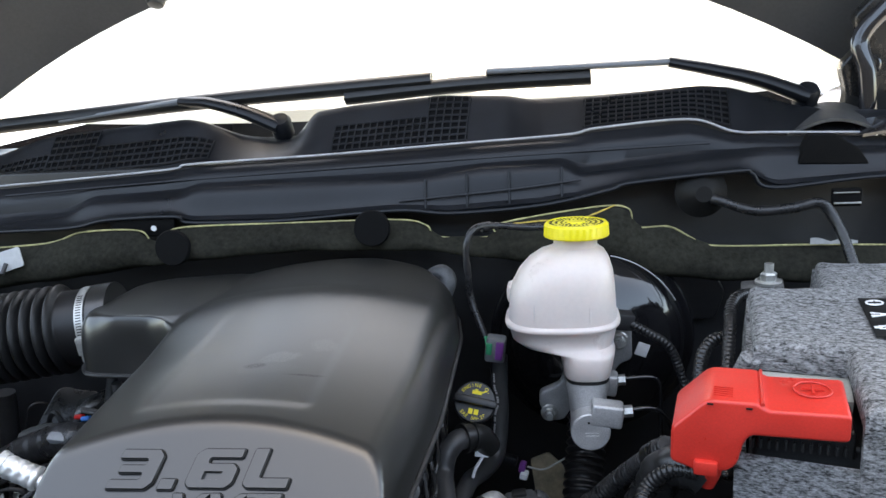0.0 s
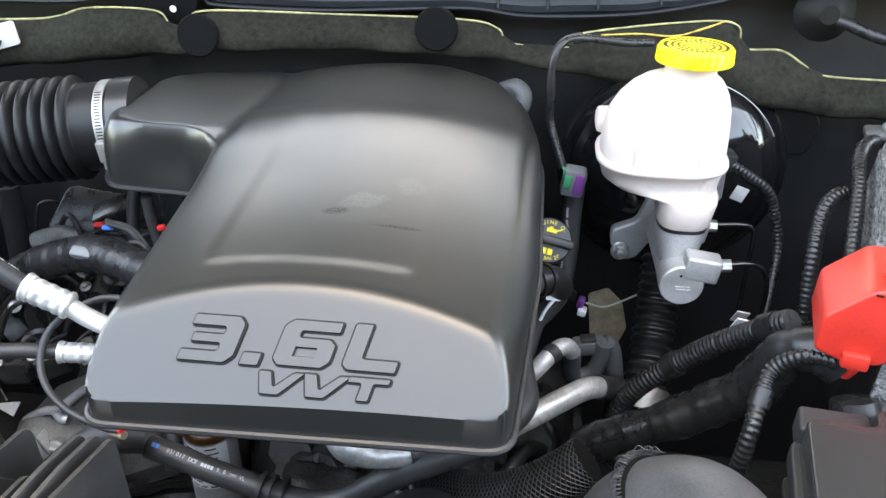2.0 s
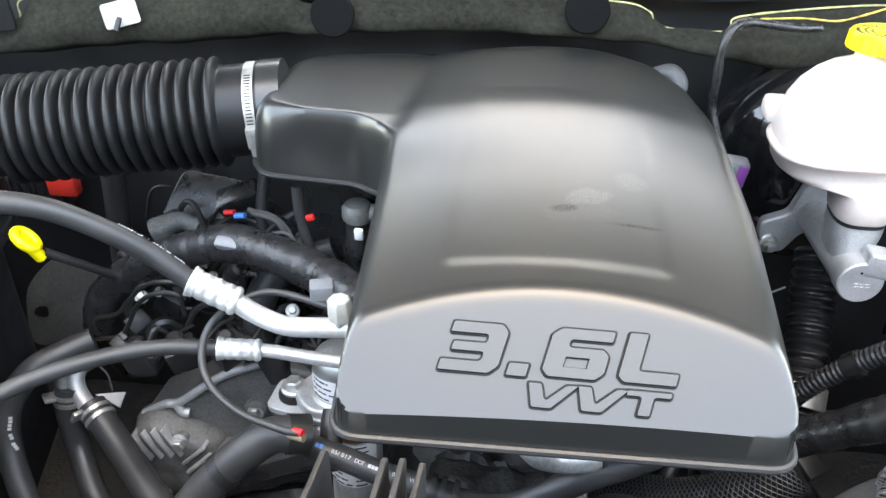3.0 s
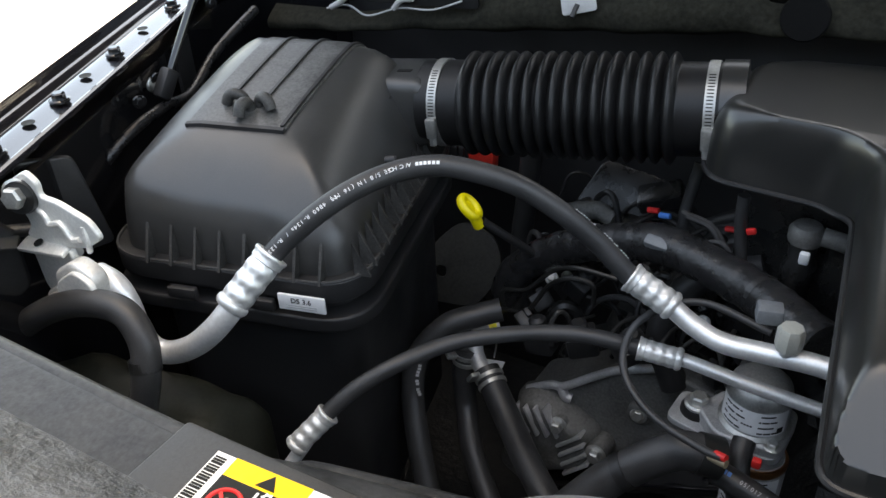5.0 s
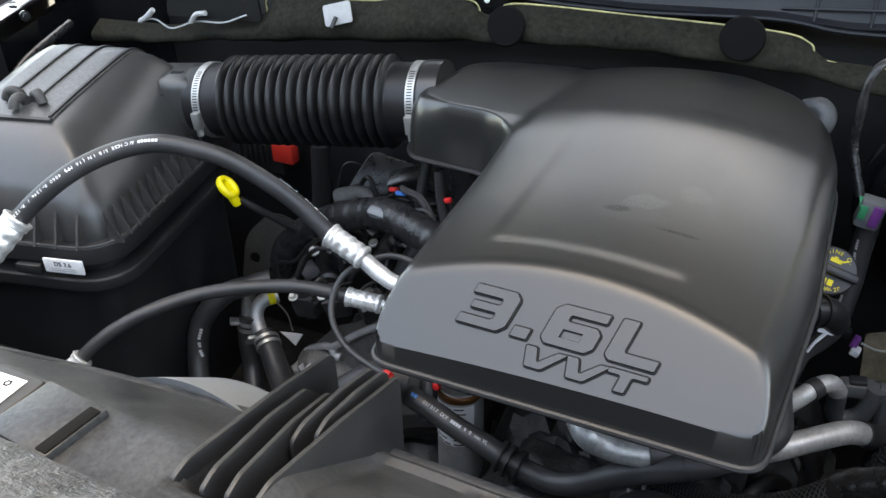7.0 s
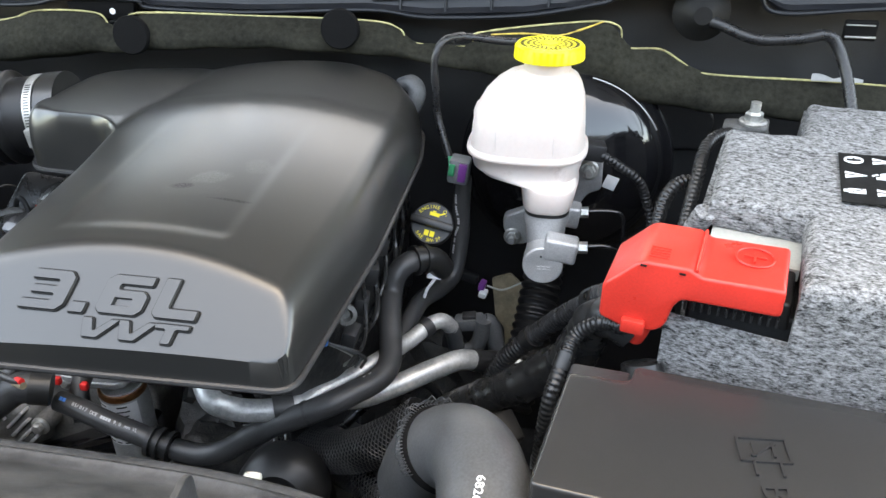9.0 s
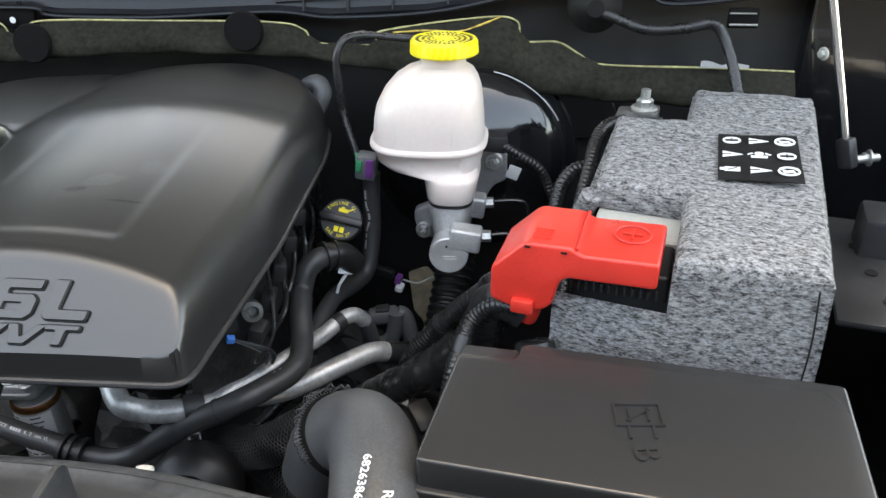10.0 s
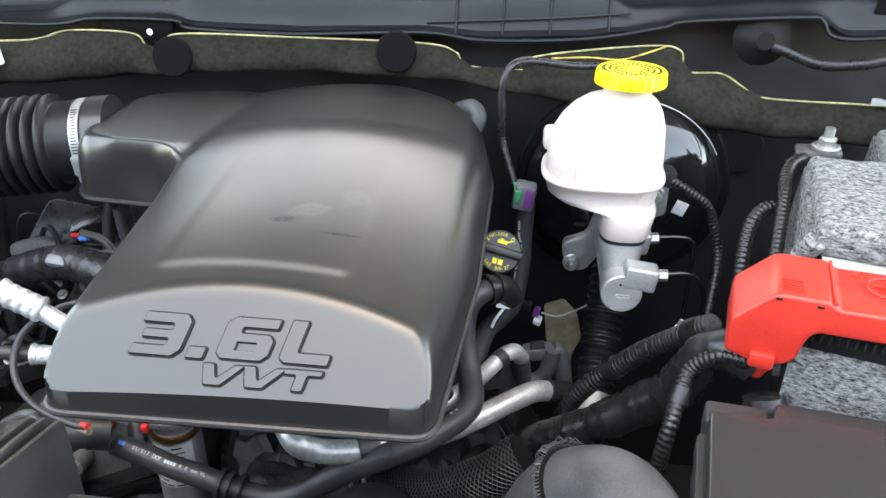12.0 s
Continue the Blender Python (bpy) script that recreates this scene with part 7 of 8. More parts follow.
# ---- coolant hoses on the left ----
for label, pts, r in (("black coolant hose with a spring clamp", [(-0.762, 0.752, 0.772), (-0.765, 0.745, 0.742), (-0.757, 0.735, 0.699), (-0.73, 0.70, 0.666), (-0.694, 0.67, 0.635), (-0.655, 0.64, 0.61)], 0.0135), ("black coolant hose with a spring clamp", [(-0.733, 0.742, 0.757), (-0.691, 0.71, 0.732), (-0.645, 0.67, 0.718), (-0.606, 0.64, 0.706), (-0.55, 0.60, 0.69)], 0.0155)):
    ch = thing("coolant_hose", label, "hose", "coolant hoses")
    part("hose", tube(pts, r, 18, 10), HOSE, ch)
    a, b = Vector(pts[0]), Vector(pts[1])
    d = (b - a).normalized()
    for q in (0.010, 0.019):
        c = a + d * q
        part("clamp_band", tube([c - d * 0.0022, c + d * 0.0022], r + 0.0018, 20, smooth=False), STEEL, ch, "steel spring clamp band")
    s = Vector((-0.7, -0.6, 0.35)).normalized() * (r + 0.006)
    part("clamp_ear", moved(cbox((0, 0, 0), (0.006, 0.016, 0.012), 0.002), basis(a + d * 0.013 + s, d, s.cross(d))), STEEL, ch, "clamp ear")
alub = thing("coolant_pipe", "bare metal coolant pipe with a yellow band", "pipe")
part("pipe", tube([(-0.742, 0.79, 0.785), (-0.756, 0.772, 0.782), (-0.756, 0.758, 0.770), (-0.742, 0.745, 0.757), (-0.715, 0.728, 0.744)], 0.0098, 16, 10), CAST, alub)
part("pipe", tube([(-0.775, 0.775, 0.79), (-0.772, 0.762, 0.782), (-0.765, 0.748, 0.765), (-0.763, 0.742, 0.745)], 0.0080, 14, 10), DIRTYCAST, alub)
part("band", tube([(-0.745, 0.787, 0.785), (-0.751, 0.780, 0.7845)], 0.0104, 16, smooth=False), YELLOW, alub, "yellow band")
# white plate paints a spot of daylight; the strap is added to hold it
part("tag_strap", tube([(-0.752, 0.79, 0.778), (-0.765, 0.83, 0.72), (-0.783, 0.858, 0.665)], 0.0012, 6), WHITE, alub, "added strap holding the white plate")
part("tag", moved(prism([(-0.024, -0.006), (0.020, -0.012), (0.012, 0.010), (0.002, 0.006)], 0, 0.0015), pose(-0.785, 0.860, 0.652, 12, 0, -15)), WHITE, alub, "white plate standing in for daylight through a gap")
fat = thing("vacuum_hose", "fat black foam-sleeved hose to the pump", "hose")
part("hose", tube([(-0.455, 0.628, 0.868), (-0.470, 0.622, 0.872), (-0.489, 0.617, 0.868), (-0.527, 0.60, 0.838), (-0.561, 0.58, 0.797), (-0.60, 0.55, 0.74), (-0.62, 0.53, 0.69)], 0.0165, 20, 10), HOSE, fat)
part("clamp", tube([(-0.520, 0.603, 0.844), (-0.527, 0.600, 0.838)], 0.0175, 20, smooth=False), PLASTIC, fat, "black band clamp")
part("end_sleeve", tube([(-0.452, 0.629, 0.867), (-0.470, 0.622, 0.872)], 0.0180, 20, smooth=False), RUBBER, fat, "rubber end sleeve")
lefth = thing("overflow_hose", "grey-black overflow hose bending downward", "hose")
part("hose", tube([(-0.725, 0.765, 0.832), (-0.746, 0.75, 0.827), (-0.775, 0.725, 0.818), (-0.797, 0.70, 0.785), (-0.795, 0.68, 0.745), (-0.771, 0.65, 0.70), (-0.74, 0.62, 0.65)], 0.0135, 16, 10), HOSE, lefth)
part("print", along([(-0.797, 0.70, 0.785), (-0.795, 0.68, 0.745), (-0.771, 0.65, 0.70)], "#### ## ###", 0.006, 0.0135, 0.005, -0.6), GREYPRINT, lefth, "grey print marks")
tank = thing("washer_tank", "dark translucent plastic tank low beside the hoses", "tank")
part("shell", dome(rounded([(-0.98, 0.50), (-0.83, 0.50), (-0.80, 0.60), (-0.83, 0.70), (-0.98, 0.70)], 0.03), lambda x, y, d: 0.60 + 0.05 * (1 - (1 - min(1, d / 0.03)) ** 2), 0.02, (0.005, 0.012), rim=lambda x, y: 0.46), CLUTTER, tank)

# ---- heater hoses and pipes on the right of the cover ----
hh = thing("heater_hose", "black rubber heater hose with white print and a connector", "hose")
HH = [(-0.097, 0.800, 0.952), (-0.108, 0.788, 0.956), (-0.119, 0.777, 0.947), (-0.123, 0.765, 0.929), (-0.118, 0.737, 0.920), (-0.111, 0.708, 0.906), (-0.107, 0.680, 0.902), (-0.115, 0.660, 0.899), (-0.131, 0.640, 0.899), (-0.150, 0.622, 0.897), (-0.178, 0.613, 0.886), (-0.203, 0.610, 0.874), (-0.235, 0.610, 0.850)]
part("hose", tube(HH, 0.0118, 20, 12), HOSE, hh)
LOWHOSE = [(-0.203, 0.610, 0.874), (-0.235, 0.610, 0.850), (-0.262, 0.610, 0.829), (-0.287, 0.610, 0.820), (-0.312, 0.612, 0.820), (-0.334, 0.614, 0.824), (-0.359, 0.619, 0.828), (-0.392, 0.624, 0.833), (-0.425, 0.631, 0.839), (-0.455, 0.636, 0.844)]
joint = part("coupling", tube([tuple(Vector(LOWHOSE[5]).lerp(Vector(LOWHOSE[4]), q)) for q in (-0.45, 0.70)], 0.0136, 20, smooth=False), RUBBER, hh, "rubber coupling")
for q in (-0.35, 0.05, 0.55):
    part("coupling_ring", tube([tuple(Vector(LOWHOSE[5]).lerp(Vector(LOWHOSE[4]), q + d)) for d in (-0.10, -0.06, 0.06, 0.10)], 0.0166, 22, smooth=False), RUBBER, joint)
part("hose", tube(LOWHOSE, 0.0112, 20, 10), HOSE, hh, "lower length of hose")
part("print", along(LOWHOSE[::-1], "05/017 DOT #### 9.0 mm VL", 0.0052, 0.0112, 0.022, 0.6), GREYPRINT, hh, "white printed words")
part("blue_mark", along(LOWHOSE[::-1], "##", 0.0065, 0.0112, 0.006, 0.6), BLUEPRINT, hh, "blue paint mark")
part("paint_mark", along(HH, "--", 0.012, 0.0118, 0.175, 0.3), GREYPRINT, hh, "pale chalk mark")
elbow = part("elbow", tube([(-0.078, 0.822, 0.930), (-0.084, 0.812, 0.946), (-0.093, 0.803, 0.953), (-0.103, 0.795, 0.955)], 0.0140, 20), RUBBER, hh, "moulded elbow")
part("elbow_ring", tube([(-0.1005, 0.797, 0.9545), (-0.1040, 0.794, 0.9550)], 0.0165, 20, smooth=False), RUBBER, elbow)
part("elbow_ring", tube([(-0.0925, 0.8035, 0.9525), (-0.0955, 0.801, 0.9535)], 0.0165, 20, smooth=False), RUBBER, elbow)
part("zip_tie", tube([tuple(Vector(HH[9]).lerp(Vector(HH[10]), q)) for q in (0.7, 0.8)], 0.0126, 16, smooth=False), PLASTIC, hh)
vh = thing("coolant_return_hose", "black rubber hose with fine white print", "hose")
VH = [(-0.068, 0.905, 1.005), (-0.069, 0.900, 0.967), (-0.069, 0.894, 0.932), (-0.074, 0.875, 0.891), (-0.087, 0.850, 0.883), (-0.100, 0.820, 0.888), (-0.106, 0.790, 0.888), (-0.111, 0.760, 0.881), (-0.114, 0.735, 0.873)]
part("hose", tube(VH, 0.0104, 18, 10), HOSE, vh)
part("print", along(VH, "#### #### ### ##### ## ####", 0.0045, 0.0104, 0.02, 0.5), GREYPRINT, vh, "fine white print marks")
part("white_tag", moved(prism(rounded([(-0.013, -0.004), (0.004, -0.006), (0.012, 0.004), (0.004, 0.006), (-0.010, 0.006)], 0.002), 0, 0.0016, 0.0005), pose(-0.082, 0.812, 0.928, 50, 10, 25)), WHITE, vh, "small white tag")
part("tag_strap", tube([(-0.084, 0.810, 0.924), (-0.092, 0.806, 0.912), (-0.096, 0.806, 0.900)], 0.0018, 6), WHITE, vh, "white tie strap")
pp1 = thing("coolant_pipe", "bare aluminium coolant pipe with a black clip", "pipe")
part("pipe", tube([(-0.300, 0.660, 0.920), (-0.278, 0.625, 0.915), (-0.258, 0.600, 0.906), (-0.242, 0.604, 0.894), (-0.220, 0.610, 0.889), (-0.195, 0.621, 0.886), (-0.164, 0.649, 0.877), (-0.136, 0.673, 0.863), (-0.105, 0.699, 0.861), (-0.072, 0.725, 0.865), (-0.046, 0.746, 0.865), (-0.025, 0.764, 0.852)], 0.0112, 20, 12), PIPEALU, pp1)
part("clip", tube([(-0.205, 0.616, 0.888), (-0.204, 0.6165, 0.888), (-0.190, 0.6250, 0.885), (-0.189, 0.6255, 0.885)], 0.0136, 18, smooth=False), PLASTIC, pp1, "black plastic clip")
part("joint", tube([(-0.034, 0.756, 0.859), (-0.022, 0.766, 0.850), (-0.012, 0.785, 0.835), (-0.008, 0.80, 0.80), (-0.01, 0.80, 0.74)], 0.0125, 18), PLASTIC, pp1, "black elbow joint")
pp2 = thing("coolant_pipe", "second bare aluminium pipe with a black joint", "pipe")
part("pipe", tube([(-0.195, 0.620, 0.880), (-0.168, 0.645, 0.889), (-0.140, 0.678, 0.889), (-0.121, 0.700, 0.893), (-0.099, 0.736, 0.891), (-0.082, 0.760, 0.896), (-0.070, 0.772, 0.895), (-0.061, 0.783, 0.879)], 0.0086, 18, 10), PIPEALU, pp2)
part("band", tube([(-0.0871, 0.7528, 0.8945), (-0.0808, 0.7612, 0.8959)], 0.0100, 16, smooth=False), PLASTIC, pp2)
part("joint", tube([(-0.063, 0.781, 0.882), (-0.060, 0.792, 0.862), (-0.058, 0.798, 0.842), (-0.050, 0.80, 0.834), (-0.036, 0.802, 0.842), (-0.030, 0.802, 0.862), (-0.028, 0.802, 0.880)], 0.0092, 16), RADHOSE, pp2, "grey-black elbow joint")
qc = thing("quick_connector", "grey-black plastic quick connector", "connector")
part("body", moved(join(cbox((0, 0, 0), (0.034, 0.018, 0.016), 0.004), tube([(0.015, 0, 0), (0.024, 0, -0.008), (0.028, 0, -0.05)], 0.010, 14), tube([(-0.018, 0, 0), (-0.024, 0, -0.004)], 0.0095, 14, smooth=False)), pose(-0.044, 0.806, 0.872, 0, -6, 8)), RADHOSE, qc)
part("latch", moved(cbox((0, 0, 0.009), (0.016, 0.012, 0.005), 0.0015), pose(-0.044, 0.806, 0.872, 0, -6, 8)), PLASTIC, qc)
rearp = thing("vapor_pipe", "grey rubber pipe at the back of the engine cover", "pipe")
part("pipe", tube([(-0.152, 0.970, 1.084), (-0.138, 0.964, 1.090), (-0.131, 0.956, 1.081), (-0.140, 0.947, 1.060), (-0.155, 0.935, 1.030)], 0.0110, 16, 10), RADHOSE, rearp)

# engine side below the cover on the right
esc = thing("cylinder_head", "dark engine side with plugs and a metal end", "engine part")
part("body", prism(rounded([(-0.200, 0.62), (-0.150, 0.66), (-0.140, 0.84), (-0.18, 0.88)], 0.015), 0.84, 1.02, 0.01), GRIME, esc)
part("end", lathe([(0.008, 0), (0.010, 0.004), (0.010, 0.012), (0.006, 0.013), (0.004, 0.007)], 28), DIRTYCAST, esc, "machined metal end", m=aim((-0.143, 0.668, 0.972), (-0.04, 0.45, 1.06)))
part("plug", moved(cbox((0, 0, 0), (0.008, 0.007, 0.007), 0.0015), pose(-0.156, 0.638, 0.958, 10, 20, 30)), BLUEPRINT, esc, "blue plug")
for k in range(4):
    part("lead", tube([(-0.152, 0.640, 0.955), (-0.140 + 0.004 * k, 0.645, 0.945), (-0.136 + 0.004 * k, 0.66, 0.925), (-0.150 + 0.006 * k, 0.67, 0.905)], 0.0016, 6), (PALEPLASTIC, HOSE, GREYPLASTIC, HOSE)[k], esc, "thin lead")
for k in range(5):
    part("fastener", moved(cbox((0, 0, 0), (0.014, 0.022, 0.02), 0.003), pose(-0.135, 0.655 + 0.04 * k, 0.955 + 0.010 * k, 0, 15, 10 * k)), PLASTIC, esc)
    part("side_wire", tube([(-0.135, 0.64 + 0.04 * k, 0.93), (-0.124 + 0.003 * (k % 2), 0.66 + 0.036 * k, 0.945 + 0.006 * (k % 3)), (-0.128, 0.685 + 0.042 * k, 0.968 - 0.008 * (k % 2)), (-0.134, 0.70 + 0.04 * k, 1.0)], 0.0022 + 0.0006 * (k % 2), 8), CLUTTER, esc)

# ---- corrugated looms beside the brake cylinder ----
cl = thing("corrugated_loom", "shiny black corrugated loom running to the battery", "wiring")
part("loom", loom([(0.096, 0.665, 1.022), (0.079, 0.688, 0.992), (0.054, 0.717, 0.951), (0.028, 0.735, 0.911), (0.005, 0.744, 0.878), (-0.010, 0.750, 0.844), (-0.017, 0.750, 0.802)], 0.0105, 0.0052), TAPE, cl)
for a, b in (((0.090, 0.673, 1.011), (0.083, 0.682, 1.000)), ((0.033, 0.7315, 0.919), (0.026, 0.7365, 0.908))):
    part("tape_band", tube([a, b], 0.0122, 18, smooth=False), CLUTTER, cl, "band of black tape")
c2 = thing("corrugated_loom", "thin corrugated loom dropping beside the fuse box", "wiring")
part("loom", loom([(0.110, 0.600, 1.035), (0.090, 0.61, 1.030), (0.073, 0.615, 1.012), (0.064, 0.60, 0.997), (0.056, 0.58, 0.975), (0.052, 0.575, 0.94), (0.05, 0.575, 0.90)], 0.0068, 0.0048), CLUTTER, c2)
part("tape_band", tube([(0.066, 0.604, 1.001), (0.062, 0.595, 0.991)], 0.0082, 16, smooth=False), CLUTTER, c2, "band of black tape")
c3 = thing("taped_cable", "thick cable bundle in crinkled black tape", "wiring")
part("taped_trunk", wrapped([(0.118, 0.612, 1.022), (0.104, 0.618, 1.030), (0.087, 0.630, 1.019), (0.082, 0.638, 0.998), (0.071, 0.645, 0.966), (0.052, 0.654, 0.942), (0.027, 0.663, 0.914), (0.003, 0.671, 0.892), (-0.022, 0.680, 0.869), (-0.050, 0.690, 0.840)], 0.0175, 0.016, 20, 0.18), CLUTTER, c3)
part("taped_trunk", wrapped([(0.124, 0.59, 1.01), (0.128, 0.58, 0.99), (0.13, 0.57, 0.95)], 0.015, 0.012, 16, 0.2), CLUTTER, c3)
steer = thing("steering_boot", "ribbed rubber boot of the steering shaft", "boot")
part("boot", loom([(0.035, 0.90, 0.93), (0.030, 0.86, 0.885), (0.022, 0.81, 0.84), (0.010, 0.76, 0.79)], 0.024, 0.010, 0.14), BELLOWS, steer)
part("clamp", tube([(0.019, 0.797, 0.828), (0.015, 0.780, 0.812)], 0.0262, 20, smooth=False), STEEL, steer, "steel clamp")
# tan sheet added in place of sunlit ground showing through a gap
shield = thing("ground_patch", "tan speckled sheet standing in for sunlit ground below", "heat shield")
part("sheet", moved(prism(rounded([(-0.030, 0.050), (-0.024, -0.004), (-0.012, -0.020), (-0.010, -0.052), (0.004, -0.066), (0.010, -0.018), (0.020, 0.006), (0.012, 0.040), (-0.006, 0.058)], 0.003, 2), 0, 0.004), pose(-0.006, 0.945, 0.790, 80, 0, 5)), CARDBOARD, shield)
tap = thing("purple_plug", "small black plug with a purple and white clip", "connector")
part("body", moved(cbox((0, 0, 0), (0.028, 0.012, 0.012), 0.003), pose(-0.066, 0.932, 0.850, 0, 12, -10)), PLASTIC, tap)
part("clip", moved(cbox((0, 0, 0), (0.008, 0.012, 0.013), 0.002), pose(-0.046, 0.926, 0.842, 0, 12, -10)), PURPLE, tap, "purple clip")
part("tip", moved(cbox((0, 0, 0), (0.010, 0.014, 0.008), 0.002), pose(-0.044, 0.920, 0.834, 0, 12, -10)), WHITE, tap, "white tip")
part("lead", tube([(-0.040, 0.926, 0.842), (-0.020, 0.92, 0.842), (0.000, 0.915, 0.856), (0.018, 0.91, 0.872)], 0.0012, 6), PALEPLASTIC, tap)
tags = thing("wire_tags", "white paper tags on wires below the booster", "tag")
for p in ((0.098, 0.79, 0.925), (0.022, 0.715, 0.852), (0.118, 0.86, 0.885)):
    part("tag", moved(cbox((0, 0, 0), (0.014, 0.002, 0.020), 0.0005), pose(*p, 25, 10, 0)), WHITE, tags)
junk = thing("lower_wiring", "tangle of dark hoses and plugs under the pipes", "wiring")
random.seed(4)
for k in range(16):
    x, y, z = random.uniform(-0.14, 0.10), random.uniform(0.60, 0.78), random.uniform(0.74, 0.82)
    d = Vector((random.uniform(-1, 1), random.uniform(-1, 1), random.uniform(-0.2, 0.5))) * 0.05
    part("hose", tube([(x - d.x, y - d.y, z - 0.03), (x, y, z + 0.01), (x + d.x, y + d.y, z + d.z * 0.5), (x + 1.6 * d.x, y + 1.2 * d.y, z - 0.04)], random.uniform(0.005, 0.011), 10, 6), random.choice((HOSE, RUBBER, TAPE, PLASTIC)), junk)
for k in range(10):
    x, y, z = random.uniform(-0.13, 0.10), random.uniform(0.58, 0.75), random.uniform(0.76, 0.83)
    part("plug", moved(cbox((0, 0, 0), (random.uniform(0.02, 0.04), random.uniform(0.015, 0.025), 0.02), 0.003), pose(x, y, z, random.uniform(-30, 30), random.uniform(-30, 30), random.uniform(0, 180))), random.choice((PLASTIC, GREYPLASTIC, PLASTIC)), junk)
part("green_plug", moved(cbox((0, 0, 0), (0.010, 0.008, 0.007), 0.002), pose(-0.050, 0.72, 0.825, 10, 0, 40)), GREENPLASTIC, junk, "green plug")

# ---- front of the engine, low ----
belt = thing("drive_belt", "black ribbed drive belt", "belt")
part("belt", tube([(-0.62, 0.56, 0.74), (-0.52, 0.535, 0.762), (-0.42, 0.52, 0.78), (-0.33, 0.52, 0.782), (-0.25, 0.53, 0.77)], 0.014, 10, flat=0.25), RUBBER, belt)
pul = thing("pulley", "gloss black pulley with a black centre bolt", "pulley")
part("wheel", lathe([(0.010, -0.01), (0.025, -0.012), (0.038, -0.004), (0.043, 0.004), (0.043, 0.026), (0.037, 0.03)], 48), BELLOWS, pul, m=aim((-0.184, 0.557, 0.838), (-0.20, 0.80, 0.75)))
bolt("bolt", (-0.182, 0.543, 0.844), (-0.16, 0.2, 1.0), 0.008, pul, "black centre bolt", GLOSSBLACK)
brd = thing("braided_hose", "braided black sleeve hose with a metal clamp", "hose")
BRAID = [(-0.219, 0.675, 0.803), (-0.188, 0.66, 0.809), (-0.151, 0.64, 0.811), (-0.112, 0.615, 0.811), (-0.074, 0.585, 0.811), (-0.04, 0.56, 0.818)]


def woven(points, r, strands, pitch, thin, phase=0.0):
    """Crossing strands wound both ways round a path."""
    path = spline(points, 26)
    lens = [0.0]
    for p, q in zip(path, path[1:]):
        lens.append(lens[-1] + (q - p).length)
    side = (path[1] - path[0]).cross(Vector((0, 0, 1))).normalized()
    rims = []
    for i, p in enumerate(path):
        t = (path[min(i + 1, len(path) - 1)] - path[max(i - 1, 0)]).normalized()
        side = (side - t * side.dot(t)).normalized()
        rims.append((p, side.copy(), side.cross(t)))
    out = []
    for k in range(strands):
        for way in (1, -1):
            turn = [2 * math.pi * (k / strands + way * d / pitch) + phase for d in lens]
            out.append(tube([p + (u * math.cos(q) + w * math.sin(q)) * (r * (1 + 0.02 * noise.noise((d * 90, k, way)))) for (p, u, w), q, d in zip(rims, turn, lens)], thin, 4, smooth=False, caps=False))
    return join(*out)


core = part("sleeve", tube(BRAID, 0.0235, 28, 10), CLUTTER, brd)
part("weave", woven(BRAID, 0.0236, 20, 0.085, 0.0005), HOSE, core, "grey woven strands", kind="stuff")
WRAP = [(-0.055, 0.60, 0.915), (-0.085, 0.595, 0.890), (-0.130, 0.605, 0.855), (-0.18, 0.635, 0.825)]
wrap = part("sleeve", tube(WRAP, 0.0205, 24, 10), PLUGBLACK, brd, "black mesh wrap beside the sleeve")
part("weave", woven(WRAP, 0.0207, 18, 0.075, 0.0005, 0.6), PLASTIC, wrap, "dark woven strands", kind="stuff")
random.seed(21)
CM = aim((-0.020, 0.500, 0.980), (-0.020 - 0.20, 0.500 + 0.12, 0.980 - 0.30))
fray = [tube([(r * math.cos(a), r * math.sin(a), z) for r, a, z in ((0.0335, q, -0.004), (0.0355 + 0.002 * h, q + 0.05, 0.0010), (0.0365 + 0.004 * h, q + 0.09, -0.001 - 0.004 * h), (0.036, q + 0.12, -0.008))], 0.00045, 4, 3) for q, h in [(2 * math.pi * k / 84, random.random()) for k in range(34)]]
collar = part("collar", moved(lathe([(0.0318, -0.006), (0.0335, -0.004), (0.0338, 0.000), (0.0318, 0.002)], 40), CM), PLUGBLACK, brd, "dark mesh collar round the radiator hose")
part("frayed_mesh", moved(join(*fray), CM), RADHOSE, collar, "frayed pale mesh threads", kind="stuff")
part("clamp", moved(glyph(rounded([(-0.010, -0.011), (0.010, -0.011), (0.010, 0.011), (-0.010, 0.011)], 0.003), [[(-0.006, -0.007), (0.006, -0.007), (0.006, 0.007), (-0.006, 0.007)]], 0.003, 0.0008), basis((-0.2130, 0.6400, 0.8220), (0.85, -0.25, 0.30), (-0.2, 0.5, 0.8))), CAST, brd, "metal clamp")
part("print", moved(lettering("ENG", 0.0085, 0.0002), basis((-0.2000, 0.6450, 0.8200), (0.85, -0.25, -0.40), (0.2, 0.6, 0.7))), GREYPRINT, brd, "grey printed word")
lower = thing("front_engine_casting", "grimy cast engine front below the cover", "engine part")
part("casting", dome(rounded([(-0.36, 0.60), (-0.24, 0.555), (-0.15, 0.60), (-0.16, 0.70), (-0.36, 0.72)], 0.02), lambda x, y, d: 0.735 + 0.05 * (1 - (1 - min(1, d / 0.03)) ** 2) + 0.01 * noise.noise((x * 40, y * 40, 0)), 0.010, (0.003, 0.008), rim=lambda x, y: 0.6), GRIME, lower)
part("arm", tube([(-0.30, 0.54, 0.80), (-0.22, 0.53, 0.805), (-0.14, 0.54, 0.80)], 0.016, 10, flat=0.3), GLOSSBLACK, lower, "black tensioner arm")
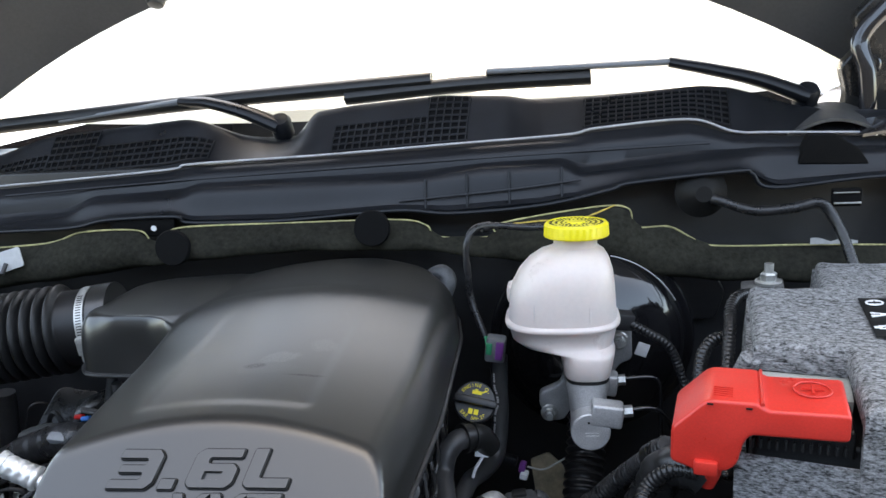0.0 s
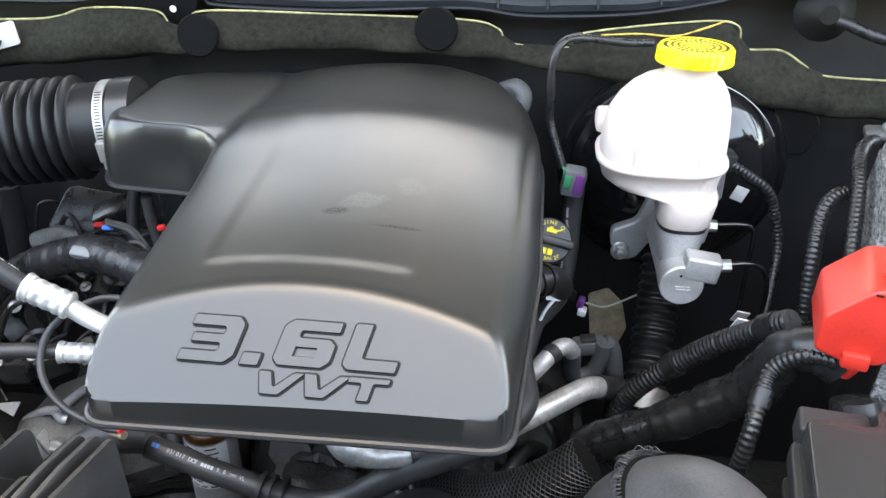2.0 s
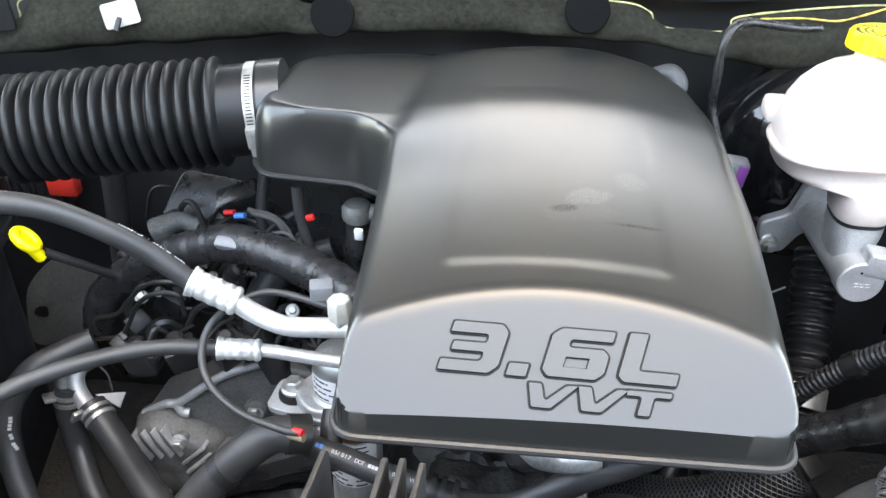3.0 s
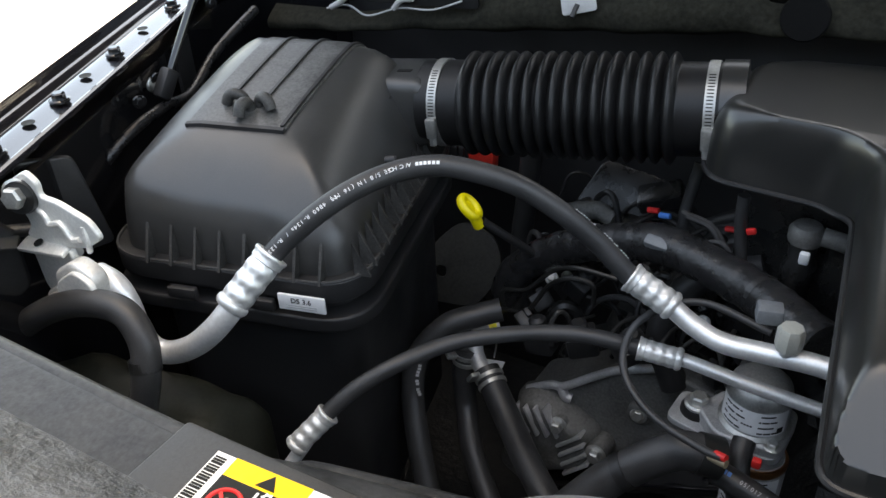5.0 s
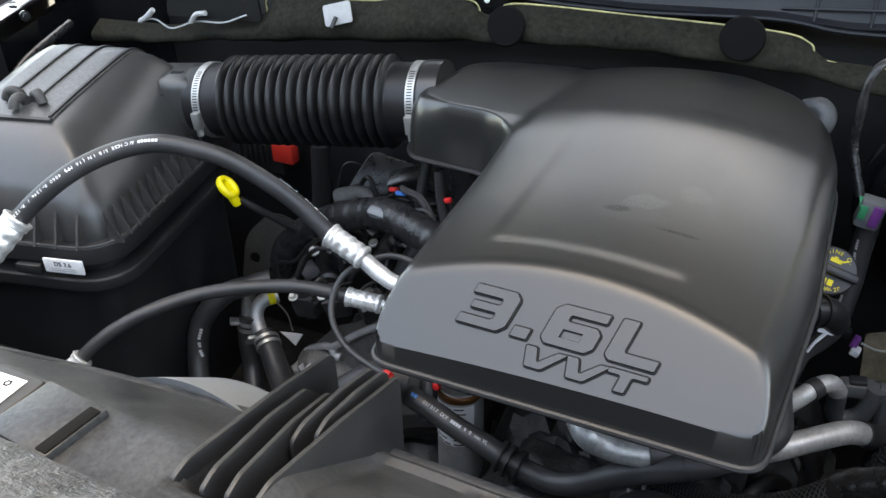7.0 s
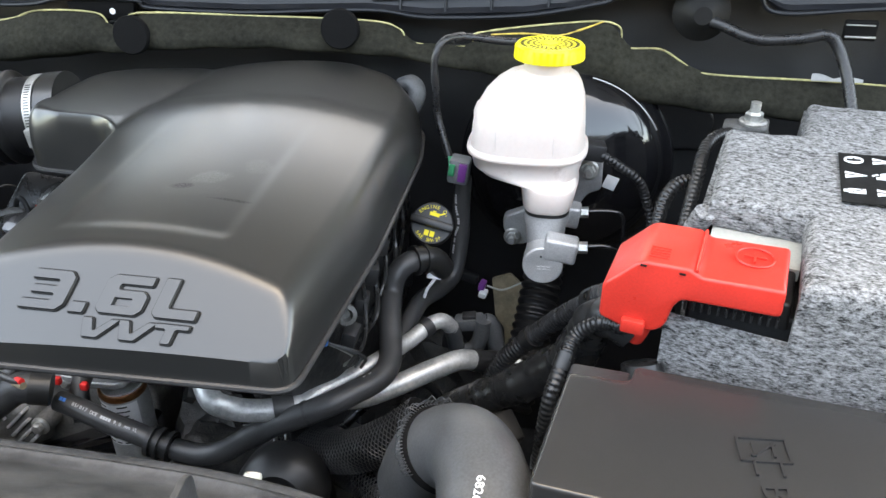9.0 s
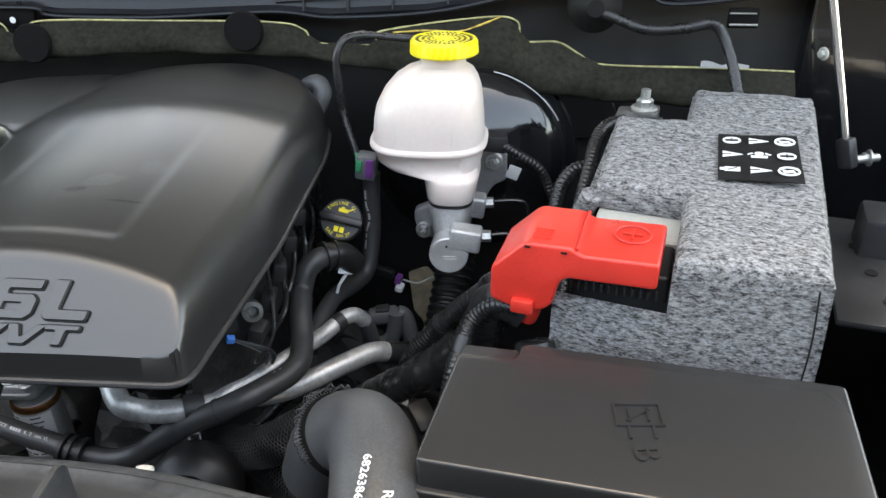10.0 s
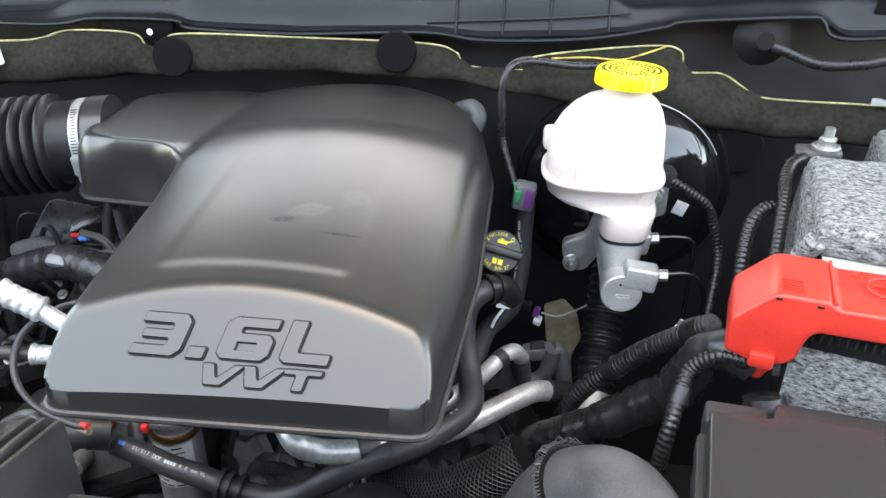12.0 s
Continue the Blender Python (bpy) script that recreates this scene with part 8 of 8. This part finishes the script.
fan = thing("fan_shroud", "dark plastic fan shroud behind the radiator", "fan shroud")
part("wall", box(-0.95, 0.30, 0.33, 0.345, 0.5, 0.93, 0.004), PLASTIC, fan)
part("ring", grid_panel(lambda u, v: (-0.58 + 0.24 * u, 0.350 + 0.05 * v + 0.010 * math.sin(math.pi * u), 1.014 + 0.052 * math.sin(math.pi * u) + 0.03 * u - 0.04 * v), 24, 4, 0.01), GREYPLASTIC, fan, "grey curved rim")

# ---- front shroud over the radiator ----
shroud = thing("radiator_shroud", "dusty dark plastic shroud over the radiator", "shroud")
REAR = [(-0.90, 0.285), (-0.62, 0.284), (-0.578, 0.302), (-0.50, 0.338), (-0.42, 0.362), (-0.38, 0.372), (-0.362, 0.384), (-0.30, 0.387), (-0.19, 0.385), (-0.146, 0.382), (-0.107, 0.375), (-0.07, 0.362), (0.0, 0.330), (0.12, 0.29), (0.45, 0.27)]


def shroud_z(y):
    return 1.128 - 0.72 * (math.sqrt(((y - 0.290) * 0.5) ** 2 + 0.000004) + (y - 0.290) * 0.5)


def shroud_sheet(u, v):
    x = -0.90 + 1.35 * u
    r = knots(REAR, x)
    y = 0.185 + (r - 0.185) * v
    z = shroud_z(y)
    # the duct under the fins and the sunken field beside them
    z -= 0.034 * min(smooth_step(-0.368, -0.364, x), smooth_step(-0.326, -0.330, x)) * smooth_step(0.262, 0.285, y)
    z -= 0.007 * min(smooth_step(-0.322, -0.316, x), smooth_step(-0.030, -0.045, x)) * min(smooth_step(0.268, 0.282, y), smooth_step(r - 0.014, r - 0.022, y))
    if v > 0.93:
        z -= 0.010 * ((v - 0.93) / 0.07) ** 2
    return (x, y, z)


part("panel", grid_panel(shroud_sheet, 300, 40, 0.006), SHROUD, shroud, sharp=50)
part("rear_lip", tube([(x, y - 0.003, shroud_z(y) - 0.007) for x, y in REAR], 0.007, 12, 8), SHROUD, shroud, "rounded rear lip")
part("rear_flange", grid_panel(lambda u, v: (-0.36 + 0.40 * u, knots(REAR, -0.36 + 0.40 * u) - 0.004 + 0.012 * v, shroud_z(knots(REAR, -0.36 + 0.40 * u)) - 0.012 - 0.045 * v), 40, 4, 0.004), CLUTTER, shroud, "dark flange below the lip")
FLAT = Matrix.Translation((0, 0, 1.1285))
FINS = (((-0.369, 0.266), (-0.369, 0.403), 0.006), ((-0.352, 0.267), (-0.361, 0.374), 0.016), ((-0.339, 0.269), (-0.348, 0.377), 0.016), ((-0.3385, 0.318), (-0.3395, 0.402), 0.006), ((-0.3305, 0.328), (-0.3310, 0.403), 0.006), ((-0.325, 0.272), (-0.321, 0.399), 0.004))
for near, far, nose in FINS:
    near, far = Vector(near), Vector(far)
    run = (far - near).length
    ends = [1.135 - 0.19 * (y - 0.25) for y in (near.y, far.y)]
    feet = [shroud_z(y) - (0.038 if y > 0.28 else 0.006) for y in (near.y, near.y + 0.5 * (far.y - near.y), far.y)]
    side = [(0.0, feet[0]), (run * 0.5, feet[1]), (run, feet[2]), (run, ends[1] - nose), (run - nose * 0.8, ends[1]), (run * 0.55, ends[0] * 0.45 + ends[1] * 0.55 + 0.002), (0.012, ends[0] - 0.001), (0.0, ends[0] - 0.004)]
    part("fin", prism(rounded(side, 0.004, 3), -0.0013, 0.0013, 0.0005, 0.0005), PLASTIC, shroud, "upright moulded fin", m=basis((near.x, near.y, 0), (far.x - near.x, far.y - near.y, 0), (0, 0, 1)), sharp=30)
part("pad_rib", prism(rounded([(0.0, 1.100), (0.058, 1.085), (0.058, 1.122), (0.050, 1.128), (0.0, 1.140)], 0.004, 3), -0.0018, 0.0018, 0.0006, 0.0006), SHROUD, shroud, "upright rib", m=basis((-0.1005, 0.268, 0), (-0.0115, 0.056, 0), (0, 0, 1)), sharp=30)
part("pad_rib", prism(rounded([(0.0, 1.060), (0.028, 1.045), (0.030, 1.082), (0.004, 1.090)], 0.003, 3), -0.0014, 0.0014, 0.0005, 0.0005), LIDPLASTIC, shroud, "short upright rib", m=basis((-0.330, 0.352, 0), (-0.001, 0.024, 0), (0, 0, 1)), sharp=30)
part("pocket", moved(cbox((0, 0, 0), (0.046, 0.040, 0.010), 0.002), pose(-0.452, 0.268, 1.128, 0, 0, -4)), SHROUD, shroud, "stepped pocket")
# uncut pocket: a dull black bar paints the gap's shade
part("pocket_shade", moved(cbox((0, 0, 0), (0.008, 0.034, 0.004), 0.001), pose(-0.434, 0.266, 1.1318, 0, 0, -4)), PLUGBLACK, shroud, "black bar painting the shade of a gap")
part("label_plate", moved(prism(rounded([(-0.644, 0.20), (-0.478, 0.20), (-0.478, 0.290), (-0.644, 0.286)], 0.003), 0.0, 0.005, 0.0015), Matrix.Identity(4)), PLASTIC, shroud, "black label plate", m=FLAT @ Matrix.Translation((0, 0, -0.004)))
label = thing("refrigerant_label", "white, yellow and black refrigerant label on the shroud", "label", m=pose(-0.5505, 0.2500, 1.1300, 0, 0, 3.0))


def on_label(name, x0, x1, y0, y1, mat, up=0.0, note=""):
    return part(name, cbox(((x0 + x1) / 2, (y0 + y1) / 2, up), (x1 - x0, y1 - y0, 0.0004)), mat, label, note)


on_label("paper", -0.0655, 0.0655, -0.0330, 0.0315, WHITE, 0.0, "white printed paper")
on_label("yellow_band", -0.0550, -0.0145, 0.0215, 0.0315, AMBERPRINT, 0.0004, "yellow warning band")
on_label("black_field", -0.0550, -0.0125, -0.0330, 0.0215, BLACKPRINT, 0.0004, "black field")
on_label("yellow_square", -0.0300, -0.0165, 0.0035, 0.0120, AMBERPRINT, 0.0008, "yellow flame sign")
on_label("yellow_square", -0.0300, -0.0165, -0.0060, 0.0025, AMBERPRINT, 0.0008, "yellow sign")
for k in range(36):
    on_label("bar", -0.0645, -0.0585, 0.0282 - 0.0016 * k, 0.0290 - 0.0016 * k + 0.0002 * (k % 3), BLACKPRINT, 0.0005)
part("triangle", glyph([(-0.0385, 0.0228), (-0.0285, 0.0228), (-0.0330, 0.0302)], [], 0.0004, 0.0001), BLACKPRINT, label, "black warning triangle", m=pose(0, 0, 0.0006))
ring = [(-0.0440 + 0.0078 * math.cos(a * math.pi / 12), 0.0085 + 0.0078 * math.sin(a * math.pi / 12), 0.0011) for a in range(25)]
part("ban_ring", join(tube(ring, 0.0010, 6, smooth=False, caps=False), moved(cbox((0, 0, 0), (0.0145, 0.0016, 0.0006)), pose(-0.044, 0.0085, 0.0012, 0, 0, -45))), REDPRINT, label, "red forbidding ring")
part("ban_sign", moved(lathe([(0.0045, 0), (0.0045, 0.0003)], 16), pose(-0.043, 0.0080, 0.0006)), WHITE, label, "pale sign")
part("flame", glyph([(-0.0250, 0.0045), (-0.0220, 0.0045), (-0.0212, 0.0075), (-0.0232, 0.0110), (-0.0257, 0.0075)], [], 0.0003, 0.0001), BLACKPRINT, label, m=pose(0, 0, 0.0010))
part("writing", lettering("R-1234yf", 0.0047, 0.0002), BLACKPRINT, label, "printed words", m=pose(-0.0035, 0.0215, 0.0006))
part("writing", lettering("510g  (1.125 lbs)", 0.0042, 0.0002), BLACKPRINT, label, "printed words", m=pose(0.0080, 0.0085, 0.0006))
part("writing", lettering("PAG", 0.0052, 0.0002), BLACKPRINT, label, "printed words", m=pose(-0.004, -0.0120, 0.0006))
part("writing", lettering("R-1234yf", 0.0036, 0.0002), WHITE, label, "printed words", m=pose(-0.0285, 0.0140, 0.0008))
on_label("rule", -0.0125, 0.0620, 0.0002, 0.0008, BLACKPRINT, 0.0004)


def gear(x, y, r):
    return glyph([(x + r * (1.25 if k % 3 == 0 else 0.9) * math.cos(2 * math.pi * k / 18), y + r * (1.25 if k % 3 == 0 else 0.9) * math.sin(2 * math.pi * k / 18)) for k in range(18)], [[(x + r * 0.5 * math.cos(2 * math.pi * k / 10), y + r * 0.5 * math.sin(2 * math.pi * k / 10)) for k in range(10)]], 0.0003, 0.0001)


part("snow_sign", gear(-0.0085, 0.0255, 0.0028), BLACKPRINT, label, m=pose(0, 0, 0.0004))
part("snow_sign", gear(0.0570, 0.0260, 0.0024), BLACKPRINT, label, m=pose(0, 0, 0.0004))
part("snow_sign", gear(-0.0085, -0.0050, 0.0026), BLACKPRINT, label, m=pose(0, 0, 0.0004))
part("white_rule", cbox((-0.0345, -0.005, 0.0006), (0.0012, 0.050, 0.0004)), WHITE, label)
part("snow_sign", gear(-0.0295, 0.0190, 0.0024), WHITE, label, m=pose(0, 0, 0.0008))

pin = thing("push_pin", "small pale plastic push pin behind the shroud", "fastener")
part("head", lathe([(0.0055, 0.0), (0.0060, 0.002), (0.0052, 0.0040), (0.0042, 0.0042), (0.0038, 0.002)], 20), PALEPLASTIC, pin, m=pose(-0.123, 0.404, 1.032, -40))
part("centre", lathe([(0.0036, 0.0), (0.0034, 0.0028), (0.0012, 0.0032)], 14), RED, pin, "red centre", m=pose(-0.123, 0.404, 1.032, -40))
part("stem", lathe([(0.004, -0.03), (0.004, 0.001)], 14), PALEPLASTIC, pin, m=pose(-0.123, 0.404, 1.032, -40))
seal = thing("hood_seal", "speckled grey foam seal along the grille top", "seal")
part("strip", grid_panel(lambda u, v: (-1.0 + 1.5 * u, 0.243 - 0.085 * math.sin(math.pi * 0.5 * v) - 0.02 * v, 1.128 + 0.036 * math.sin(math.pi * min(1.0, 0.12 + v)) + 0.010 * v + 0.0012 * noise.noise((u * 300, v * 20, 0))), 200, 10), SEALSTRIP, seal, sharp=60)
part("front_edge", box(-1.0, 0.5, 0.10, 0.135, 0.95, 1.125, 0.006), PLASTIC, seal)
